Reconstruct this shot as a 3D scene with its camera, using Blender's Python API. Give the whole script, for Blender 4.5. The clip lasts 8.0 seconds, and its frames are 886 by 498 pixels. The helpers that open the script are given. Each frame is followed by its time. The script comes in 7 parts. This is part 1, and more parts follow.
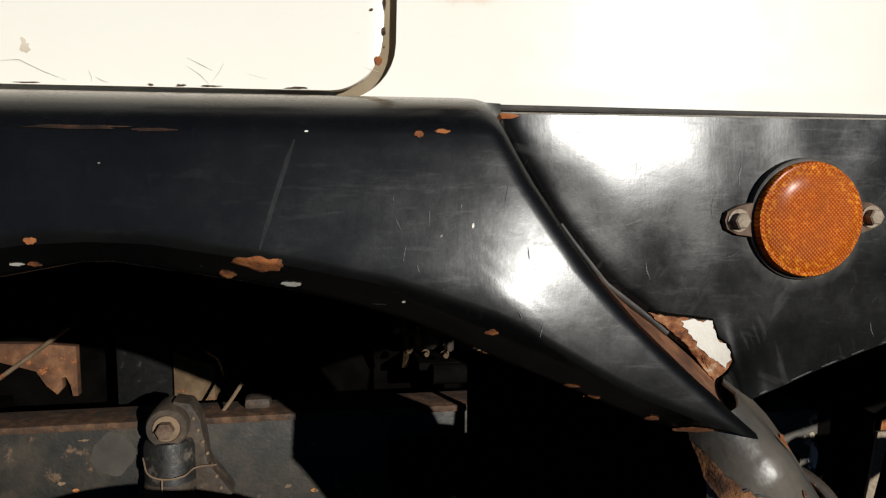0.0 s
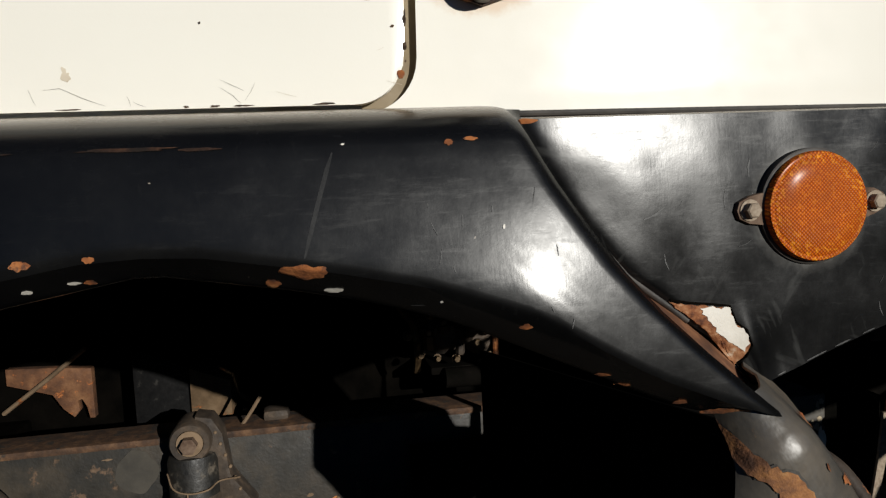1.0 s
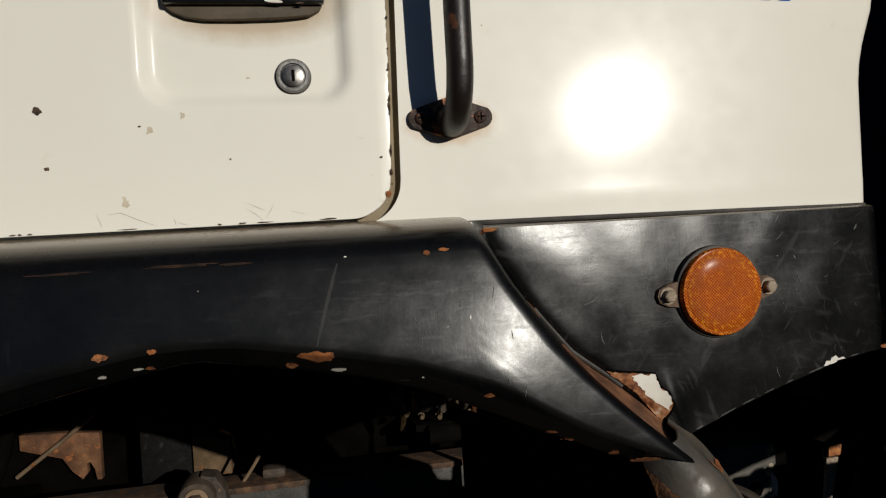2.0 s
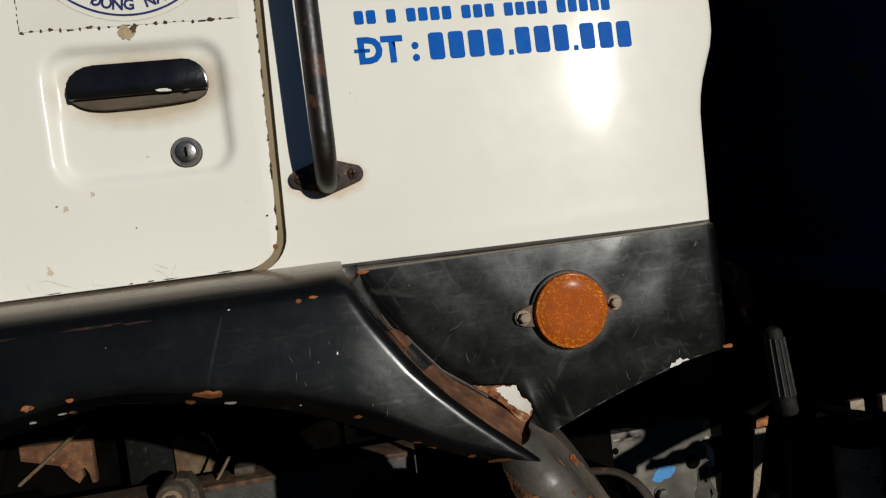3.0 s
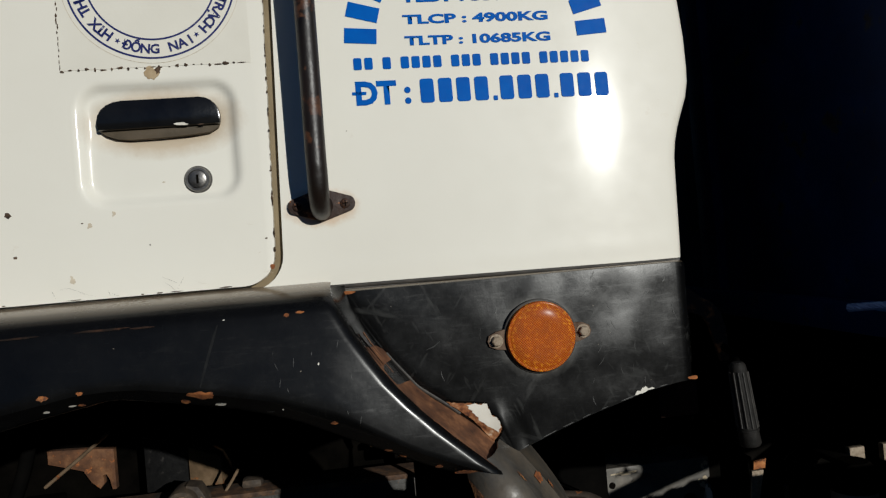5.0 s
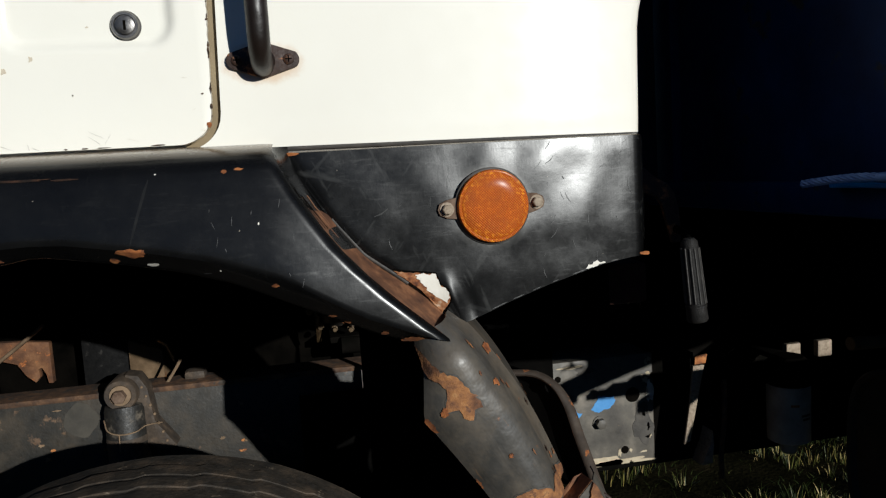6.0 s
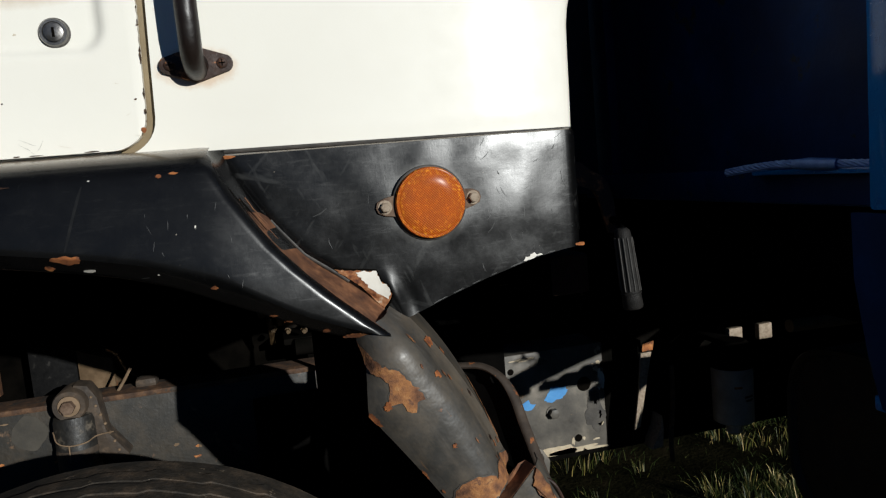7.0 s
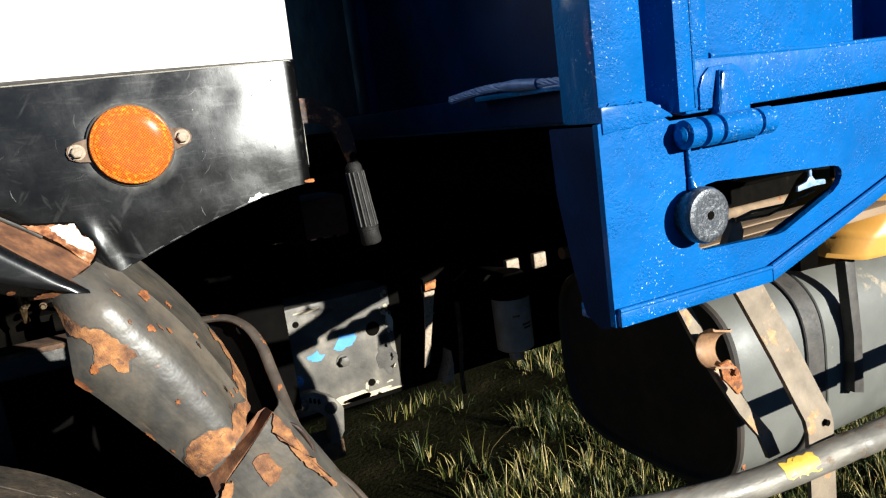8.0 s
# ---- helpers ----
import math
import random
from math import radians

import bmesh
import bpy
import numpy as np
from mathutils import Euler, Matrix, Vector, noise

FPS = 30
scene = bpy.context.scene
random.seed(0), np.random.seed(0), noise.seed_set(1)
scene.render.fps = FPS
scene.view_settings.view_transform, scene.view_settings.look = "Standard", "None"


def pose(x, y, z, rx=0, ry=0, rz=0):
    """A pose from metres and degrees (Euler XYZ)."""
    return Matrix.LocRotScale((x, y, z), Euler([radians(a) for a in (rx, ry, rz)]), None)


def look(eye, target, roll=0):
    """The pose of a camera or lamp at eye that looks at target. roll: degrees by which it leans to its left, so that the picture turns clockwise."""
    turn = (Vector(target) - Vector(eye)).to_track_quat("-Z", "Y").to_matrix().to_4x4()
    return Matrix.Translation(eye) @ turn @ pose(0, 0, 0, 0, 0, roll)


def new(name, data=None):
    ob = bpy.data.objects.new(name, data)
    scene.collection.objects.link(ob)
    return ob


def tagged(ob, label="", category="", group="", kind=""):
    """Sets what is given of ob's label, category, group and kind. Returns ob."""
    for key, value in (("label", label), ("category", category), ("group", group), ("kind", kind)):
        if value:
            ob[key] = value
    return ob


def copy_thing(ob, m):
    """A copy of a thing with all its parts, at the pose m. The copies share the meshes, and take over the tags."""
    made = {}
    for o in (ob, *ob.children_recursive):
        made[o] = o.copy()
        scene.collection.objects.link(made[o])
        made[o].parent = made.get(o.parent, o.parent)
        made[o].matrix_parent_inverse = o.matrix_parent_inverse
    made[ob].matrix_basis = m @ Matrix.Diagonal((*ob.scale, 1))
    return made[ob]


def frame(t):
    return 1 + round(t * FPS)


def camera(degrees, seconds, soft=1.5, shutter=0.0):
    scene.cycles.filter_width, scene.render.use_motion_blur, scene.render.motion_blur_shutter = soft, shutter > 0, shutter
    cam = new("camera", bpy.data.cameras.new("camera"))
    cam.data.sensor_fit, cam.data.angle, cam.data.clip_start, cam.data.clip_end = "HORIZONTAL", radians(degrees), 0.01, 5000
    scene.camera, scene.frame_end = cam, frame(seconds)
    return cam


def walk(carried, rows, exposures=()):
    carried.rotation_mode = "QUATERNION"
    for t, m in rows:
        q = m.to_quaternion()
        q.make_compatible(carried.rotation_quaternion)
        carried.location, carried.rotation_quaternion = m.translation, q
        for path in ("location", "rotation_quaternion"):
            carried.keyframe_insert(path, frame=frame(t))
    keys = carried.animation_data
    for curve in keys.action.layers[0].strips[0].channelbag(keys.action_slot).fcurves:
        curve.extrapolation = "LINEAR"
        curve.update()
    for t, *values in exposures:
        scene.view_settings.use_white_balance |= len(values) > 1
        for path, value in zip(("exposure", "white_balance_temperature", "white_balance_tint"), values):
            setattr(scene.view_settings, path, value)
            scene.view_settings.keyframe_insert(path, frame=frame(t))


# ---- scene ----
cam = camera(63.0, 8.0, 1.25)
PATH = [
    (0, (-0.298, -0.486, 1.262), (0.032, 1.477, 1.06), 0.1),
    (0.2, (-0.285, -0.479, 1.263), (0.099, 1.469, 1.021), -1.2),
    (0.5, (-0.309, -0.478, 1.259), (0.129, 1.457, 1.005), -1.4),
    (0.7, (-0.308, -0.474, 1.277), (0.166, 1.453, 1.03), -1.2),
    (1, (-0.328, -0.504, 1.261), (0.025, 1.457, 1.08), -2.6),
    (1.2, (-0.337, -0.527, 1.266), (-0.034, 1.439, 1.061), -2.6),
    (1.5, (-0.342, -0.557, 1.254), (0.015, 1.406, 1.124), -3.1),
    (1.7, (-0.342, -0.577, 1.274), (0.08, 1.376, 1.189), -2.1),
    (2, (-0.348, -0.636, 1.301), (0.061, 1.322, 1.262), -3.4),
    (2.2, (-0.339, -0.687, 1.316), (0.174, 1.246, 1.292), -2.9),
    (3.3, (-0.167, -0.786, 1.371), (0.143, 1.185, 1.243), -7.6),
    (3.5, (-0.146, -0.799, 1.376), (0.109, 1.184, 1.324), -6.0),
    (3.7, (-0.146, -0.819, 1.379), (0.089, 1.166, 1.422), -5.6),
    (4, (-0.14, -0.844, 1.378), (0.066, 1.144, 1.438), -3.9),
    (4.2, (-0.145, -0.861, 1.382), (0.014, 1.132, 1.45), -5.3),
    (5.3, (-0.167, -0.852, 1.32), (0.124, 1.127, 1.279), -4.2),
    (5.5, (-0.169, -0.841, 1.306), (0.144, 1.133, 1.222), -3.7),
    (5.8, (-0.164, -0.826, 1.285), (0.198, 1.132, 1.098), -3.4),
    (6, (-0.16, -0.823, 1.271), (0.205, 1.133, 1.065), -3.5),
    (6.5, (-0.157, -0.831, 1.265), (0.228, 1.119, 1.038), -4.5),
    (7, (-0.137, -0.846, 1.267), (0.328, 1.087, 1.052), -5.1),
    (7.2, (-0.109, -0.856, 1.264), (0.435, 1.054, 1.027), -5.5),
    (7.3, (-0.095, -0.859, 1.260), (0.505, 1.032, 1.013), -5.7),
    (7.4, (-0.080, -0.858, 1.256), (0.580, 1.011, 0.994), -6.1),
    (7.5, (-0.063, -0.854, 1.252), (0.656, 0.992, 0.971), -6.6),
    (7.7, (-0.028, -0.863, 1.241), (0.759, 0.947, 0.916), -7.5),
    (7.8, (-0.020, -0.866, 1.235), (0.796, 0.927, 0.889), -7.7),
    (7.9, (-0.012, -0.867, 1.229), (0.827, 0.913, 0.865), -7.8),
    (8, (-0.007, -0.868, 1.223), (0.849, 0.9, 0.847), -7.8),
]
EXPOSURES = [(0, -0.2, 6120, 10), (1, -0.32, 6150, 10), (2, -0.75, 6350, 10), (3.3, -0.65, 6080, 8), (4, -0.84, 6060, 8), (4.8, -0.76, 6020, 8), (5.5, -0.5, 5940, 8), (6, -0.22, 5850, 8), (7, -0.27, 5850, 8), (7.5, 0.10, 5900, 8), (7.7, 0.45, 5950, 7), (8, 1.28, 6050, 7)]
walk(cam, [(t, look(eye, target, roll)) for t, eye, target, roll in PATH], EXPOSURES)

# ---- light ----
SUN = Vector((0.392, -0.900, 0.233)).normalized()
world = bpy.data.worlds.new("sky")
scene.world = world
world.use_nodes = True
wn = world.node_tree.nodes
sky = wn.new("ShaderNodeTexSky")
sky.sky_type = "NISHITA"
sky.sun_disc = False
sky.altitude, sky.dust_density, sky.ozone_density = 1500, 0.05, 6.0
sky.sun_elevation = math.asin(SUN.z)
sky.sun_rotation = math.atan2(SUN.x, SUN.y)
world.node_tree.links.new(sky.outputs["Color"], wn["Background"].inputs["Color"])
wn["Background"].inputs["Strength"].default_value = 0.045
sun_data = bpy.data.lights.new("sun", "SUN")
sun_data.energy, sun_data.angle, sun_data.color = 5.0, radians(0.55), (1.0, 0.94, 0.83)
sun = new("sun", sun_data)
sun.matrix_world = look(SUN * 30, (0, 0, 0))


# ---- materials ----
def nodes_of(name):
    m = bpy.data.materials.new(name)
    m.use_nodes = True
    return m, m.node_tree.nodes, m.node_tree.links, m.node_tree.nodes["Principled BSDF"]


def coords(n, l, stretch=(1, 1, 1)):
    tc = n.new("ShaderNodeTexCoord")
    mp = n.new("ShaderNodeMapping")
    mp.inputs["Scale"].default_value = stretch
    l.new(tc.outputs["Object"], mp.inputs["Vector"])
    return mp.outputs["Vector"]


def noise_of(n, l, vec, scale, detail=6, rough=0.6):
    t = n.new("ShaderNodeTexNoise")
    t.inputs["Scale"].default_value, t.inputs["Detail"].default_value, t.inputs["Roughness"].default_value = scale, detail, rough
    l.new(vec, t.inputs["Vector"])
    return t.outputs["Fac"]


def ramp(n, l, fac, stops):
    r = n.new("ShaderNodeValToRGB")
    e = r.color_ramp.elements
    e[0].position, e[0].color = stops[0][0], (*stops[0][1], 1)
    e[1].position, e[1].color = stops[-1][0], (*stops[-1][1], 1)
    for p, c in stops[1:-1]:
        k = e.new(p)
        k.color = (*c, 1)
    l.new(fac, r.inputs["Fac"])
    return r.outputs["Color"]


def grey(a):
    return (a, a, a)


def mixed(n, l, fac, a, b):
    m = n.new("ShaderNodeMix")
    m.data_type = "RGBA"
    l.new(fac, m.inputs["Factor"])
    for socket, v in ((m.inputs[6], a), (m.inputs[7], b)):
        if isinstance(v, tuple):
            socket.default_value = (*v, 1)
        else:
            l.new(v, socket)
    return m.outputs[2]


def bump(n, l, height, strength, distance=0.002, after=None):
    b = n.new("ShaderNodeBump")
    b.inputs["Strength"].default_value, b.inputs["Distance"].default_value = strength, distance
    l.new(height, b.inputs["Height"])
    if after is not None:
        l.new(after, b.inputs["Normal"])
    return b.outputs["Normal"]


def surf(name, stops, scale=8, rough=(0.5, 0.6), metal=0.0, grain=200, grain_strength=0.15, wear=None, coat=0.0, coat_rough=0.1, stretch=(1, 1, 1), spec=0.5, depth=0.002):
    """A worn surface: colour from broad noise, gloss from another, fine relief; wear = (colour stops, scale, threshold)."""
    m, n, l, p = nodes_of(name)
    v = coords(n, l, stretch)
    colour = ramp(n, l, noise_of(n, l, v, scale), stops)
    fine = noise_of(n, l, v, grain, 4)
    if wear:
        w_stops, w_scale, edge = wear
        w_col = ramp(n, l, noise_of(n, l, v, w_scale * 5), w_stops)
        mask = ramp(n, l, noise_of(n, l, v, w_scale, 9, 0.65), [(edge, grey(0)), (edge + 0.04, grey(1))])
        colour = mixed(n, l, mask, colour, w_col)
    l.new(colour, p.inputs["Base Color"])
    l.new(ramp(n, l, noise_of(n, l, v, scale * 3.1), [(0.3, grey(rough[0])), (0.7, grey(rough[1]))]), p.inputs["Roughness"])
    p.inputs["Metallic"].default_value = metal
    p.inputs["Specular IOR Level"].default_value = spec
    p.inputs["Coat Weight"].default_value, p.inputs["Coat Roughness"].default_value = coat, coat_rough
    l.new(bump(n, l, fine, grain_strength, depth), p.inputs["Normal"])
    return m


RUST = [(0.30, (0.055, 0.020, 0.010)), (0.47, (0.22, 0.075, 0.022)), (0.60, (0.36, 0.145, 0.045)), (0.74, (0.46, 0.25, 0.11))]
RUST_SMOOTH = [(0.34, (0.085, 0.026, 0.009)), (0.46, (0.21, 0.066, 0.017)), (0.58, (0.34, 0.115, 0.029)), (0.72, (0.42, 0.18, 0.065))]
rust = surf("rust", RUST_SMOOTH, 62, (0.8, 0.95), 0, 260, 0.4, depth=0.002, wear=([(0.35, (0.075, 0.03, 0.016)), (0.65, (0.15, 0.058, 0.026))], 105, 0.60))
pale_rust = surf("pale_rust", [(0.32, (0.07, 0.026, 0.012)), (0.44, (0.24, 0.076, 0.020)), (0.56, (0.40, 0.150, 0.042)), (0.70, (0.54, 0.28, 0.11))], 58, (0.75, 0.9), 0, 300, 0.6, wear=([(0.35, (0.085, 0.034, 0.017)), (0.65, (0.18, 0.072, 0.030))], 85, 0.54))
primer = surf("primer", [(0.3, (0.62, 0.58, 0.50)), (0.7, (0.74, 0.71, 0.64))], 30, (0.5, 0.65), 0, 250, 0.2, wear=(RUST, 45, 0.66))


def paint_white():
    m, n, l, p = nodes_of("cream_paint")
    v = coords(n, l)
    base = ramp(n, l, noise_of(n, l, v, 3.2), [(0.3, (0.76, 0.73, 0.645)), (0.7, (0.81, 0.785, 0.70))])
    dirt = ramp(n, l, noise_of(n, l, v, 17, 8, 0.7), [(0.66, grey(0)), (0.80, grey(0.55))])
    base = mixed(n, l, dirt, base, (0.52, 0.42, 0.28))
    specks = ramp(n, l, noise_of(n, l, v, 95, 3, 0.5), [(0.80, grey(0)), (0.815, grey(0.8))])
    base = mixed(n, l, specks, base, (0.16, 0.11, 0.07))
    # rust bled out from under the grab bar's foot, grime round the door handle and along the lower edge
    for cx, cz, sx, sz, r0, r1, amount, tone in ((-0.1935, 1.408, 1.0, 1.85, 0.036, 0.050, 0.50, (0.56, 0.33, 0.15)), (-0.372, 1.524, 1.0, 2.2, 0.066, 0.104, 0.62, (0.46, 0.32, 0.17))):
        near = n.new("ShaderNodeMapping")
        near.inputs["Location"].default_value, near.inputs["Scale"].default_value = (-cx * sx, 0, -cz * sz), (sx, 0, sz)
        l.new(v, near.inputs["Vector"])
        gap = n.new("ShaderNodeVectorMath")
        gap.operation = "LENGTH"
        l.new(near.outputs["Vector"], gap.inputs[0])
        wob = n.new("ShaderNodeMath")
        wob.operation = "MULTIPLY_ADD"
        wob.inputs[1].default_value = 0.024
        l.new(noise_of(n, l, v, 75, 6, 0.65), wob.inputs[0])
        l.new(gap.outputs["Value"], wob.inputs[2])
        halo = ramp(n, l, wob.outputs[0], [(r0 + 0.010, grey(amount)), (r1 + 0.010, grey(0))])
        base = mixed(n, l, halo, base, tone)
    l.new(base, p.inputs["Base Color"])
    l.new(ramp(n, l, noise_of(n, l, v, 40), [(0.3, grey(0.40)), (0.75, grey(0.50))]), p.inputs["Roughness"])
    p.inputs["Specular IOR Level"].default_value = 0.25
    p.inputs["Coat Weight"].default_value, p.inputs["Coat Roughness"].default_value = 0.28, 0.13
    wave = bump(n, l, noise_of(n, l, v, 7, 2), 0.05, 0.004)
    l.new(bump(n, l, noise_of(n, l, v, 420, 3), 0.05, 0.001, wave), p.inputs["Normal"])
    return m


def paint_black(name, ring=None):
    """Old black paint; ring = (x, z, radius) of a halo of dust round a fitting."""
    m, n, l, p = nodes_of(name)
    v = coords(n, l)
    sv = coords(n, l, (14, 14, 2.2))
    sv2 = coords(n, l, (2.0, 10, 12))
    haze = ramp(n, l, noise_of(n, l, v, 11, 8, 0.7), [(0.38, grey(0)), (0.72, grey(0.8))])
    base = mixed(n, l, haze, (0.0018, 0.0018, 0.0020), (0.0055, 0.0055, 0.0053))
    streak = ramp(n, l, noise_of(n, l, sv, 9, 6, 0.6), [(0.64, grey(0)), (0.76, grey(0.6))])
    base = mixed(n, l, streak, base, (0.010, 0.0098, 0.009))
    # smears where something has rubbed along the paint
    for turn, seed_at, tall in ((24, 3.1, 13), (-38, 9.7, 11), (70, 17.3, 9)) if ring else ():
        mp = n.new("ShaderNodeMapping")
        mp.inputs["Rotation"].default_value, mp.inputs["Location"].default_value = (0, radians(turn), 0), (seed_at, 0, seed_at * 0.7)
        l.new(v, mp.inputs["Vector"])
        sq = n.new("ShaderNodeMapping")
        sq.inputs["Scale"].default_value = (1, 1, 0.24)
        l.new(mp.outputs["Vector"], sq.inputs["Vector"])
        rub = ramp(n, l, noise_of(n, l, sq.outputs["Vector"], 8 * tall, 3, 0.5), [(0.625, grey(0)), (0.74, grey(0.5))])
        base = mixed(n, l, rub, base, (0.045, 0.045, 0.043))
    specks = ramp(n, l, noise_of(n, l, v, 170, 2, 0.5), [(0.785, grey(0)), (0.80, grey(0.7))])
    base = mixed(n, l, specks, base, (0.30, 0.26, 0.21))
    if ring:
        flat_v = coords(n, l, (1, 0, 1))
        gap = n.new("ShaderNodeVectorMath")
        gap.operation = "DISTANCE"
        gap.inputs[1].default_value = (ring[0], 0, ring[1])
        l.new(flat_v, gap.inputs[0])
        wobble = n.new("ShaderNodeMath")
        wobble.operation = "MULTIPLY_ADD"
        wobble.inputs[1].default_value = -0.016
        l.new(noise_of(n, l, v, 70, 5, 0.6), wobble.inputs[0])
        l.new(gap.outputs["Value"], wobble.inputs[2])
        halo = ramp(n, l, wobble.outputs[0], [(ring[2] - 0.008, grey(0.85)), (ring[2] - 0.004, grey(0.30)), (ring[2] + 0.004, grey(0))])
        base = mixed(n, l, halo, base, (0.12, 0.117, 0.108))
    # dust settled on the upward faces
    up = n.new("ShaderNodeSeparateXYZ")
    l.new(n.new("ShaderNodeNewGeometry").outputs["Normal"], up.inputs[0])
    settled = ramp(n, l, up.outputs["Z"], [(0.82, grey(0)), (0.95, grey(0.35)), (0.99, grey(0.9))])
    base = mixed(n, l, settled, base, (0.25, 0.195, 0.135))
    l.new(base, p.inputs["Base Color"])
    p.inputs["Specular IOR Level"].default_value = 0.26
    p.inputs["Coat Weight"].default_value = 0.045 if ring else 0.12
    l.new(ramp(n, l, noise_of(n, l, v, 31, 9, 0.75), [(0.30, grey(0.42)), (0.52, grey(0.48)), (0.74, grey(0.55))]), p.inputs["Coat Roughness"])
    rough = ramp(n, l, noise_of(n, l, v, 23, 9, 0.72), [(0.30, grey(0.17)), (0.50, grey(0.235)), (0.74, grey(0.33))])
    rough2 = ramp(n, l, noise_of(n, l, sv2, 12, 6, 0.7), [(0.55, grey(0.0)), (0.75, grey(0.10))])
    add = n.new("ShaderNodeMix")
    add.data_type, add.blend_type = "RGBA", "ADD"
    add.inputs["Factor"].default_value = 1.0
    l.new(rough, add.inputs[6])
    l.new(rough2, add.inputs[7])
    l.new(add.outputs[2], p.inputs["Roughness"])
    wave = bump(n, l, noise_of(n, l, v, 13, 3), 0.09, 0.004)
    wave = bump(n, l, noise_of(n, l, sv, 30, 4), 0.018, 0.001, wave)
    wave = bump(n, l, noise_of(n, l, v, 40, 5, 0.7), 0.025, 0.002, wave)
    l.new(bump(n, l, noise_of(n, l, v, 380, 5, 0.65), 0.022, 0.001, wave), p.inputs["Normal"])
    return m


def paint_blue():
    m, n, l, p = nodes_of("blue_paint")
    v = coords(n, l)
    base = ramp(n, l, noise_of(n, l, v, 14, 7), [(0.3, (0.0040, 0.078, 0.262)), (0.72, (0.0050, 0.108, 0.360))])
    # Pale blue-white spots: glints of the lumpy paint put into the base colour.
    spots = ramp(n, l, noise_of(n, l, v, 260, 5, 0.7), [(0.615, grey(0)), (0.640, grey(0.85))])
    where = ramp(n, l, noise_of(n, l, v, 11, 5, 0.6), [(0.50, grey(0.03)), (0.62, grey(1))])
    both = n.new("ShaderNodeMath")
    both.operation = "MULTIPLY"
    l.new(spots, both.inputs[0])
    l.new(where, both.inputs[1])
    base = mixed(n, l, both.outputs[0], base, (0.50, 0.64, 0.90))
    l.new(base, p.inputs["Base Color"])
    l.new(ramp(n, l, noise_of(n, l, v, 33, 6), [(0.3, grey(0.34)), (0.7, grey(0.52))]), p.inputs["Roughness"])
    p.inputs["Specular IOR Level"].default_value = 0.06
    p.inputs["Coat Weight"].default_value, p.inputs["Coat Roughness"].default_value = 0.55, 0.11
    lumps = bump(n, l, noise_of(n, l, v, 42, 4), 0.42, 0.004)
    drips = n.new("ShaderNodeBump")
    drips.inputs["Distance"].default_value = 0.0022
    l.new(noise_of(n, l, v, 300, 2), drips.inputs["Height"])
    l.new(ramp(n, l, noise_of(n, l, v, 24, 6, 0.75), [(0.47, grey(0.04)), (0.58, grey(1.0))]), drips.inputs["Strength"])
    l.new(lumps, drips.inputs["Normal"])
    l.new(drips.outputs["Normal"], p.inputs["Normal"])
    return m


def amber():
    m, n, l, p = nodes_of("amber_lens")
    v = coords(n, l, (1, 0.02, 1))
    cells = n.new("ShaderNodeTexVoronoi")
    cells.inputs["Scale"].default_value, cells.inputs["Randomness"].default_value = 460, 0.08
    turned = n.new("ShaderNodeMapping")
    turned.inputs["Rotation"].default_value = (0, radians(45), 0)
    l.new(v, turned.inputs["Vector"])
    l.new(turned.outputs["Vector"], cells.inputs["Vector"])
    tint = ramp(n, l, cells.outputs["Distance"], [(0.10, (0.76, 0.195, 0.004)), (0.40, (0.40, 0.074, 0.003)), (0.75, (0.16, 0.022, 0.002))])
    dirt = ramp(n, l, noise_of(n, l, v, 60, 8, 0.7), [(0.40, grey(0)), (0.75, grey(0.9))])
    spark = ramp(n, l, noise_of(n, l, v, 240, 4, 0.7), [(0.52, grey(0)), (0.64, grey(0.95))])
    # glitter is painted into the tint as bright specks, stronger in the outer ring
    gap = n.new("ShaderNodeVectorMath")
    gap.operation = "DISTANCE"
    gap.inputs[1].default_value = (0.0545, 0, 1.2305)
    l.new(coords(n, l, (1, 0, 1)), gap.inputs[0])
    outer = ramp(n, l, gap.outputs["Value"], [(0.026, grey(0.15)), (0.036, grey(1))])
    tint = mixed(n, l, spark, tint, mixed(n, l, outer, (0.64, 0.150, 0.005), (0.94, 0.37, 0.016)))
    l.new(mixed(n, l, dirt, tint, (0.26, 0.055, 0.008)), p.inputs["Base Color"])
    p.inputs["Roughness"].default_value = 0.42
    p.inputs["Specular IOR Level"].default_value = 0.12
    p.inputs["Coat Weight"].default_value, p.inputs["Coat Roughness"].default_value = 0.08, 0.2
    l.new(bump(n, l, cells.outputs["Distance"], 0.8, 0.001), p.inputs["Normal"])
    return m


# Darker copy of the blue paint with the shade behind the cab put in.
shaded_blue = surf("shaded_blue", [(0.3, (0.001, 0.0055, 0.025)), (0.55, (0.0015, 0.014, 0.064)), (0.75, (0.002, 0.030, 0.125))], 7, (0.4, 0.6), 0, 160, 0.2, spec=0.1, wear=([(0.3, (0.008, 0.008, 0.009)), (0.7, (0.03, 0.03, 0.03))], 14, 0.60))
white_paint, black_paint, blue_paint, amber_lens = paint_white(), paint_black("black_paint"), paint_blue(), amber()
panel_black = paint_black("panel_black", (0.0545, 1.2305, 0.0425))
film_cream = surf("film_cream", [(0.3, (0.72, 0.69, 0.60)), (0.7, (0.77, 0.74, 0.65))], 12, (0.3, 0.42), 0, 300, 0.06, wear=([(0.3, (0.5, 0.4, 0.27)), (0.7, (0.62, 0.53, 0.4))], 22, 0.70))
grime = surf("grime", [(0.35, (0.022, 0.013, 0.008)), (0.65, (0.11, 0.065, 0.036))], 120, (0.8, 0.95), 0, 400, 0.4)
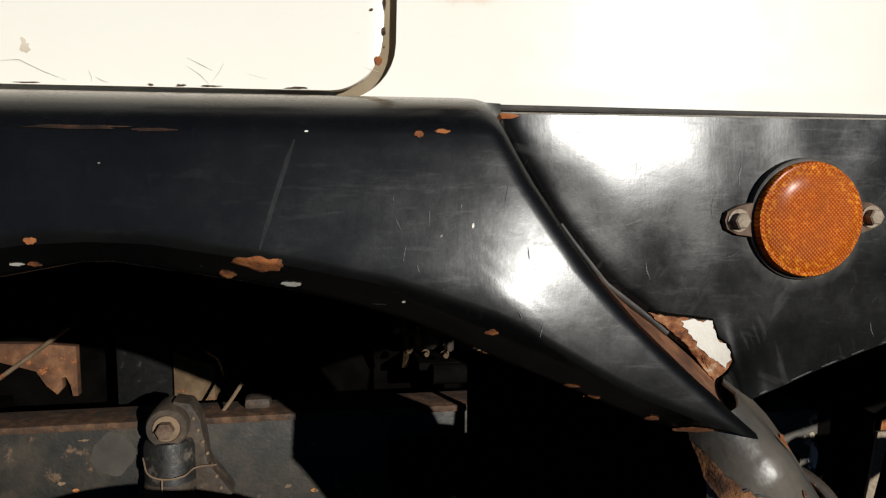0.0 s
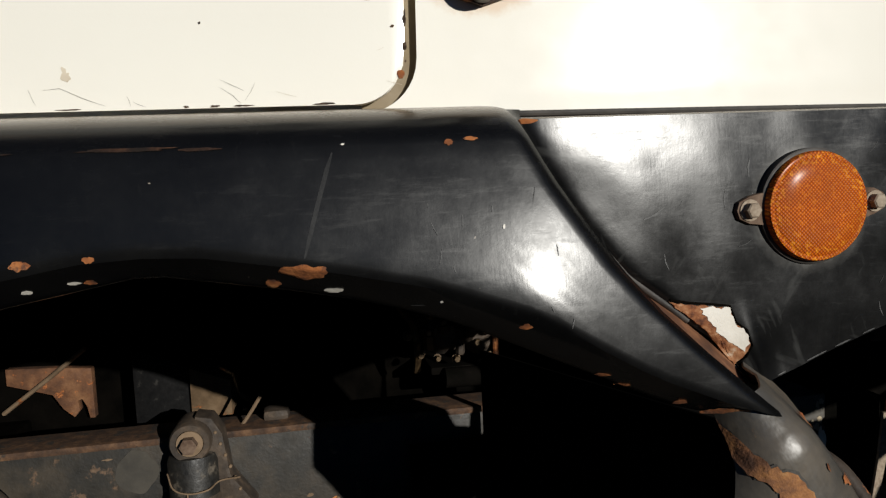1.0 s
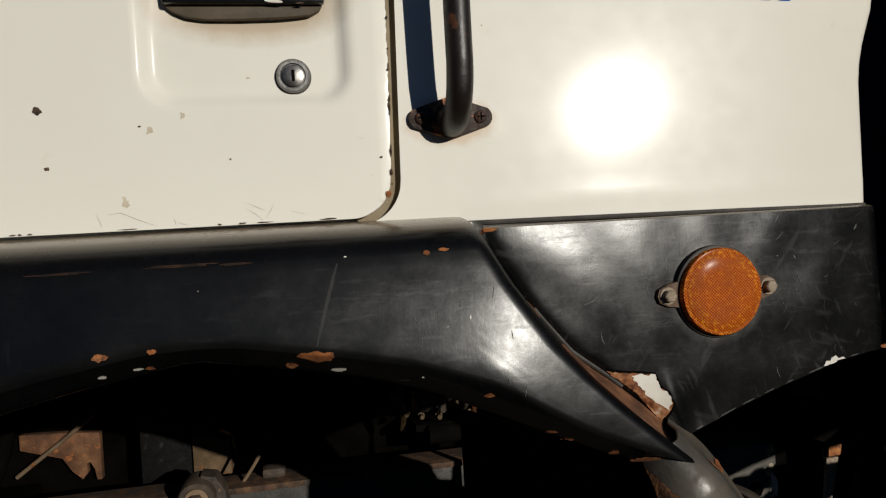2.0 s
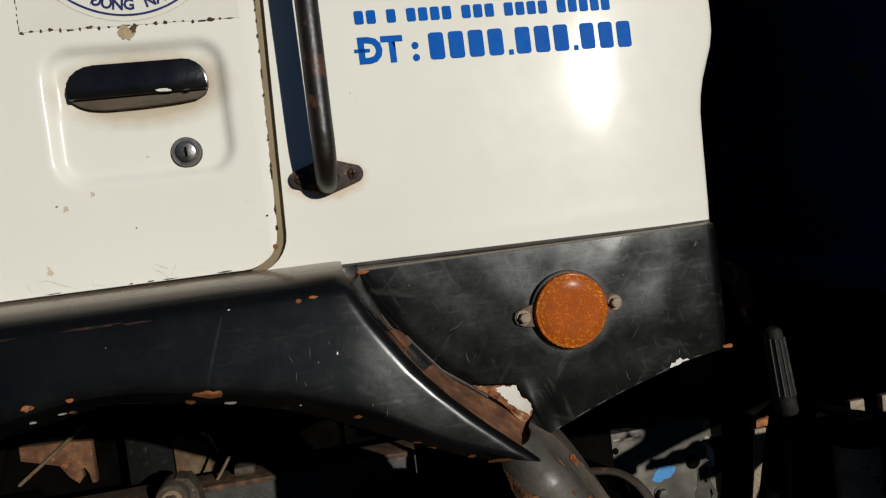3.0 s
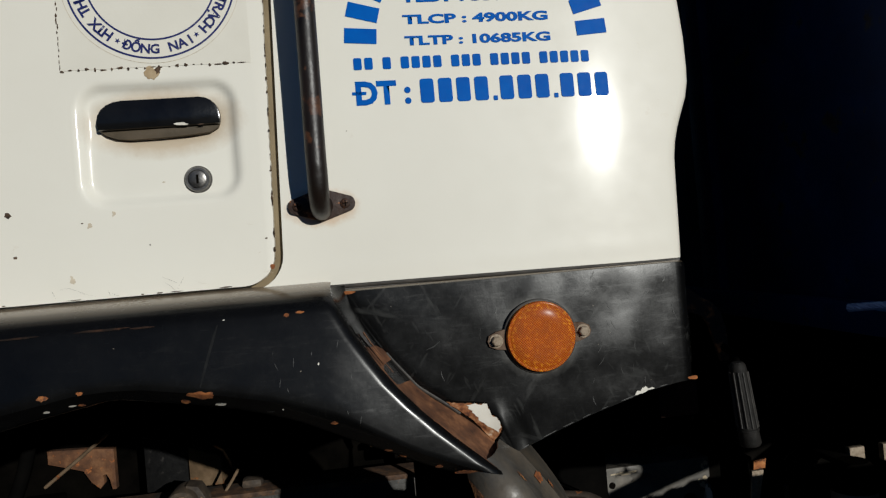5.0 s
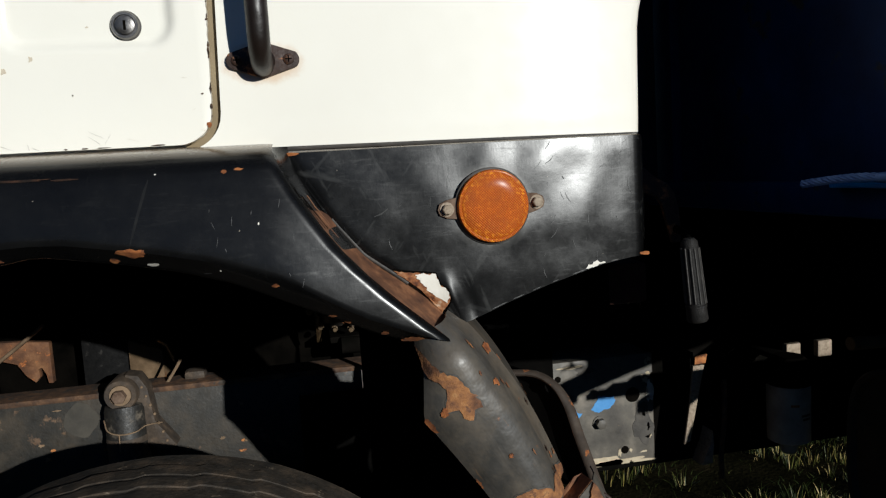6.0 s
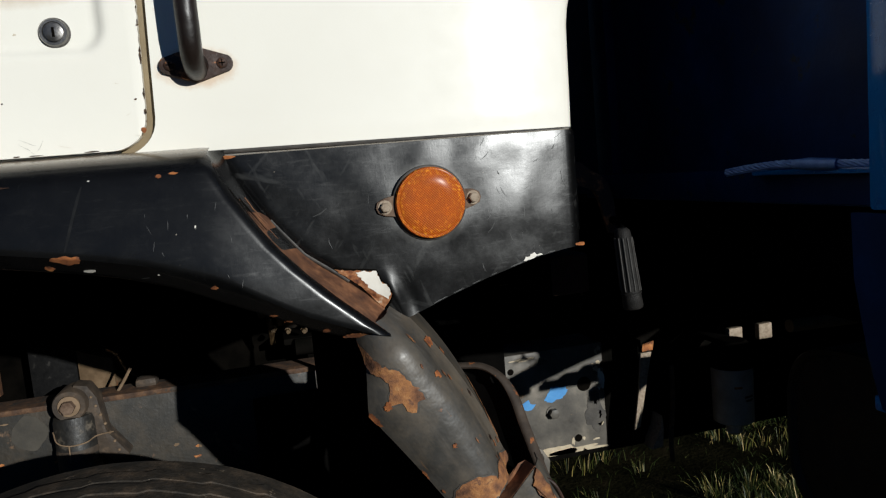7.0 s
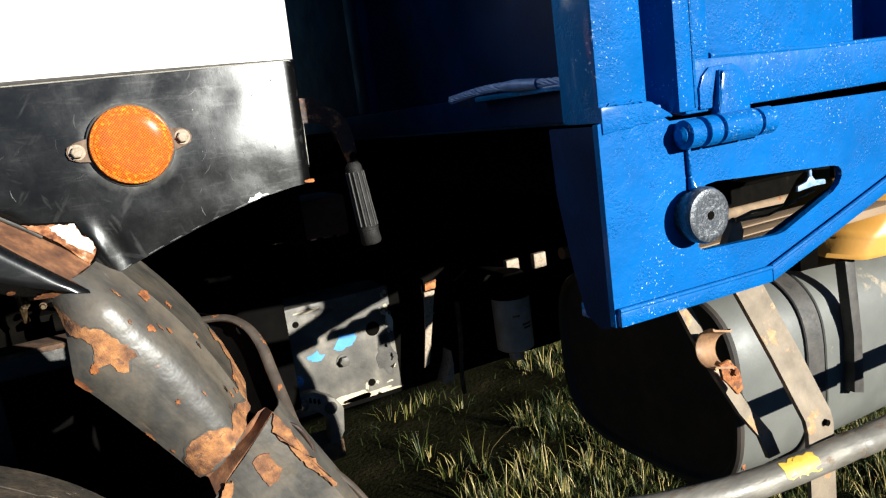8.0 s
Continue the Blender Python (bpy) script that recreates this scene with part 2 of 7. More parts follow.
mark_blue = surf("mark_blue", [(0.3, (0.0005, 0.085, 0.42)), (0.7, (0.001, 0.11, 0.48))], 40, (0.45, 0.55), 0, 300, 0.03, spec=0.06)
mark_navy = surf("mark_navy", [(0.3, (0.006, 0.012, 0.095)), (0.7, (0.012, 0.020, 0.14))], 40, (0.35, 0.45), 0, 300, 0.04)
stripe_orange = surf("stripe_orange", [(0.3, (0.68, 0.27, 0.11)), (0.7, (0.76, 0.33, 0.15))], 18, (0.35, 0.5), 0, 250, 0.06)
crack_brown = surf("crack_brown", [(0.3, (0.16, 0.06, 0.03)), (0.7, (0.25, 0.10, 0.05))], 60, (0.8, 0.9))
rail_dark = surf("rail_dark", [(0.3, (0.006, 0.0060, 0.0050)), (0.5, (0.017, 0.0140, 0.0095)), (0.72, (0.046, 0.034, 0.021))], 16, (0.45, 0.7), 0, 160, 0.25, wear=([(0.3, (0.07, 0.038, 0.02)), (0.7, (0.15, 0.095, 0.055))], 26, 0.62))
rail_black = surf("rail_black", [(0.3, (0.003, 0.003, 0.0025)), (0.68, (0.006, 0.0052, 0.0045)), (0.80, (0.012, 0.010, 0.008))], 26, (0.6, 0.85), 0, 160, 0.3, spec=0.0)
scratch_grey = surf("scratch_grey", [(0.3, (0.50, 0.42, 0.31)), (0.7, (0.64, 0.57, 0.45))], 60, (0.7, 0.8))
faint_scuff = surf("faint_scuff", [(0.3, (0.003, 0.003, 0.003)), (0.7, (0.006, 0.006, 0.0058))], 40, (0.34, 0.44), 0, 500, 0.03, spec=0.28)
pale_scuff = surf("pale_scuff", [(0.3, (0.016, 0.016, 0.016)), (0.7, (0.046, 0.045, 0.043))], 200, (0.45, 0.6), 0, 500, 0.2)
black_gloss = surf("black_gloss", [(0.3, (0.004, 0.004, 0.005)), (0.7, (0.010, 0.010, 0.010))], 20, (0.12, 0.22), 0, 250, 0.08, wear=([(0.3, (0.4, 0.36, 0.3)), (0.7, (0.55, 0.5, 0.44))], 55, 0.74))
bar_paint = surf("bar_paint", [(0.3, (0.0045, 0.0032, 0.0026)), (0.7, (0.014, 0.0085, 0.0062))], 14, (0.34, 0.52), 0.0, 220, 0.2, wear=([(0.3, (0.03, 0.012, 0.007)), (0.7, (0.11, 0.045, 0.02))], 24, 0.58))
bracket_rust = surf("bracket_rust", [(0.3, (0.018, 0.008, 0.005)), (0.7, (0.050, 0.021, 0.011))], 60, (0.5, 0.75), 0.1, 300, 0.4, wear=(RUST, 60, 0.545))
steel = surf("steel", [(0.3, (0.20, 0.17, 0.13)), (0.7, (0.42, 0.37, 0.30))], 70, (0.4, 0.6), 0.7, 300, 0.2, wear=(RUST, 70, 0.56))
lock_metal = surf("lock_metal", [(0.3, (0.10, 0.095, 0.09)), (0.7, (0.24, 0.23, 0.22))], 90, (0.28, 0.42), 0.85, 300, 0.1)
dark_hole = surf("dark_hole", [(0.3, (0.003, 0.0025, 0.002)), (0.7, (0.006, 0.005, 0.004))], 30, (0.8, 0.95), spec=0.0)
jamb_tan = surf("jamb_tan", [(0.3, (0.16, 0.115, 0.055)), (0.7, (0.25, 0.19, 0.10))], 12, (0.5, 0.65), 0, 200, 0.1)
seal_rubber = surf("seal_rubber", [(0.3, (0.02, 0.018, 0.016)), (0.7, (0.06, 0.052, 0.044))], 40, (0.5, 0.75), 0, 250, 0.2)


def paint_guard():
    """Dull black paint worn in streaks down the length of the guard."""
    m, n, l, p = nodes_of("guard_paint")
    v = coords(n, l)
    along = n.new("ShaderNodeMapping")
    along.inputs["Rotation"].default_value = (0, radians(-60), 0)
    l.new(v, along.inputs["Vector"])
    squeeze = n.new("ShaderNodeMapping")
    squeeze.inputs["Scale"].default_value = (0.12, 1, 1)
    l.new(along.outputs["Vector"], squeeze.inputs["Vector"])
    sv = squeeze.outputs["Vector"]
    base = ramp(n, l, noise_of(n, l, v, 17, 7), [(0.3, (0.032, 0.031, 0.028)), (0.55, (0.062, 0.057, 0.050)), (0.75, (0.110, 0.097, 0.078))])
    streak = ramp(n, l, noise_of(n, l, sv, 42, 8, 0.7), [(0.50, grey(0)), (0.74, grey(0.5))])
    base = mixed(n, l, streak, base, (0.115, 0.096, 0.074))
    soot = ramp(n, l, noise_of(n, l, sv, 48, 7, 0.7), [(0.30, grey(0.45)), (0.46, grey(0))])
    base = mixed(n, l, soot, base, (0.008, 0.0075, 0.007))
    thin = ramp(n, l, noise_of(n, l, sv, 120, 5, 0.7), [(0.66, grey(0)), (0.73, grey(0.8))])
    base = mixed(n, l, thin, base, (0.15, 0.085, 0.042))
    mud = ramp(n, l, noise_of(n, l, v, 9, 8, 0.7), [(0.43, grey(0)), (0.64, grey(0.75))])
    base = mixed(n, l, mud, base, (0.135, 0.108, 0.078))
    spots = ramp(n, l, noise_of(n, l, v, 48, 8, 0.7), [(0.67, grey(0)), (0.71, grey(1))])
    base = mixed(n, l, spots, base, (0.21, 0.085, 0.032))
    l.new(base, p.inputs["Base Color"])
    l.new(ramp(n, l, noise_of(n, l, sv, 40, 6, 0.7), [(0.3, grey(0.30)), (0.7, grey(0.52))]), p.inputs["Roughness"])
    dents = bump(n, l, noise_of(n, l, v, 19, 4), 0.35, 0.006)
    dents = bump(n, l, noise_of(n, l, sv, 40, 6, 0.7), 0.14, 0.002, dents)
    l.new(bump(n, l, noise_of(n, l, sv, 150, 4), 0.10, 0.001, dents), p.inputs["Normal"])
    return m


guard_paint = paint_guard()
guard_rust = surf("guard_rust", [(0.30, (0.060, 0.026, 0.013)), (0.44, (0.17, 0.072, 0.030)), (0.57, (0.30, 0.130, 0.042)), (0.72, (0.42, 0.225, 0.090))], 52, (0.75, 0.9), 0, 300, 0.6, wear=([(0.35, (0.10, 0.045, 0.022)), (0.65, (0.19, 0.085, 0.040))], 90, 0.56))
rail_grey = surf("rail_grey", [(0.3, (0.048, 0.043, 0.037)), (0.5, (0.096, 0.086, 0.071)), (0.72, (0.21, 0.183, 0.146))], 14, (0.45, 0.7), 0, 160, 0.25, wear=([(0.3, (0.10, 0.055, 0.028)), (0.7, (0.21, 0.15, 0.095))], 30, 0.64))
rail_brown = surf("rail_brown", [(0.3, (0.026, 0.014, 0.008)), (0.5, (0.070, 0.035, 0.017)), (0.7, (0.15, 0.078, 0.036))], 48, (0.7, 0.9), 0, 220, 0.4, wear=([(0.3, (0.02, 0.016, 0.013)), (0.7, (0.05, 0.036, 0.026))], 40, 0.56))
bracket_brown = surf("bracket_brown", [(0.3, (0.040, 0.016, 0.007)), (0.5, (0.115, 0.048, 0.019)), (0.7, (0.22, 0.105, 0.044))], 30, (0.7, 0.9), 0, 220, 0.35, wear=(RUST_SMOOTH, 50, 0.58))
shock_dirt = surf("shock_dirt", [(0.3, (0.022, 0.016, 0.012)), (0.55, (0.055, 0.039, 0.026)), (0.75, (0.13, 0.088, 0.056))], 38, (0.6, 0.85), 0, 200, 0.4)
shock_body = surf("shock_body", [(0.3, (0.006, 0.006, 0.006)), (0.55, (0.020, 0.018, 0.015)), (0.72, (0.15, 0.125, 0.095))], 52, (0.4, 0.7), 0, 180, 0.3)
# Grease taken down to near black, with the underbody's deep shade put in.
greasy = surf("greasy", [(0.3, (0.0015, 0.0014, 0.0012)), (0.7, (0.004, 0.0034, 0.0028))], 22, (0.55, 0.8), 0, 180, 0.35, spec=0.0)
greasy_dust = surf("greasy_dust", [(0.3, (0.030, 0.027, 0.024)), (0.7, (0.085, 0.075, 0.062))], 30, (0.55, 0.8), 0, 180, 0.35, wear=(RUST, 30, 0.64))
tan_dust = surf("tan_dust", [(0.3, (0.13, 0.085, 0.048)), (0.7, (0.24, 0.165, 0.10))], 26, (0.75, 0.9), 0, 200, 0.35, wear=(RUST, 22, 0.62))
sky_blue = surf("sky_blue", [(0.3, (0.05, 0.22, 0.52)), (0.7, (0.09, 0.30, 0.62))], 40, (0.5, 0.65))
cream_splash = surf("cream_splash", [(0.3, (0.36, 0.29, 0.19)), (0.7, (0.52, 0.44, 0.31))], 40, (0.6, 0.75))
tyre_rubber = surf("tyre_rubber", [(0.3, (0.012, 0.010, 0.0075)), (0.5, (0.034, 0.026, 0.018)), (0.72, (0.092, 0.064, 0.041))], 30, (0.6, 0.85), 0, 160, 0.6, wear=([(0.3, (0.10, 0.075, 0.05)), (0.7, (0.19, 0.15, 0.105))], 55, 0.63))
lug_dust = surf("lug_dust", [(0.3, (0.035, 0.027, 0.019)), (0.7, (0.12, 0.090, 0.060))], 40, (0.7, 0.9), 0, 200, 0.5)
flange_rust = surf("flange_rust", [(0.3, (0.050, 0.020, 0.010)), (0.52, (0.135, 0.056, 0.024)), (0.72, (0.30, 0.135, 0.058))], 45, (0.7, 0.9), 0, 260, 0.3)
bolt_tan = surf("bolt_tan", [(0.3, (0.20, 0.15, 0.105)), (0.7, (0.40, 0.33, 0.25))], 150, (0.6, 0.85), 0.1, 400, 0.3, spec=0.2)
ear_brown = surf("ear_brown", [(0.3, (0.07, 0.042, 0.028)), (0.7, (0.20, 0.14, 0.10))], 90, (0.7, 0.9), 0, 300, 0.3, spec=0.15)
grip_dust = surf("grip_dust", [(0.3, (0.015, 0.014, 0.0125)), (0.7, (0.055, 0.050, 0.044))], 90, (0.5, 0.7), 0, 700, 0.4)
grip_rubber = surf("grip_rubber", [(0.3, (0.006, 0.0055, 0.005)), (0.7, (0.020, 0.018, 0.016))], 60, (0.5, 0.7), 0, 700, 0.5, spec=0.25)
tank_grey = surf("tank_grey", [(0.3, (0.075, 0.076, 0.068)), (0.7, (0.130, 0.129, 0.114))], 6, (0.48, 0.66), 0, 180, 0.12, wear=([(0.3, (0.16, 0.13, 0.09)), (0.7, (0.27, 0.22, 0.15))], 9, 0.64))
# Darker copy of the tank colour for the end turned from the sun.
tank_end_shade = surf("tank_end_shade", [(0.3, (0.010, 0.0085, 0.007)), (0.7, (0.030, 0.021, 0.014))], 9, (0.55, 0.75), 0, 180, 0.3)
clamp_tan = surf("clamp_tan", [(0.3, (0.16, 0.085, 0.042)), (0.6, (0.30, 0.17, 0.085)), (0.75, (0.42, 0.27, 0.15))], 40, (0.5, 0.7), 0.1, 260, 0.3)
strap_rust = surf("strap_rust", [(0.3, (0.13, 0.10, 0.068)), (0.7, (0.24, 0.185, 0.125))], 30, (0.6, 0.8), 0, 260, 0.3, wear=([(0.3, (0.28, 0.13, 0.05)), (0.7, (0.45, 0.27, 0.13))], 24, 0.56))
pipe_worn = surf("pipe_worn", [(0.3, (0.085, 0.078, 0.066)), (0.55, (0.16, 0.145, 0.12)), (0.75, (0.26, 0.235, 0.195))], 38, (0.42, 0.65), 0.2, 220, 0.3, wear=([(0.3, (0.07, 0.045, 0.028)), (0.7, (0.19, 0.13, 0.08))], 40, 0.57), stretch=(0.35, 1, 1))
yellow_paint = surf("yellow_paint", [(0.3, (0.50, 0.31, 0.03)), (0.7, (0.66, 0.44, 0.06))], 50, (0.45, 0.6))
ochre_plastic = surf("ochre_plastic", [(0.3, (0.52, 0.25, 0.045)), (0.7, (0.66, 0.35, 0.08))], 9, (0.35, 0.5), 0, 160, 0.08)
filter_white = surf("filter_white", [(0.3, (0.24, 0.205, 0.16)), (0.7, (0.40, 0.35, 0.28))], 30, (0.45, 0.6), 0, 220, 0.15)
stop_steel = surf("stop_steel", [(0.3, (0.026, 0.030, 0.038)), (0.55, (0.062, 0.068, 0.078)), (0.75, (0.24, 0.25, 0.26))], 230, (0.32, 0.5), 0.4, 420, 0.3)
rope_pale = surf("rope_pale", [(0.3, (0.10, 0.20, 0.36)), (0.7, (0.30, 0.40, 0.52))], 190, (0.35, 0.55), 0.1, 240, 0.25)
rope_blue = surf("rope_blue", [(0.3, (0.04, 0.10, 0.30)), (0.7, (0.10, 0.20, 0.45))], 80, (0.4, 0.6), 0.2)
old_wood = surf("old_wood", [(0.3, (0.14, 0.088, 0.048)), (0.7, (0.26, 0.175, 0.105))], 10, (0.7, 0.85), 0, 90, 0.3, stretch=(0.3, 6, 6))
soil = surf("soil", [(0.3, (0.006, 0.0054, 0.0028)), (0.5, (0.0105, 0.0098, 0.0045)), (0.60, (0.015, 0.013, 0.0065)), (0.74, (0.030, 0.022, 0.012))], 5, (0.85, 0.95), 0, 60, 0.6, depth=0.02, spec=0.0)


def blades():
    m, n, l, p = nodes_of("grass_blades")
    g = n.new("ShaderNodeNewGeometry")
    col = ramp(n, l, g.outputs["Random Per Island"], [(0.0, (0.018, 0.030, 0.004)), (0.46, (0.062, 0.078, 0.010)), (0.64, (0.16, 0.142, 0.026)), (0.78, (0.34, 0.26, 0.080)), (1.0, (0.52, 0.40, 0.18))])
    l.new(col, p.inputs["Base Color"])
    p.inputs["Roughness"].default_value = 0.55
    return m


grass_blades = blades()
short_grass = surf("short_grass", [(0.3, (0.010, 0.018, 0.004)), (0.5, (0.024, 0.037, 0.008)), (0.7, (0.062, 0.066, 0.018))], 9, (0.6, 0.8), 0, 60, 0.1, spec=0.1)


# ---- builders ----
def thing(name, at, label, category, group="", kind=""):
    ob = new(name)
    ob.empty_display_size = 0.05
    ob.location = at
    bpy.context.view_layer.update()
    return tagged(ob, label, category, group, kind)


def part(name, bm, material, parent=None, label="", smooth=True, recalc=True):
    if recalc:
        bmesh.ops.recalc_face_normals(bm, faces=bm.faces)
    me = bpy.data.meshes.new(name)
    bm.to_mesh(me)
    bm.free()
    return part_mesh(name, me, material, parent, label, smooth)


def part_mesh(name, me, material, parent=None, label="", smooth=True):
    me.materials.clear()
    me.materials.append(material)
    if smooth:
        me.shade_smooth()
        me.set_sharp_from_angle(angle=radians(38))
    ob = new(name, me)
    if parent is not None:
        ob.parent = parent
        top = parent
        while top.parent is not None:
            top = top.parent
        ob.matrix_parent_inverse = (Matrix.Translation(top.location) if parent is top else Matrix()).inverted()
    if label:
        ob["label"] = label
    return ob


def interp(v, table):
    return float(np.interp(v, [a for a, _ in table], [b for _, b in table]))


def grid(points, closed=False):
    """A sheet from rows of points."""
    bm = bmesh.new()
    rows = [[bm.verts.new(p) for p in row] for row in points]
    for a, b in zip(rows, rows[1:]):
        m = len(a)
        for i in range(m if closed else m - 1):
            j = (i + 1) % m
            try:
                bm.faces.new((a[i], a[j], b[j], b[i]))
            except ValueError:
                pass
    return bm


def thick(bm, t):
    """Gives a sheet its thickness on the side away from the viewer's side (-y)."""
    bmesh.ops.recalc_face_normals(bm, faces=bm.faces)
    bm.normal_update()
    if sum(f.normal.y * f.calc_area() for f in bm.faces) > 0:
        bmesh.ops.reverse_faces(bm, faces=bm.faces[:])
    was = sum(v.co.y for v in bm.verts) / len(bm.verts)
    bmesh.ops.solidify(bm, geom=bm.faces[:], thickness=abs(t))
    if sum(v.co.y for v in bm.verts) / len(bm.verts) < was:
        bmesh.ops.translate(bm, verts=bm.verts[:], vec=(0, abs(t), 0))
    return bm


def box(x0, x1, y0, y1, z0, z1, bevel=0.002, bm=None):
    bm = bm or bmesh.new()
    geo = bmesh.ops.create_cube(bm, size=1.0, matrix=Matrix.LocRotScale(((x0 + x1) / 2, (y0 + y1) / 2, (z0 + z1) / 2), None, (x1 - x0, y1 - y0, z1 - z0)))
    if bevel:
        edges = list({e for v in geo["verts"] for e in v.link_edges})
        bmesh.ops.bevel(bm, geom=edges, offset=bevel, segments=2, affect="EDGES", profile=0.6)
    return bm


def prism(outline, y0, y1, bevel=0.0, bm=None):
    """A plate with an (x, z) outline between two y."""
    bm = bm or bmesh.new()
    a = [bm.verts.new((x, y0, z)) for x, z in outline]
    b = [bm.verts.new((x, y1, z)) for x, z in outline]
    bm.faces.new(a)
    bm.faces.new(b[::-1])
    for i in range(len(a)):
        j = (i + 1) % len(a)
        bm.faces.new((a[i], b[i], b[j], a[j]))
    bmesh.ops.recalc_face_normals(bm, faces=bm.faces)
    if bevel:
        bmesh.ops.bevel(bm, geom=bm.edges[:], offset=bevel, segments=2, affect="EDGES", profile=0.6)
    return bm


def frame_of(d):
    d = d.normalized()
    side = d.cross(Vector((0, 0, 1)))
    if side.length < 0.1:
        side = d.cross(Vector((0, 1, 0)))
    side.normalize()
    return side, side.cross(d)


def tube(path, radius, segs=14, caps=True, flat=1.0):
    """A round bar along a path; radius may be a list; flat squeezes it."""
    bm = bmesh.new()
    pts = [Vector(p) for p in path]
    rings = []
    for i, p in enumerate(pts):
        d = (pts[min(i + 1, len(pts) - 1)] - pts[max(i - 1, 0)])
        u, v = frame_of(d)
        r = radius[i] if isinstance(radius, (list, tuple)) else radius
        rings.append([bm.verts.new(p + u * math.cos(a) * r + v * math.sin(a) * r * flat) for a in (2 * math.pi * k / segs for k in range(segs))])
    for a, b in zip(rings, rings[1:]):
        for i in range(segs):
            j = (i + 1) % segs
            bm.faces.new((a[i], a[j], b[j], b[i]))
    if caps:
        bm.faces.new(rings[0][::-1])
        bm.faces.new(rings[-1])
    return bm


def smooth_path(points, steps=8):
    """Catmull-Rom through the points."""
    p = [Vector(q) for q in points]
    p = [2 * p[0] - p[1], *p, 2 * p[-1] - p[-2]]
    out = []
    for i in range(1, len(p) - 2):
        for k in range(steps):
            t = k / steps
            out.append(0.5 * ((2 * p[i]) + (p[i + 1] - p[i - 1]) * t + (2 * p[i - 1] - 5 * p[i] + 4 * p[i + 1] - p[i + 2]) * t * t + (3 * p[i] - p[i - 1] - 3 * p[i + 1] + p[i + 2]) * t**3))
    return out + [p[-2]]


def lathe(profile, centre, axis="y", segs=32, bm=None):
    """A turned body: profile of (distance along the axis, radius)."""
    bm = bm or bmesh.new()
    c = Vector(centre)
    rings = []
    for a, r in profile:
        ring = []
        for k in range(segs):
            t = 2 * math.pi * k / segs
            u, v = max(r, 1e-5) * math.cos(t), max(r, 1e-5) * math.sin(t)
            ring.append(bm.verts.new(c + {"y": Vector((u, a, v)), "x": Vector((a, u, v)), "z": Vector((u, v, a))}[axis]))
        rings.append(ring)
    for a, b in zip(rings, rings[1:]):
        for i in range(segs):
            j = (i + 1) % segs
            bm.faces.new((a[i], a[j], b[j], b[i]))
    bm.faces.new(rings[0][::-1])
    bm.faces.new(rings[-1])
    return bm


def hexhead(x, z, y0, y1, r):
    """A hexagon bolt head that stands out towards -y, with a washer."""
    bm = lathe([(y0, r * 1.35), (y0 - 0.0015, r * 1.35), (y0 - 0.0018, r * 0.5)], (x, 0, z), "y", 20)
    lathe([(y0 - 0.001, r), (y1 + 0.001, r), (y1, r * 0.82)], (x, 0, z), "y", 6, bm)
    return bm


def ragged(cx, cz, w, h, seed, n=22, jag=0.22, tilt=0.0):
    """An irregular outline round (cx, cz)."""
    rnd = random.Random(seed)
    out = []
    n = n + 14
    off = rnd.random() * 50
    for k in range(n):
        a = 2 * math.pi * k / n
        c, s = math.cos(a), math.sin(a)
        r = 1 + jag * (1.7 * noise.noise((c * 1.2 + off, s * 1.2, 0.3)) + 0.7 * noise.noise((c * 2.6, s * 2.6 + off, 1.3)) + 0.14 * (rnd.random() * 2 - 1))
        u, v = w / 2 * r * math.cos(a), h / 2 * r * math.sin(a)
        out.append((cx + u * math.cos(tilt) - v * math.sin(tilt), cz + u * math.sin(tilt) + v * math.cos(tilt)))
    return out


def torn(outline, seed, jag=0.0016, step=0.004):
    """A broken edge: the outline cut into short steps, each a little out of line."""
    rnd = random.Random(seed)
    out = []
    for (xa, za), (xb, zb) in zip(outline, outline[1:] + outline[:1]):
        n = max(1, int(math.hypot(xb - xa, zb - za) / step))
        out += [(xa + (xb - xa) * k / n + rnd.uniform(-jag, jag), za + (zb - za) * k / n + rnd.uniform(-jag, jag)) for k in range(n)]
    return out


def skin(outline, face, lift=0.0008, inset=0.35):
    """A thin flake that follows the surface y = face(x, z), a little proud of it, with a low edge."""
    bm = bmesh.new()
    cx = sum(p[0] for p in outline) / len(outline)
    cz = sum(p[1] for p in outline) / len(outline)
    rings = []
    for f, up in ((1.0, -0.0006), (0.985, lift), (0.66, lift), (0.33, lift)):
        rings.append([bm.verts.new((cx + (x - cx) * f, face(cx + (x - cx) * f, cz + (z - cz) * f) - up, cz + (z - cz) * f)) for x, z in outline])
    mid = bm.verts.new((cx, face(cx, cz) - lift, cz))
    m = len(outline)
    for a, b in zip(rings, rings[1:]):
        for i in range(m):
            j = (i + 1) % m
            bm.faces.new((a[i], a[j], b[j], b[i]))
    for i in range(m):
        bm.faces.new((rings[-1][i], rings[-1][(i + 1) % m], mid))
    return bm


def bar_on(points, width, face, lift=0.0006):
    """A thin line along (x, z) points on a surface."""
    left, right = [], []
    for i, (x, z) in enumerate(points):
        a, b = points[max(i - 1, 0)], points[min(i + 1, len(points) - 1)]
        d = Vector((b[0] - a[0], b[1] - a[1]))
        d = Vector((-d.y, d.x)).normalized() * width / 2
        if i in (0, len(points) - 1):
            d *= 0.35
        left.append((x + d.x, z + d.y))
        right.append((x - d.x, z - d.y))
    rows = [[(x, face(x, z) - lift, z) for x, z in line] for line in (left, right)]
    return grid(rows)


# ---- ground ----
GROUND = -0.03


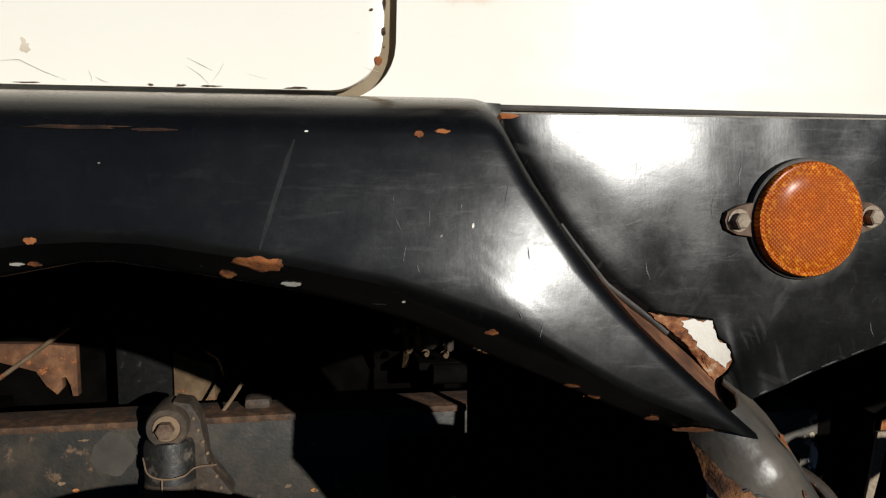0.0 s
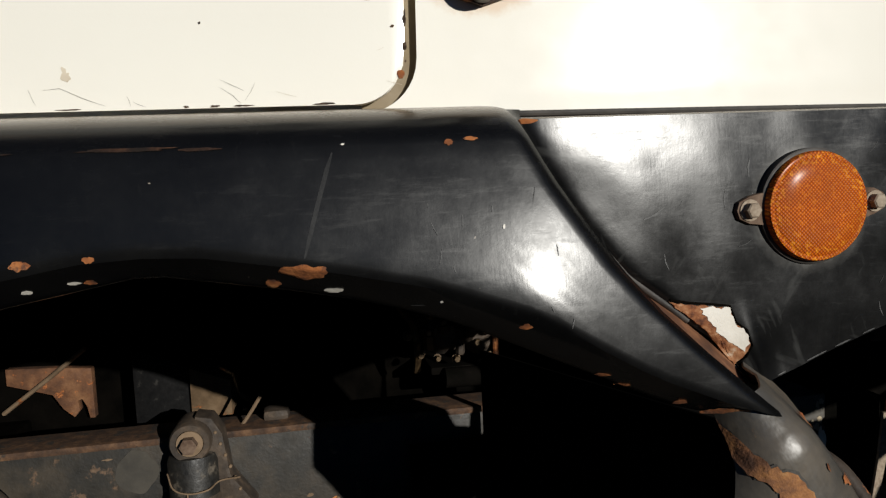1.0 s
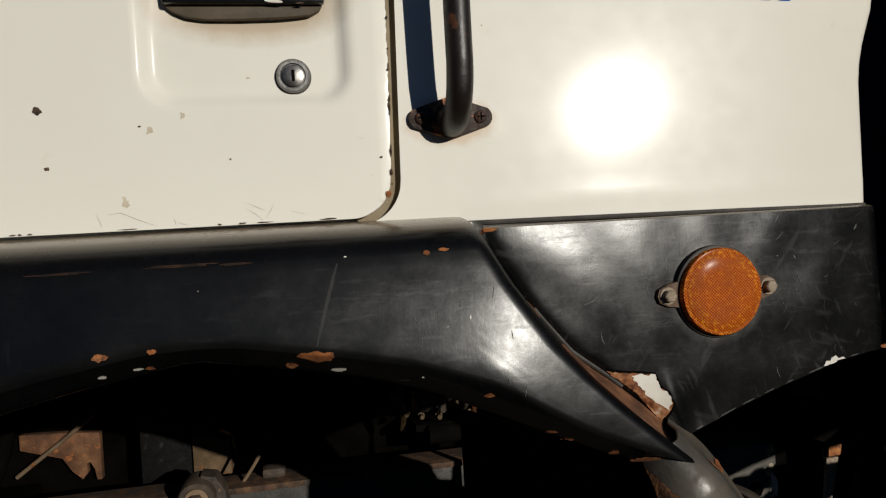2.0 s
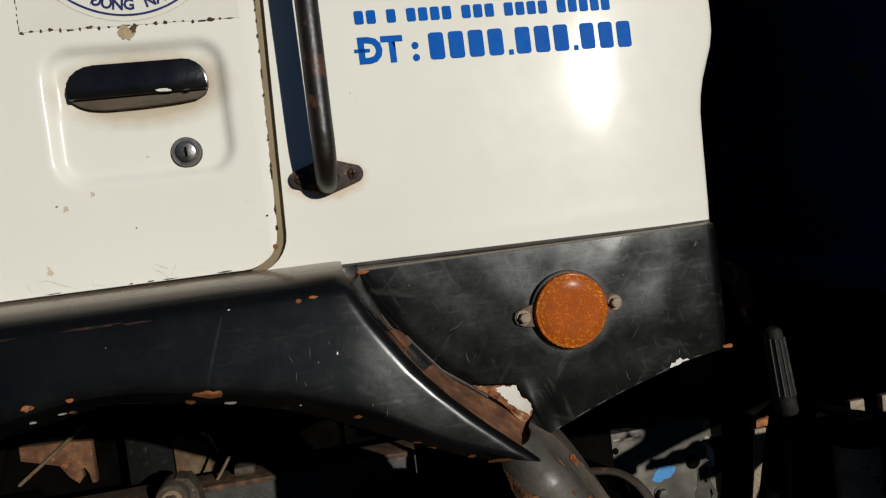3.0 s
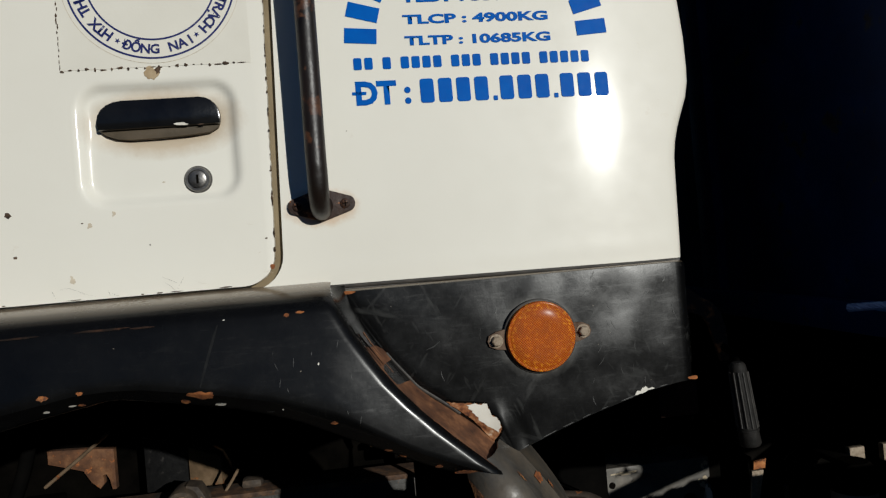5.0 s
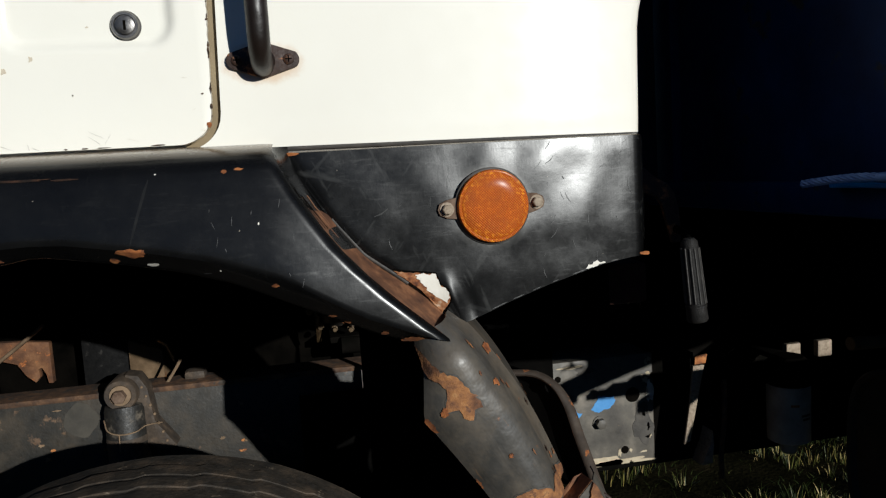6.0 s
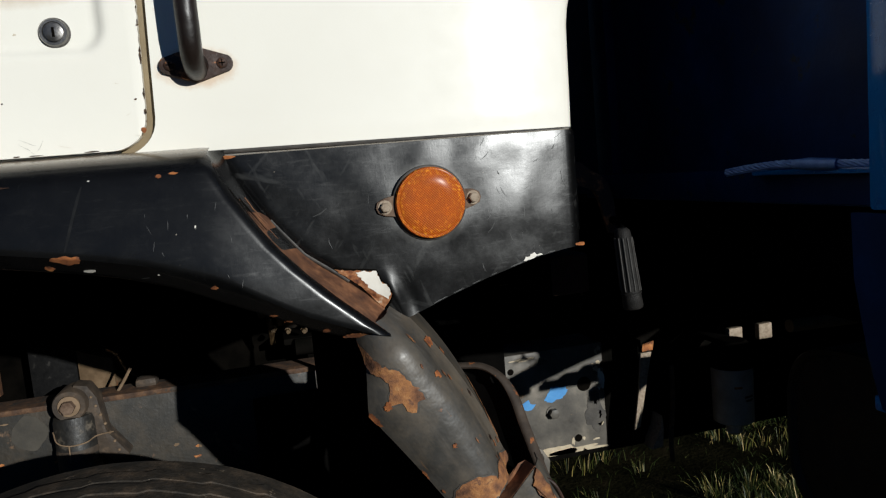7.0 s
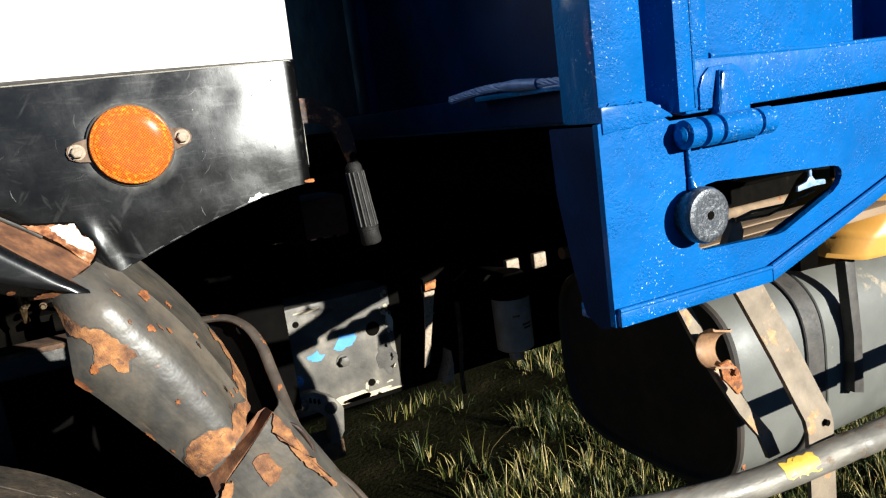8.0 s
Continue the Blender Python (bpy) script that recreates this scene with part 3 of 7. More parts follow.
def ground_z(x, y):
    near = math.exp(-((x - 1.0) ** 2 + (y - 1.0) ** 2) / 60)
    return GROUND + near * 0.035 * (noise.noise((x * 0.9, y * 0.9, 3.1)) - 0.1)


ticks = [-400, -120, -40, -15, -8, -5] + [-3.5 + 0.25 * i for i in range(39)] + [7, 9, 12, 18, 40, 120, 400]
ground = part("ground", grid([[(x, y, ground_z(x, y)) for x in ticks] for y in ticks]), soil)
tagged(ground, "rough grassy ground under and around the truck", "ground", kind="structure")
# an unseen dark screen behind the camera, added to cut low sky light, below the sun
screen_rows = []
for k in range(121):
    a = math.pi * (1.02 + 0.96 * k / 120)
    x, y = 34 * math.cos(a), 30 * math.sin(a)
    top = 5.4 + 1.3 * noise.noise((k * 0.21, 0.4, 2.2)) + 0.7 * noise.noise((k * 0.9, 3.4, 0.2))
    screen_rows.append([(x * f, y * f, z) for f, z in ((1.0, -0.1), (0.985, top * 0.4), (0.99, top * 0.8), (1.01, top), (1.05, top * 0.7), (1.06, -0.1))])
screen_green = surf("screen_green", [(0.3, (0.010, 0.014, 0.005)), (0.55, (0.028, 0.036, 0.012)), (0.75, (0.055, 0.062, 0.022))], 1.4, (0.8, 0.95), 0, 9, 0.8, depth=0.2)
backdrop = part("backdrop", grid(screen_rows), screen_green)
tagged(backdrop, "added dark green screen out of view that cuts low sky light", "trees", kind="structure")


def even(x, y):
    return 1.0


def worn(x, y):
    """Thins the grass behind the front wheel and under the frame, imitating shade there."""
    return min(1.0, max(0.03, ((x - 1.3) * 0.8 + 1.45 - y) / 0.5, (x - 1.65) * 1.5))


def grass_patch(count, x0, x1, y0, y1, low, high, seed, thin=even):
    rnd = random.Random(seed)
    verts, faces = [], []
    made = 0
    while made < count:
        x, y = rnd.uniform(x0, x1), rnd.uniform(y0, y1)
        clump = noise.noise((x * 3.3, y * 3.3, 7.7))
        if rnd.random() > (0.45 + clump * 1.5) * thin(x, y):
            continue
        made += 1
        h = rnd.uniform(low, high) * (1.0 + 0.7 * clump)
        w = rnd.uniform(0.0008, 0.0018)
        a = rnd.uniform(0, 2 * math.pi)
        lean = rnd.uniform(0.1, 0.95) * h
        dx, dy = math.cos(a), math.sin(a)
        z = ground_z(x, y) - 0.01
        base = len(verts)
        turn = rnd.uniform(0, math.pi)
        px, py = math.cos(turn) * w, math.sin(turn) * w
        for f, ww in ((0, 1.0), (0.4, 0.9), (0.75, 0.6)):
            cx, cy, cz = x + dx * lean * f * f, y + dy * lean * f * f, z + h * f * (1 - 0.18 * f)
            verts += [(cx - px * ww, cy - py * ww, cz), (cx + px * ww, cy + py * ww, cz)]
        verts.append((x + dx * lean * 1.1, y + dy * lean * 1.1, z + h * 0.84))
        faces += [(base, base + 1, base + 3, base + 2), (base + 2, base + 3, base + 5, base + 4), (base + 4, base + 5, base + 6)]
    me = bpy.data.meshes.new("grass")
    me.from_pydata(verts, [], faces)
    return me


def tufts(count, x0, x1, y0, y1, low, high, seed, thin=even):
    """Grass in tufts: blades that fan out from a common foot, bent over by their own weight, with some lying straw."""
    rnd = random.Random(seed)
    verts, faces = [], []
    for _ in range(count):
        cx, cy = rnd.uniform(x0, x1), rnd.uniform(y0, y1)
        lush = 0.5 + 0.9 * noise.noise((cx * 2.6, cy * 2.6, 5.1))
        if rnd.random() > thin(cx, cy) * (0.35 + lush):
            continue
        size = rnd.uniform(low, high) * (0.75 + 0.6 * max(0.0, lush))
        for _ in range(rnd.randint(10, 24)):
            a = rnd.uniform(0, 2 * math.pi)
            out = rnd.random() ** 0.7
            x, y = cx + 0.040 * out * math.cos(a), cy + 0.040 * out * math.sin(a)
            h = size * rnd.uniform(0.45, 1.15)
            lean = h * (0.15 + 1.05 * out * rnd.random())
            b = a + rnd.uniform(-0.7, 0.7)
            dx, dy = math.cos(b), math.sin(b)
            w = rnd.uniform(0.0006, 0.0015)
            turn = b + math.pi / 2 + rnd.uniform(-0.5, 0.5)
            px, py = math.cos(turn) * w, math.sin(turn) * w
            z = ground_z(x, y) - 0.008
            sag = rnd.uniform(0.15, 0.75) * lean
            base = len(verts)
            for f, ww in ((0, 0.8), (0.35, 1.0), (0.7, 0.7)):
                qx, qy, qz = x + dx * lean * f ** 1.5, y + dy * lean * f ** 1.5, z + h * f - sag * f ** 3
                verts += [(qx - px * ww, qy - py * ww, qz), (qx + px * ww, qy + py * ww, qz)]
            verts.append((x + dx * lean, y + dy * lean, max(z + 0.012, z + h - sag)))
            faces += [(base, base + 1, base + 3, base + 2), (base + 2, base + 3, base + 5, base + 4), (base + 4, base + 5, base + 6)]
    me = bpy.data.meshes.new("grass")
    me.from_pydata(verts, [], faces)
    return me


grass = part_mesh("grass", tufts(5600, 0.2, 3.2, -0.7, 2.9, 0.05, 0.125, 4, worn), grass_blades, smooth=False)
tagged(grass, "uneven tufts of green grass with dry straw-coloured blades", "grass", kind="stuff")
back_grass = part_mesh("grass", tufts(2200, 0.2, 4.4, 2.9, 4.6, 0.06, 0.15, 5), grass_blades, smooth=False)
tagged(back_grass, "uneven grass in the shade under the truck bed", "grass", kind="stuff")
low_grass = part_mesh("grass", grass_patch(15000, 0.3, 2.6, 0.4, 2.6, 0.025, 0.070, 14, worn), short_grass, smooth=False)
tagged(low_grass, "short dark green turf under the truck", "grass", kind="stuff")
far_grass = part_mesh("grass", grass_patch(9000, -3.0, 8.0, 4.2, 9.0, 0.10, 0.24, 9), grass_blades, smooth=False)
tagged(far_grass, "sunlit grass on the far side of the truck", "grass", kind="stuff")
near_grass = part_mesh("grass", grass_patch(9000, -2.5, 3.4, -2.5, 0.2, 0.06, 0.16, 12), grass_blades, smooth=False)
tagged(near_grass, "short sunlit grass beside the truck", "grass", kind="stuff")


# ---- cab ----
def cab_y(x, z):
    """The cab's outer side: leans in slightly and curves away to the rear corner."""
    back = max(0.0, x - 0.10)
    bow = -0.11 * min(max(0.0, x + 0.26), 0.10) ** 2 - 0.022 * max(0.0, x + 0.16)
    low = 0.0004 * math.exp(-((z - 1.330) / 0.012) ** 2)
    return 0.0346 + (z - 1.38) * 0.042 + bow + 0.38 * back**2 - low


REAR_EDGE = [(1.300, 0.263), (1.36, 0.266), (1.41, 0.268), (1.448, 0.270), (1.468, 0.2745), (1.488, 0.281), (1.507, 0.2895), (1.522, 0.2955), (1.536, 0.299), (1.555, 0.3005), (1.60, 0.3005), (1.65, 0.297), (1.71, 0.292), (2.45, 0.270)]
CAB_TOP, CAB_FAR, CAB_FRONT = 2.42, 1.86, -1.75

truck_cab = thing("truck_cab", (-0.7, 0.9, 1.31), "cream-white steel truck cab with faded paint and a rear corner crease", "truck cab")


def opening(z, corner=0.040, foot=1.3145):
    """How far the rounded lower corner of the door opening draws the panel's edge forward."""
    h = min(corner, max(0.0, z - foot))
    return corner - math.sqrt(corner**2 - (corner - h) ** 2)


zs = [1.309, 1.312, 1.3145, 1.3150, 1.3157, 1.3168, 1.3185, 1.321, 1.324, 1.328, 1.333, 1.339, 1.346, 1.3545, 1.366, 1.38] + [1.40 + 0.02 * i for i in range(16)] + [1.74, 1.85, 2.0, 2.2, CAB_TOP]
rows = []
for z in zs:
    xr = interp(z, REAR_EDGE)
    row = []
    # rolled door-opening edge
    for k in range(6):
        a = math.pi / 2 * k / 5
        row.append((-0.2455 + 0.012 * min(1.0, (z - 1.32) / 0.4) - opening(z) + 0.006 * (1 - math.sin(a)), cab_y(-0.24, z) + 0.022 * (1 - k / 5) ** 1.6, z))
    for i in range(1, 31):
        xl = -0.2430 + 0.012 * min(1.0, (z - 1.32) / 0.4) - opening(z)
        x = xl + (xr - 0.016 - xl) * i / 30
        row.append((x, cab_y(x, z), z))
    ye = cab_y(xr - 0.016, z)
    for k in range(1, 7):
        a = math.pi / 2 * k / 6
        row.append((xr - 0.016 + 0.016 * math.sin(a), ye + 0.020 * (1 - math.cos(a)), z))
    row.append((xr, ye + 0.045, z))
    rows.append(row)
quarter_panel = part("quarter_panel", thick(grid(rows), -0.0012), white_paint, truck_cab, "cream side panel behind the door, rounded into the cab's rear corner")

# Back wall is never seen; its near black keeps bounced light off the bed.
back_panel = part("back_panel", box(0.258, 0.262, 0.085, CAB_FAR, 1.31, CAB_TOP, 0.001), greasy, truck_cab, "unseen back wall of the cab, blackened to cut bounced light")
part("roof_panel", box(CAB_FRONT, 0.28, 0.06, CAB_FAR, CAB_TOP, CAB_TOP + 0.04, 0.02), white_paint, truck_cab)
part("floor_pan", box(CAB_FRONT, 0.262, 0.066, CAB_FAR, 1.20, 1.30, 0.006), greasy, truck_cab, "underside of the cab floor, its shade put into the colour")
part("far_side_panel", box(CAB_FRONT, 0.262, CAB_FAR, CAB_FAR + 0.03, 1.31, CAB_TOP, 0.004), white_paint, truck_cab)
part("front_panel", box(CAB_FRONT - 0.03, CAB_FRONT, 0.06, CAB_FAR, 1.1, CAB_TOP, 0.004), white_paint, truck_cab)
part("door_jamb", thick(grid([[(x, cab_y(-0.24, z) + 0.0095, z) for x in (-0.286, -0.234)] for z in (1.312, 1.60, 1.90, CAB_TOP)]), 0.004), jamb_tan, truck_cab, "tan channel of the door opening")
# step under the door edge and the dark seam below the cab
part("sill_seam", tube([(x, cab_y(x, 1.31) - 0.003, z) for x, z in ((-0.30, 1.3115), (-0.1, 1.3100), (0.0, 1.309), (0.10, 1.3080), (0.18, 1.307), (0.245, 1.3062))], 0.0024, 8), seal_rubber, truck_cab, "thin dark rubber seam along the cab's lower edge")
part("sill_ledge", box(-1.30, 0.255, 0.028, 0.075, 1.302, 1.3085, 0.001), seal_rubber, truck_cab)

# ---- lettering on the quarter panel ----
LIFT = 0.0007


def slope(x):
    return -0.0185 * (x + 0.144)


def write(body, x0, x1, z0, z1, material, parent, bold=0.012, follow=slope, face=cab_y, name="lettering"):
    """Letters fitted into a box on a side face."""
    cu = bpy.data.curves.new("letters", "FONT")
    cu.body, cu.size, cu.offset, cu.resolution_u = body, 1.0, bold, 3
    tmp = bpy.data.objects.new("letters", cu)
    me = bpy.data.meshes.new_from_object(tmp)
    bpy.data.objects.remove(tmp)
    bm = bmesh.new()
    bm.from_mesh(me)
    bmesh.ops.remove_doubles(bm, verts=bm.verts, dist=0.0004)
    bmesh.ops.dissolve_degenerate(bm, edges=bm.edges, dist=0.0004)
    bmesh.ops.dissolve_limit(bm, angle_limit=0.01, verts=bm.verts, edges=bm.edges)
    bmesh.ops.triangulate(bm, faces=bm.faces, quad_method="BEAUTY", ngon_method="BEAUTY")
    bm.to_mesh(me)
    bm.free()
    co = np.array([v.co[:] for v in me.vertices])
    lo, hi = co.min(0), co.max(0)
    base = co[:, 1].min()
    for v, c in zip(me.vertices, co):
        x = x0 + (c[0] - lo[0]) / (hi[0] - lo[0]) * (x1 - x0)
        z = z0 + (c[1] - base) / (hi[1] - base) * (z1 - z0) + follow(x)
        v.co = (x, face(x, z) - LIFT, z)
    me.name = name
    return part_mesh(name, me, material, parent, smooth=False)


def block(x0, x1, z0, z1, material, parent, follow=slope, face=cab_y, name="lettering_bar"):
    r = min((x1 - x0), (z1 - z0)) * 0.18
    out = []
    for cx, cz, a0 in ((x1 - r, z1 - r, 0), (x0 + r, z1 - r, 90), (x0 + r, z0 + r, 180), (x1 - r, z0 + r, 270)):
        out += [(cx + r * math.cos(radians(a0 + d)), cz + r * math.sin(radians(a0 + d))) for d in (0, 45, 90)]
    bm = bmesh.new()
    bm.faces.new([bm.verts.new((x, face(x, z + follow(x)) - LIFT, z + follow(x))) for x, z in out])
    return part(name, bm, material, parent, smooth=False, recalc=False)


write("TLBT : 5590KG", -0.0755, 0.110, 1.658, 1.6705, mark_blue, quarter_panel, 0.042)
write("TLCP : 4900KG", -0.0755, 0.110, 1.6303, 1.6428, mark_blue, quarter_panel, 0.042)
write("TLTP : 10685KG", -0.0750, 0.111, 1.6035, 1.616, mark_blue, quarter_panel, 0.042)
write("3N", -0.013, 0.042, 1.688, 1.7070, mark_blue, quarter_panel, 0.028)
block(-0.030, 0.060, 1.678, 1.6812, mark_blue, quarter_panel, name="underline")
write("DT :", -0.141, -0.073, 1.530, 1.5605, mark_blue, quarter_panel, 0.045)
block(-0.1455, -0.128, 1.5435, 1.5475, mark_blue, quarter_panel, name="letter_stroke")
x = -0.061
for k in range(12):
    if k in (4, 8):
        block(x, x + 0.0055, 1.5300, 1.5360, mark_blue, quarter_panel)
        x += 0.0095
    else:
        block(x, x + 0.0172, 1.5305, 1.5610, mark_blue, quarter_panel)
        x += 0.0229
x = -0.141
for word in (2, 1, 4, 3, 4, 5):
    for k in range(word):
        block(x, x + 0.0102, 1.5750, 1.5900, mark_blue, quarter_panel)
        x += 0.0136
    x += 0.0090


def arc_bar(angle, rx, rz, cx, cz, long, wide):
    a = radians(angle)
    c = Vector((cx + rx * math.cos(a), cz + rz * math.sin(a)))
    u = Vector((math.cos(a), math.sin(a)))
    v = Vector((-u.y, u.x))
    bm = bmesh.new()
    bm.faces.new([bm.verts.new((p.x, cab_y(p.x, p.y) - LIFT, p.y)) for p in (c + u * long / 2 * i + v * wide / 2 * j for i, j in ((-1, -1), (1, -1), (1, 1), (-1, 1)))])
    return part("lettering_bar", bm, mark_blue, quarter_panel, smooth=False, recalc=False)


for angle in (175, 164.5, 154, 143, 125, 114, 103, 88, 77, 37, 26, 15, 4):
    arc_bar(angle, 0.148, 0.165, 0.018, 1.603, 0.040, 0.0190)

# ---- door ----
cab_door = thing("cab_door", (-0.75, 0.05, 1.32), "cream cab door with scratched paint, closed", "door")
RECESS = (-0.470, -0.283, 1.425, 1.574)


def door_y(x, z):
    base = 0.030 + (z - 1.40) * 0.022
    x0, x1, z0, z1 = RECESS
    r = 0.032
    cx, cz = min(max(x, x0 + r), x1 - r), min(max(z, z0 + r), z1 - r)
    d = r - math.hypot(x - cx, z - cz)
    if d > 0:
        s = min(1.0, d / 0.014)
        base += 0.0085 * s * s * (3 - 2 * s)
        # scooped hollow under the flap
        e = ((x + 0.377) / 0.068) ** 4 + ((z - 1.522) / 0.022) ** 4
        base += 0.012 * math.exp(-e * 1.2)
    return base


DOOR_EDGE, DOOR_LOW = -0.2545, 1.3205
xs = [-1.29, -1.1, -0.9, -0.75, -0.62, -0.55, -0.52] + [-0.50 + 0.0042 * i for i in range(58)]
xs = [v for v in xs if v < DOOR_EDGE - 0.004] + [DOOR_EDGE]
zs = [DOOR_LOW, 1.3209, 1.3215, 1.3225, 1.324, 1.3265, 1.330, 1.335, 1.341, 1.348, 1.3565, 1.37, 1.385, 1.405] + [1.418 + 0.0042 * i for i in range(42)] + [1.61, 1.65, 1.70, 1.78, 1.9, 2.1, 2.38]
rnd = random.Random(5)
rows = []
for z in zs:
    # the lower rear corner is rounded
    edge = DOOR_EDGE + 0.012 * min(1.0, (z - DOOR_LOW) / 0.4)
    rise = z - DOOR_LOW
    if rise < 0.036:
        edge -= 0.036 - math.sqrt(max(0.0, 0.036**2 - (0.036 - rise) ** 2))
    chip = 0.0011 * rnd.random()
    row = [(min(v, edge - (0.0008 * (len(xs) - i))), door_y(v, z), z) for i, v in enumerate(xs[:-1])]
    row = [(x, door_y(x, z), z) for x, _, _ in row]
    row += [(edge - chip, door_y(edge, z) + 0.001, z), (edge - chip, door_y(edge, z) + 0.012, z)]
    rows.append(row)
low = [[(x, y + 0.014, z + 0.001) for x, y, z in rows[0]]]
door_skin = part("door_skin", grid(low + rows), white_paint, cab_door)

# dirt and lifted paint along the door's edges
rnd = random.Random(11)
for k in range(46):
    z = 1.345 + 0.40 * rnd.random()
    w, h = 0.0009 + 0.0016 * rnd.random() ** 2, 0.0018 + 0.0055 * rnd.random() ** 1.5
    part("paint_chip", skin(ragged(-0.2540 + 0.012 * min(1, (z - DOOR_LOW) / 0.4) - w * 0.3, z, w, h, 40 + k, 9), door_y, 0.0006), grime, door_skin)
for k in range(9):
    x = -0.58 + 0.30 * rnd.random()
    part("paint_chip", skin(ragged(x, DOOR_LOW + 0.0012, 0.003 + 0.011 * rnd.random() ** 2, 0.0009 + 0.0012 * rnd.random(), 90 + k, 9, 0.4), door_y, 0.0006), grime, door_skin)
part("rust_spot", skin(ragged(-0.2575, 1.3415, 0.005, 0.007, 3, 12), door_y), rust, door_skin)
# scratches and pale rubbed spots
SCRATCHES = (
    ((-0.500, 1.3350), (-0.489, 1.3360), (-0.475, 1.3290), (-0.461, 1.3235)), ((-0.385, 1.3400), (-0.376, 1.3355), (-0.369, 1.3320)), ((-0.386, 1.3350), (-0.377, 1.3290), (-0.371, 1.3225)),
    ((-0.361, 1.3380), (-0.364, 1.3320), (-0.369, 1.3250)), ((-0.447, 1.3300), (-0.4455, 1.3265), (-0.445, 1.3230)), ((-0.509, 1.3360), (-0.507, 1.3300), (-0.505, 1.3250)),
    ((-0.443, 1.3260), (-0.439, 1.3238), (-0.435, 1.3225)), ((-0.274, 1.3590), (-0.2715, 1.3595), (-0.269, 1.3610)), ((-0.283, 1.3950), (-0.280, 1.3942), (-0.277, 1.3940)),
    ((-0.347, 1.3310), (-0.340, 1.3288), (-0.333, 1.3270)), ((-0.268, 1.3370), (-0.262, 1.3352), (-0.257, 1.3340)),
)
for k, pts in enumerate(SCRATCHES):
    part("scratch", bar_on(list(pts), 0.00020, door_y, 0.0004), grime if k < 7 else scratch_grey, door_skin)
for k, (x, z, w, h) in enumerate(((-0.462, 1.407, 0.0050, 0.0060), (-0.434, 1.419, 0.0040, 0.0060), (-0.485, 1.345, 0.0060, 0.0090), (-0.377, 1.453, 0.0030, 0.0022))):
    part("rubbed_spot", skin(ragged(x, z, w, h, 240 + k, 14, 0.45), door_y, 0.0004), scratch_grey, door_skin)
for k, (x, z, s) in enumerate(((-0.551, 1.425, 0.008), (-0.545, 1.376, 0.004), (-0.470, 1.41, 0.0022), (-0.262, 1.376, 0.0025), (-0.396, 1.379, 0.0016))):
    part("paint_chip", skin(ragged(x, z, s, s * 0.8, 200 + k, 11, 0.35), door_y), grime, door_skin)

# flap handle
hx0, hx1 = -0.4465, -0.3045
flap = [(hx0 + 0.001, 1.517)]
for cx, a0, r in ((hx0 + 0.030, 180, 0.030), (hx1 - 0.024, 90, 0.024)):
    flap += [(cx + r * math.cos(radians(a0 - d)), 1.5275 + 0.024 * math.sin(radians(a0 - d))) for d in (0, 18, 36, 54, 72, 90)]
flap += [(hx1 - 0.0005, 1.518)]
door_handle = part("door_handle", prism(flap, 0.0315, 0.0405, 0.0028), black_gloss, cab_door, "chipped black pull-flap handle")
# A brown plate stands in for the shadow in the hollow below the flap.
part("handle_shadow_gap", prism([(hx0 + 0.002, 1.5185), (hx1 - 0.002, 1.5195), (hx1 - 0.005, 1.5135), (hx1 - 0.014, 1.5092), (hx1 - 0.040, 1.5070), (hx0 + 0.070, 1.5055), (hx0 + 0.036, 1.5052), (hx0 + 0.020, 1.5072), (hx0 + 0.009, 1.5115), (hx0 + 0.004, 1.5150)], 0.0385, 0.046, 0.001), surf("hollow_brown", [(0.3, (0.060, 0.045, 0.026)), (0.7, (0.11, 0.082, 0.052))], 30, (0.6, 0.8)), door_handle)
part("paint_chip", prism(ragged(hx1 - 0.0225, 1.5178, 0.008, 0.0015, 307, 9), 0.0309, 0.0316), grime, door_handle)
part("paint_chip", prism(ragged(-0.351, 1.5195, 0.018, 0.003, 77, 12, 0.4), 0.0309, 0.0316), primer, door_handle)
# lock
lx, lz = -0.337, 1.4530
ly = door_y(lx, lz)
lock_cylinder = part("lock_cylinder", lathe([(ly + 0.004, 0.0152), (ly - 0.004, 0.0152), (ly - 0.0062, 0.0138), (ly - 0.0062, 0.0114), (ly - 0.0045, 0.0106)], (lx, 0, lz), "y", 36), lock_metal, cab_door, "round metal door lock with a dark keyway")
part("lock_face", lathe([(ly - 0.003, 0.0102), (ly - 0.0060, 0.0100), (ly - 0.0066, 0.0086)], (lx, 0, lz), "y", 30), lock_metal, lock_cylinder)
part("keyway", box(lx - 0.0014, lx + 0.0014, ly - 0.0072, ly - 0.005, lz - 0.0052, lz + 0.0052, 0.0004), dark_hole, lock_cylinder)
part("lock_ring", lathe([(ly + 0.003, 0.0166), (ly - 0.0012, 0.0164), (ly - 0.0014, 0.0155)], (lx, 0, lz), "y", 36), seal_rubber, lock_cylinder)


def flat(x):
    return 0.0


# round registration sticker on a square of old film
sx, sz = -0.3725, 1.6975
film_rows = [[(x, door_y(x, z) - 0.0005, z) for x in np.linspace(-0.4815, -0.2635, 6)] for z in np.linspace(1.5895, 1.80, 6)]
sticker = part("sticker_film", grid(film_rows), film_cream, cab_door, "square of aged clear film with a round navy seal and dirty edges")


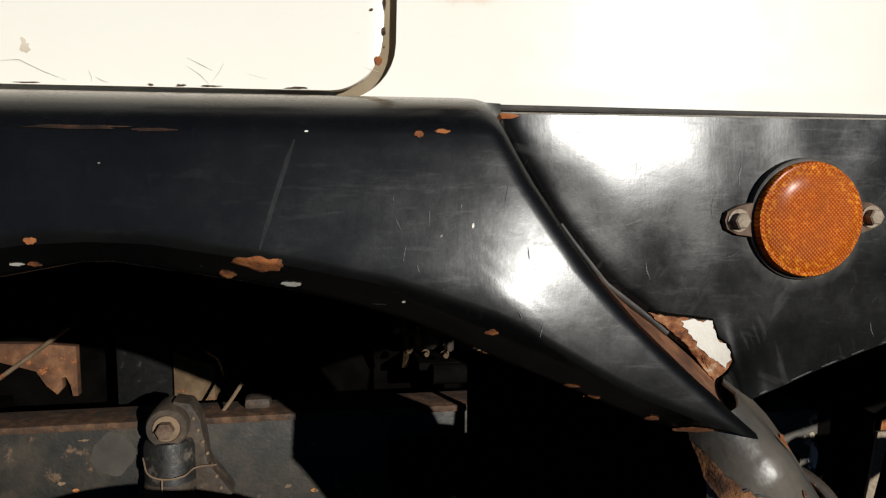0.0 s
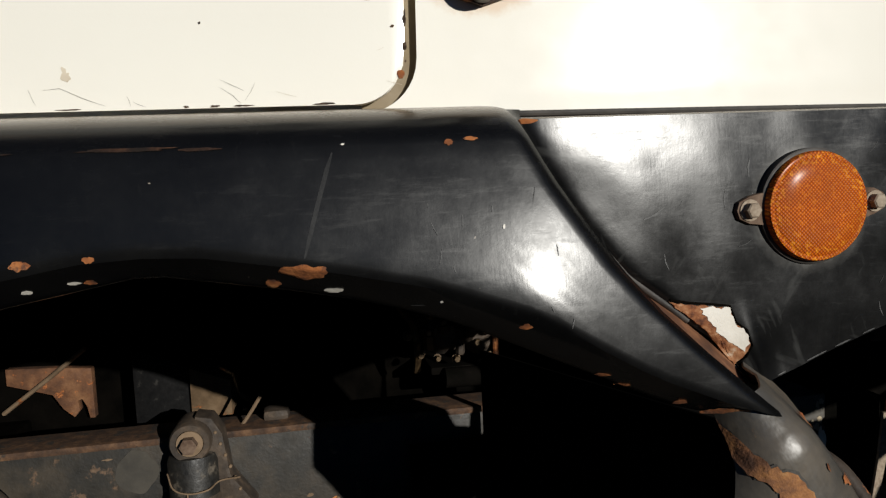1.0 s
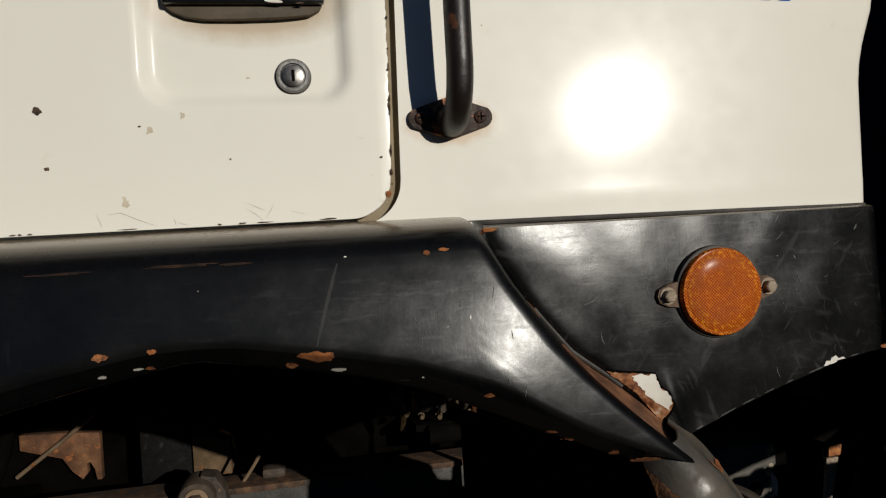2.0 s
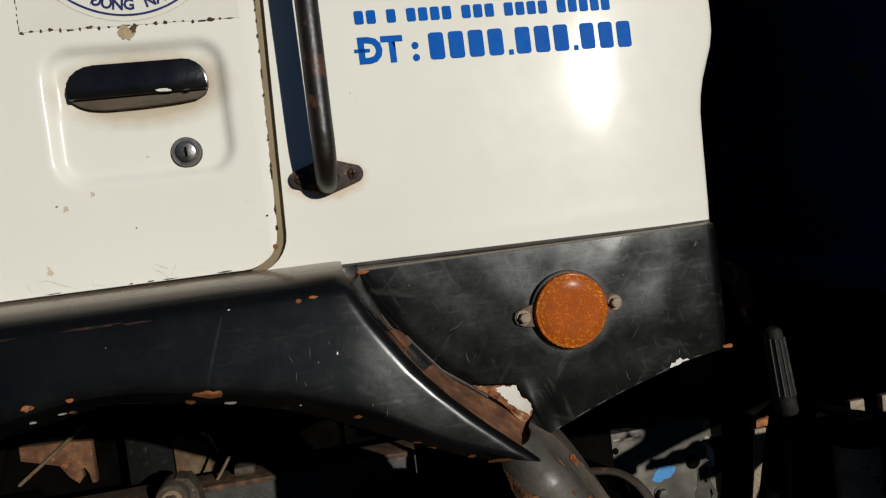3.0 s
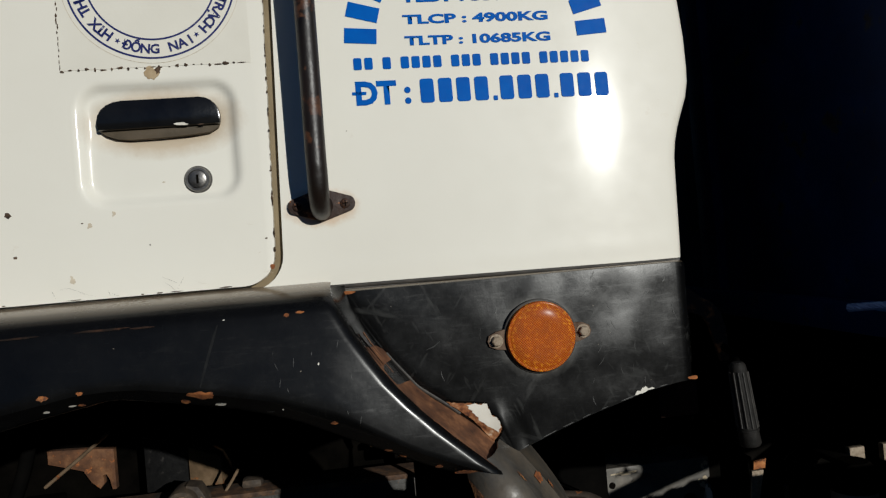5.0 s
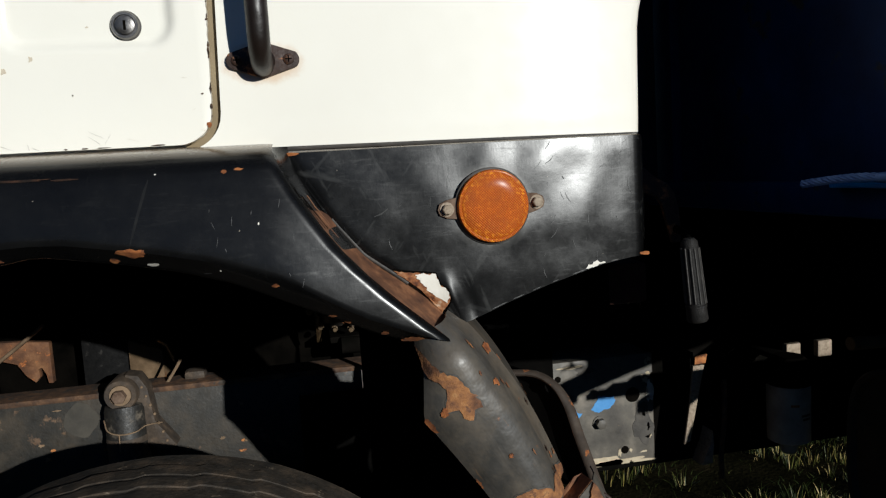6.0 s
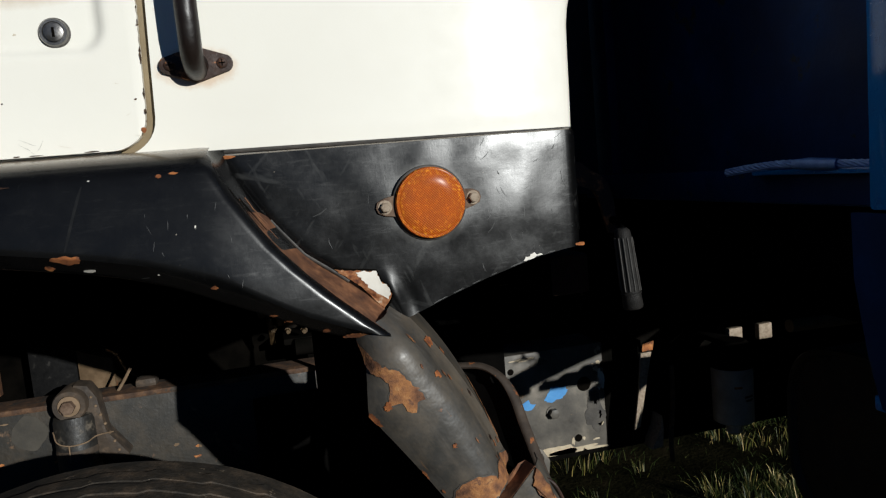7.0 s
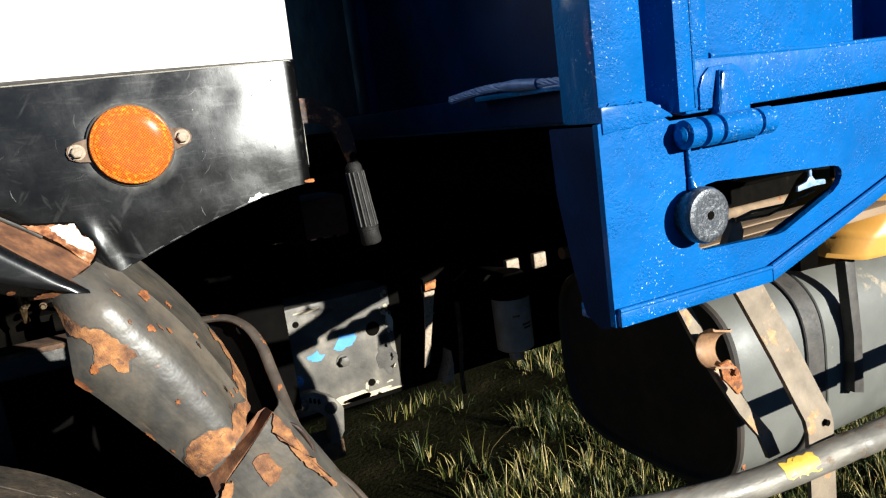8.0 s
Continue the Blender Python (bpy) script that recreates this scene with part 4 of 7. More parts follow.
def ring(r0, r1, material, name, z_lift=0.0009):
    bm = bmesh.new()
    n = 96
    a = [bm.verts.new((sx + r0 * math.cos(2 * math.pi * k / n), door_y(sx, sz + r0 * math.sin(2 * math.pi * k / n)) - z_lift, sz + r0 * math.sin(2 * math.pi * k / n))) for k in range(n)]
    b = [bm.verts.new((sx + r1 * math.cos(2 * math.pi * k / n), door_y(sx, sz + r1 * math.sin(2 * math.pi * k / n)) - z_lift, sz + r1 * math.sin(2 * math.pi * k / n))) for k in range(n)]
    for k in range(n):
        j = (k + 1) % n
        bm.faces.new((a[k], a[j], b[j], b[k]))
    return part(name, bm, material, sticker, smooth=False)


ring(0.0965, 0.0987, mark_navy, "seal_ring")
ring(0.0743, 0.0764, mark_navy, "seal_ring")
ring(0.1035, 0.1040, scratch_grey, "film_edge")


def door_lift(x, z):
    return door_y(x, z) - 0.0004


for z in (1.6815, 1.7060):
    block(-0.4470, -0.2980, z - 0.0008, z + 0.0008, mark_navy, sticker, flat, door_lift, "seal_line")
x = -0.4340
for group in (4, 2, 2, 3):
    for k in range(group):
        block(x, x + 0.0070, 1.6862, 1.7018, mark_navy, sticker, flat, door_lift, "lettering_bar")
        x += 0.0096
    x += 0.0050


def ring_text(body, mid, span, r, high, outward):
    """Letters set one by one round the seal."""
    count = len(body)
    for k, ch in enumerate(body):
        if ch == " ":
            continue
        a = radians(mid + (span / 2 - span * k / (count - 1)) * (1 if outward else -1))
        cu = bpy.data.curves.new("letters", "FONT")
        cu.body, cu.offset, cu.resolution_u = ch, 0.030, 2
        tmp = bpy.data.objects.new("letters", cu)
        me = bpy.data.meshes.new_from_object(tmp)
        bpy.data.objects.remove(tmp)
        co = np.array([v.co[:] for v in me.vertices])
        mid_x = (co[:, 0].min() + co[:, 0].max()) / 2
        up = Vector((math.cos(a), math.sin(a))) * (1 if outward else -1)
        side = Vector((up.y, -up.x))
        foot = Vector((sx + r * math.cos(a), sz + r * math.sin(a))) - up * high / 2
        for v, c in zip(me.vertices, co):
            p = foot + side * (c[0] - mid_x) * high / 0.72 + up * c[1] * high / 0.72
            v.co = (p.x, door_y(p.x, p.y) - 0.0011, p.y)
        part_mesh("lettering", me, mark_navy, sticker, smooth=False)


ring_text("ĐỒNG NAI", 273, 50, 0.0863, 0.0112, False)
ring_text("HTX THƯƠNG MẠI", 191.5, 80, 0.0863, 0.0120, True)
ring_text("NHƠN TRẠCH", -18, 58, 0.0863, 0.0120, True)
for a in (-56, -119.5):
    x, z = sx + 0.0863 * math.cos(radians(a)), sz + 0.0863 * math.sin(radians(a))
    star = [(x + (0.0036 if k % 2 else 0.0014) * math.cos(k * math.pi / 5 + 0.3), z + (0.0036 if k % 2 else 0.0014) * math.sin(k * math.pi / 5 + 0.3)) for k in range(10)]
    bm = bmesh.new()
    bm.faces.new([bm.verts.new((px, door_y(px, pz) - 0.0011, pz)) for px, pz in star])
    part("seal_star", bm, mark_navy, sticker, smooth=False, recalc=False)
rnd = random.Random(21)
for k in range(46):
    if k % 2:
        x, z = -0.4815 + rnd.uniform(-0.001, 0.001), 1.59 + 0.16 * (k / 46)
        w, h = 0.0008 + 0.0009 * rnd.random(), 0.002 + 0.005 * rnd.random()
    else:
        x, z = -0.48 + 0.215 * (k / 46), 1.5893 + rnd.uniform(-0.001, 0.001)
        w, h = 0.002 + 0.006 * rnd.random() ** 2, 0.0010 + 0.0034 * rnd.random() ** 2
    part("dirt_speck", skin(ragged(x, z, w, h, 500 + k, 9, 0.4), door_y, 0.0011), grime, sticker)
part("dirt_speck", skin(ragged(-0.379, 1.5835, 0.012, 0.014, 540, 14, 0.45), door_y), surf("old_glue", [(0.3, (0.34, 0.24, 0.13)), (0.7, (0.52, 0.41, 0.26))], 90, (0.7, 0.85)), sticker)
part("dirt_speck", skin(ragged(-0.372, 1.5862, 0.006, 0.010, 541, 12, 0.45), door_y, 0.0012), grime, sticker)

# cracked orange stripe across the door
st = [(-0.5265, 1.7300), (-0.5700, 1.6680), (-0.7600, 1.4100), (-0.8600, 1.4100), (-0.6200, 1.7050), (-0.5650, 1.7190), (-0.50, 1.80), (-0.475, 1.80)]
bm = bmesh.new()
bm.faces.new([bm.verts.new((x, door_y(x, z) - 0.0007, z)) for x, z in st])
orange_stripe = part("orange_stripe", bm, stripe_orange, cab_door, "cracked orange vinyl stripe", smooth=False, recalc=False)
rnd = random.Random(31)
for k in range(26):
    f = rnd.random()
    x, z = -0.565 - 0.06 * f + rnd.uniform(-0.02, 0.02), 1.700 - 0.10 * f + rnd.uniform(-0.015, 0.015)
    if z > 1.7300 + (x + 0.5265) * 1.40 - 0.006:
        continue
    a, s = rnd.uniform(0, math.pi), rnd.uniform(0.004, 0.013)
    part("crack", bar_on([(x, z), (x + s * 0.5 * math.cos(a), z + s * 0.5 * math.sin(a)), (x + s * math.cos(a + 0.3), z + s * math.sin(a + 0.3))], 0.0005, door_y, 0.0010), crack_brown, orange_stripe)

# ---- grab bar ----
grab_bar = thing("grab_bar", (-0.194, 0.02, 1.41), "dark rusty steel grab bar bolted beside the door", "grab bar")
bx = -0.194
part("bar_tube", tube(smooth_path([(bx, 0.030, 1.404), (bx, 0.016, 1.4050), (bx - 0.0003, 0.001, 1.410), (bx - 0.0003, -0.011, 1.424), (bx, -0.017, 1.446), (bx, -0.018, 1.475), (bx + 0.001, -0.016, 1.60), (bx + 0.002, -0.012, 1.85), (bx + 0.002, -0.009, 2.05), (bx + 0.002, -0.005, 2.09), (bx + 0.002, 0.062, 2.10)], 8), 0.0120, 20), bar_paint, grab_bar)


def diamond(cx, cz, w, h):
    out = []
    for k in range(10):
        a = radians(-54 + 108 * k / 9)
        out.append((cx + w / 2 - 0.010 + 0.0105 * math.cos(a), cz + 0.0105 * math.sin(a)))
    out.append((cx, cz + h / 2))
    for k in range(10):
        a = radians(126 + 108 * k / 9)
        out.append((cx - w / 2 + 0.010 + 0.0105 * math.cos(a), cz + 0.0105 * math.sin(a)))
    out.append((cx, cz - h / 2))
    return out


for cz, cy in ((1.4110, 0.0345), (2.10, 0.061)):
    bracket = part("mounting_bracket", prism(diamond(-0.1935, cz, 0.080, 0.041), cy - 0.0045, cy + 0.002, 0.0012), bracket_rust, grab_bar, "rusted diamond-shaped mounting plate")
    part("collar", lathe([(cy - 0.003, 0.0145), (cy - 0.010, 0.0125), (cy - 0.014, 0.0100)], (bx, 0, cz - 0.001), "y", 22), bar_paint, bracket)
    for px in (-0.2220, -0.1650):
        screw = lathe([(cy - 0.004, 0.0062), (cy - 0.0062, 0.0060), (cy - 0.0078, 0.0040), (cy - 0.0080, 0.0010)], (px, 0, cz), "y", 18)
        part("screw", screw, bracket_rust, bracket)
        for w, h in ((0.0070, 0.0013), (0.0013, 0.0070)):
            part("screw_slot", box(px - w / 2, px + w / 2, cy - 0.0085, cy - 0.0070, cz - h / 2, cz + h / 2, 0), dark_hole, bracket)
# ---- wheel-arch fender ----
CREASE = [(-0.43, 1.2280), (-0.396, 1.2265), (-0.320, 1.2135), (-0.255, 1.1990), (-0.186, 1.1745), (-0.111, 1.1300), (-0.06, 1.1080), (-0.019, 1.0935), (0.05, 1.075)]
LOWER = [(-0.43, 1.2120), (-0.341, 1.1965), (-0.289, 1.1850), (-0.236, 1.1680), (-0.147, 1.1270), (-0.091, 1.1000), (-0.066, 1.0920), (-0.015, 1.0865), (0.05, 1.080)]
END = [(1.080, -0.006), (1.0890, -0.0125), (1.111, -0.039), (1.160, -0.0925), (1.200, -0.128), (1.222, -0.1435), (1.262, -0.1700), (1.290, -0.1840), (1.306, -0.1905), (1.33, -0.1905)]


LEFT = [(1.0890, 0.0035), (1.0950, 0.0010), (1.1100, -0.008), (1.1250, -0.021), (1.1480, -0.052), (1.1610, -0.068), (1.1850, -0.0995), (1.2180, -0.1260), (1.2450, -0.1460), (1.2750, -0.1640), (1.3060, -0.1790)]


def mirror_x(x):
    return x if x > -0.43 else -0.86 - x


def crease_z(x):
    return interp(mirror_x(x), CREASE)


def lower_z(x):
    return min(interp(mirror_x(x), LOWER), crease_z(x) - 0.004)


def fender_profile(x):
    c, e = crease_z(x), lower_z(x)
    lean = min(0.0235, 0.205 * (1.2865 - c))
    out = [(0.060, 1.3190), (0.036, 1.3180), (0.010, 1.3150), (-0.014, 1.3110), (-0.029, 1.3060), (-0.039, 1.2990), (-0.0445, 1.2920), (-0.0470, 1.2865)]
    for k in range(1, 9):
        f = k / 8
        out.append((-0.0470 - lean * f - 0.0010 * math.sin(math.pi * f), 1.2865 + (c + 0.004 - 1.2865) * f))
    k = -0.0470 - lean
    out += [(k - 0.0001, c + 0.0005), (k + 0.0005, c - 0.003)]
    out += [(k + 0.009, c + (e - c) * 0.45), (k + 0.019, c + (e - c) * 0.8), (k + 0.024, e + 0.0008), (k + 0.028, e), (k + 0.040, e + 0.003), (k + 0.052, e + 0.006)]
    return out


ROWS_F = len(fender_profile(0))
cols = 64
table = [[None] * (cols + 1) for _ in range(ROWS_F)]
for r in range(ROWS_F):
    for i in range(cols + 1):
        s = 1 - (1 - i / cols) ** 1.8
        x = -0.5
        for _ in range(14):
            y, z = fender_profile(x)[r]
            x = -1.25 + s * (interp(z, END) + 1.25)
        y, z = fender_profile(x)[r]
        roll = max(0.0, 1 - (interp(z, END) - x) / 0.013)
        table[r][i] = (x, y + 0.0060 * roll * roll, z)
fender = thing("wheel_arch_fender", (-0.5, 0.0, 1.09), "glossy black wheel-arch fender with scuffs and rust chips", "fender")
fender_sheet = part("fender_sheet", thick(grid(table), -0.0012), black_paint, fender)


def fender_y(x, z):
    prof = fender_profile(x)[4:-2]
    return float(np.interp(-z, [-p[1] for p in prof], [p[0] for p in prof]))


# end flange that turns in behind the corner panel
edge_pts = [table[r][cols] for r in range(3, ROWS_F - 3)]


def flange(points, name, material, label, torn=0.0, taper=0.0):
    rows = []
    points = [points[0]] + points
    for f in np.linspace(0, 1, 11):
        a, b = Vector(points[-2]), Vector(points[-1])
        line = points[:-1] + [tuple(b + (b - a).normalized() * torn * (0.15 + 1.4 * (1 - f) ** 1.5 + 0.45 * noise.noise((f * 5.2, 1.7, 0))))]
        row = []
        for x, y, z in line[1:]:
            g = f
            if taper:
                wide = min(1.0, max(0.04, (taper - z) / 0.034 + 0.25 * noise.noise((z * 210, 2.2, 0))))
                g = 0.40 + (f - 0.40) * wide
            row.append((x + (interp(z, LEFT) + 0.005 - x) * g ** 1.8, y + (0.011 - y) * g, z + 0.0015 * math.sin(z * 160) * g))
        rows.append(row)
    return part(name, grid(rows), material, fender, label)


fine_edge = [tuple(a + (b - a) * g for a, b in zip(p, q)) for p, q in zip(edge_pts, edge_pts[1:]) for g in (0, 0.25, 0.5, 0.75)]
flange([p for p in edge_pts if p[2] > 1.180], "end_flange", black_paint, "dull black turned-in edge", 0.016)
flange([(x + 0.0004, y + 0.0012, z) for x, y, z in fine_edge if z < 1.258], "end_flange", flange_rust, "bare rusted turned-in edge", 0.0, 1.258)
# split and lifted paint along the flange
for f, w, mat in ((0.42, 0.0009, dark_hole),):
    line = [(x + (interp(z, LEFT) + 0.005 - x) * f ** 1.8, y + (0.011 - y) * f - 0.0008, z) for x, y, z in edge_pts if 1.200 < z < 1.265]
    part("paint_split", tube(line, w, 6), mat, fender)
rnd = random.Random(57)
for f, z0, z1 in ((0.25, 1.215, 1.272), (0.55, 1.205, 1.240), (0.68, 1.222, 1.258)):
    line = [(x + (interp(z, LEFT) + 0.005 - x) * g ** 1.8, y + (0.011 - y) * g - 0.0010, z) for x, y, z in fine_edge if z0 < z < z1 for g in (f + rnd.uniform(-0.03, 0.03),)]
    part("paint_split", tube(line, 0.0006, 5), flange_rust if f > 0.5 else dark_hole, fender)

worn_lip = surf("worn_lip", [(0.35, (0.006, 0.005, 0.004)), (0.55, (0.030, 0.014, 0.008)), (0.72, (0.10, 0.045, 0.022))], 70, (0.5, 0.8), 0, 300, 0.3, spec=0.2)
CHIPS = [  # x, z, width, height, seed, kind
    (-0.331, 1.2105, 0.030, 0.0105, 1, "r"), (-0.3535, 1.2035, 0.0105, 0.0060, 2, "r"), (-0.3170, 1.1965, 0.0110, 0.0042, 3, "p"),
    (-0.4560, 1.2260, 0.0060, 0.0045, 4, "r"), (-0.4690, 1.2115, 0.0065, 0.0022, 5, "p"), (-0.4610, 1.2110, 0.0070, 0.0032, 6, "r"),
    (-0.1960, 1.1665, 0.0080, 0.0038, 7, "r"), (-0.4920, 1.2250, 0.0100, 0.0060, 8, "r"), 
    (-0.4950, 1.2080, 0.0050, 0.0028, 10, "p"), 
    (-0.2390, 1.2870, 0.0055, 0.0042, 11, "r"), (-0.2250, 1.2890, 0.0090, 0.0026, 12, "r"), (-0.3060, 1.2880, 0.0022, 0.0014, 13, "p"),
    (-0.4350, 1.2890, 0.060, 0.0024, 14, "d"), (-0.3900, 1.2880, 0.026, 0.0020, 15, "d"), (-0.5200, 1.2885, 0.045, 0.0022, 16, "d"), (-0.2640, 1.1835, 0.008, 0.0010, 17, "g"),
    (-0.2080, 1.2320, 0.0016, 0.0030, 20, "p"), (-0.2500, 1.1860, 0.0020, 0.0016, 21, "p"), (-0.1400, 1.1270, 0.010, 0.0025, 22, "r"), (-0.1250, 1.1180, 0.008, 0.0025, 23, "r"),
]
for x, z, w, h, seed, kind in CHIPS:
    part("rust_chip" if kind == "r" else "bare_chip", skin(ragged(x, z, w, h, seed, 20, 0.30), fender_y, 0.0007), {"r": pale_rust if seed in (2, 6, 8) else rust, "p": primer, "g": pale_scuff, "d": worn_lip}[kind], fender)
# rusted lower tip
rnd = random.Random(91)
top_edge, low_edge = [], []
for k in range(25):
    x = -0.0680 + 0.0535 * k / 24
    h = 0.0016 + 0.0052 * math.sin(math.pi * min(1, k / 18)) ** 0.6 + 0.0016 * (rnd.random() - 0.5)
    for keep, z in ((top_edge, lower_z(x) + h), (low_edge, lower_z(x) - 0.0004)):
        keep.append((x, fender_y(x, max(z, lower_z(x) + 0.001)) - 0.0010, z))
part("rust_chip", grid([top_edge, [tuple((a + b) / 2 for a, b in zip(p, q)) for p, q in zip(top_edge, low_edge)], low_edge]), pale_rust, fender, "flaking orange rust along the fender's tip")
part("rust_chip", skin(ragged(-0.0860, 1.1035, 0.008, 0.005, 61, 14), fender_y, 0.0008), rust, fender)
# scuffs
part("scuff", bar_on([(-0.3130, 1.2830), (-0.3170, 1.272), (-0.3235, 1.252), (-0.3290, 1.234), (-0.3335, 1.2195)], 0.0028, fender_y, 0.0003), faint_scuff, fender)
rnd = random.Random(14)
for k in range(16):
    x, z = rnd.uniform(-0.27, -0.13), rnd.uniform(1.16, 1.27)
    if x > interp(z, END) - 0.012 or z < crease_z(x) + 0.008:
        continue
    s, a = rnd.uniform(0.003, 0.013), rnd.uniform(-1.9, -1.1)
    part("scuff", bar_on([(x, z), (x + s * 0.5 * math.cos(a), z + s * 0.5 * math.sin(a)), (x + s * math.cos(a), z + s * math.sin(a))], rnd.uniform(0.0004, 0.0009), fender_y, 0.0004), pale_scuff, fender)

# ---- corner panel ----
BOTTOM = [(-0.02, 1.0900), (0.0045, 1.0935), (0.025, 1.0995), (0.070, 1.1160), (0.120, 1.1325), (0.187, 1.1505), (0.230, 1.1560), (0.32, 1.1600)]
PANEL_TOP = 1.3045


def panel_y(x, z):
    across = x - 0.0005 - 0.30 * (1.13 - z)
    dent = -0.0030 * math.exp(-(across / 0.0075) ** 2 - ((z - 1.124) / 0.024) ** 2) + 0.0016 * math.exp(-((across - 0.019) / 0.008) ** 2 - ((z - 1.114) / 0.018) ** 2)
    wave = 0.0010 * noise.noise((x * 22, z * 22, 1.3))
    left = interp(z, LEFT)
    roll = 0.0045 * math.exp(-max(0.0, x - left) / 0.0045)
    back = max(0.0, x - 0.13) / 0.12
    lean = 0.0046 + 0.085 * (z - 1.29) + 0.145 * (1.29 - z) ** 2
    return lean + 0.0046 * back * back + dent + wave + roll


def panel_low(x):
    if x <= 0.0035:
        return float(np.interp(x, [b for _, b in reversed(LEFT)], [a for a, _ in reversed(LEFT)]))
    return interp(x, BOTTOM)


corner_panel = thing("corner_panel", (0.05, 0.02, 1.09), "scuffed black corner panel behind the wheel arch, its lower corner torn", "body panel")
xs = sorted([-0.1745 + 0.0070 * i for i in range(60)] + [-0.0300 + 0.0024 * i for i in range(26)])
xs = [v for v in xs if v < 0.2395]
prof = [(v, 0.0, v) for v in xs]
for k in range(1, 9):
    a = math.pi / 2 * k / 8
    prof.append((0.2400 + 0.0190 * math.sin(a), 0.0230 * (1 - math.cos(a)), 0.2400 + 0.02 * k / 8))
for k in range(1, 5):
    prof.append((0.2590 + 0.001 * k, 0.023 + 0.024 * k, 0.26))
rows = []
for j in range(25):
    row = []
    for x, dy, xe in prof:
        lo = panel_low(min(x, 0.251))
        top = PANEL_TOP - 0.012 * min(1.0, dy / 0.023) ** 2
        z = lo + (top - lo) * j / 24
        xx = x - 0.007 * max(0.0, (1.30 - z) / 0.15) * (1 if x > 0.2 else 0) * min(1, (x - 0.2) / 0.05)
        row.append((xx, panel_y(min(x, 0.24), z) + dy, z))
    rows.append(row)
ret = [(x + 0.002, y + 0.045, z + 0.003) for x, y, z in rows[0]]
top_ret = [(x, y + 0.004, z + 0.0016) for x, y, z in rows[-1]]
top_in = [(x, y + 0.034, z + 0.0022) for x, y, z in rows[-1]]
panel_sheet = part("panel_sheet", grid([ret] + rows + [top_ret, top_in]), panel_black, corner_panel)

# torn corner: bare metal, rust and lifted paint
torn_rust = surf("torn_rust", [(0.32, (0.085, 0.026, 0.010)), (0.47, (0.24, 0.085, 0.027)), (0.60, (0.36, 0.17, 0.075)), (0.72, (0.55, 0.43, 0.31))], 130, (0.75, 0.92), 0, 420, 0.5)
torn_edge_line = [(-0.0660, 1.1640), (-0.051, 1.1612), (-0.034, 1.1590), (-0.018, 1.1565), (-0.0135, 1.1440), (-0.0060, 1.1380), (-0.0025, 1.1260), (-0.0060, 1.1185), (-0.0125, 1.1110), (-0.0065, 1.1040), (-0.0020, 1.0990), (-0.0060, 1.1030), (-0.020, 1.1200), (-0.040, 1.1430)]
part("rust_patch", skin(torn(torn_edge_line, 3, 0.0009, 0.003), panel_y, 0.0012), torn_rust, corner_panel, "rough brown rust where the paint has come off")
bare = [(-0.0420, 1.1588), (-0.030, 1.1580), (-0.0185, 1.1562), (-0.0142, 1.1440), (-0.0065, 1.1375), (-0.0032, 1.1280), (-0.0070, 1.1225), (-0.0120, 1.1262), (-0.0170, 1.1290), (-0.0270, 1.1370), (-0.0330, 1.1465), (-0.0375, 1.1490)]
part("bare_patch", skin(torn(bare, 4, 0.0013, 0.0025), panel_y, 0.0017), primer, corner_panel, "bare off-white primer")
torn_lip = [(-0.0660, 1.1655), (-0.0500, 1.1624), (-0.0340, 1.1604), (-0.0175, 1.1578), (-0.0128, 1.1446), (-0.0048, 1.1386), (-0.0012, 1.1262), (-0.0048, 1.1176), (-0.0112, 1.1106), (-0.0050, 1.1040), (0.0005, 1.0975)]
part("torn_edge", tube([(x, panel_y(x, z) - 0.0010, z) for x, z in torn_lip], 0.0009, 8), dark_hole, corner_panel)
part("rust_chip", skin(ragged(0.0020, 1.0990, 0.012, 0.006, 71, 14), panel_y), rust, corner_panel)
part("rust_chip", skin(ragged(-0.172, 1.3030, 0.020, 0.0040, 72, 16), panel_y), rust, corner_panel)
chip = [(0.166, 1.1465), (0.170, 1.1520), (0.1735, 1.1500), (0.1765, 1.1545), (0.1820, 1.1560), (0.1845, 1.1535), (0.190, 1.1545), (0.1935, 1.1525), (0.185, 1.1510), (0.175, 1.1480)]
part("bare_patch", skin(torn(chip, 5, 0.0006, 0.002), panel_y, 0.0009), primer, corner_panel)


def corner_point(angle, z, out):
    """A point just outside the panel's rounded rear corner."""
    x = 0.2400 + (0.0190 + out) * math.sin(radians(angle))
    x -= 0.007 * max(0.0, (1.30 - z) / 0.15) * min(1, (x - 0.2) / 0.05)
    return (x, panel_y(0.24, z) + 0.0230 - (0.0230 + out) * math.cos(radians(angle)), z)


rnd = random.Random(19)
wear_rows = []
for k in range(15):
    z = 1.176 + 0.060 * k / 14
    wide = 9 * math.sin(math.pi * (k + 0.6) / 15.2) + rnd.uniform(-2, 2)
    wear_rows.append([corner_point(66 + d * wide, z, 0.0009) for d in (-1, -0.3, 0.4, 1)])
part("bare_patch", grid(wear_rows), primer, corner_panel, "paint worn to the primer along the corner")
roll_line = [(interp(z, LEFT) + 0.0020, panel_y(interp(z, LEFT) + 0.002, z) + 0.0016, z) for z in np.linspace(1.228, 1.148, 30)]
part("rolled_edge", tube(roll_line, 0.0027, 16), seal_rubber, corner_panel)
low_line = [(x, panel_low(x) + 0.0016) for x in np.linspace(0.022, 0.236, 60)]
# Pale dashes draw the lower edge's wear and its thin highlight in colour.
for k in range(0, 54, 7):
    part("scuff", bar_on(low_line[k:k + 3 + k % 4], 0.0011, panel_y, 0.0005), pale_scuff, corner_panel)
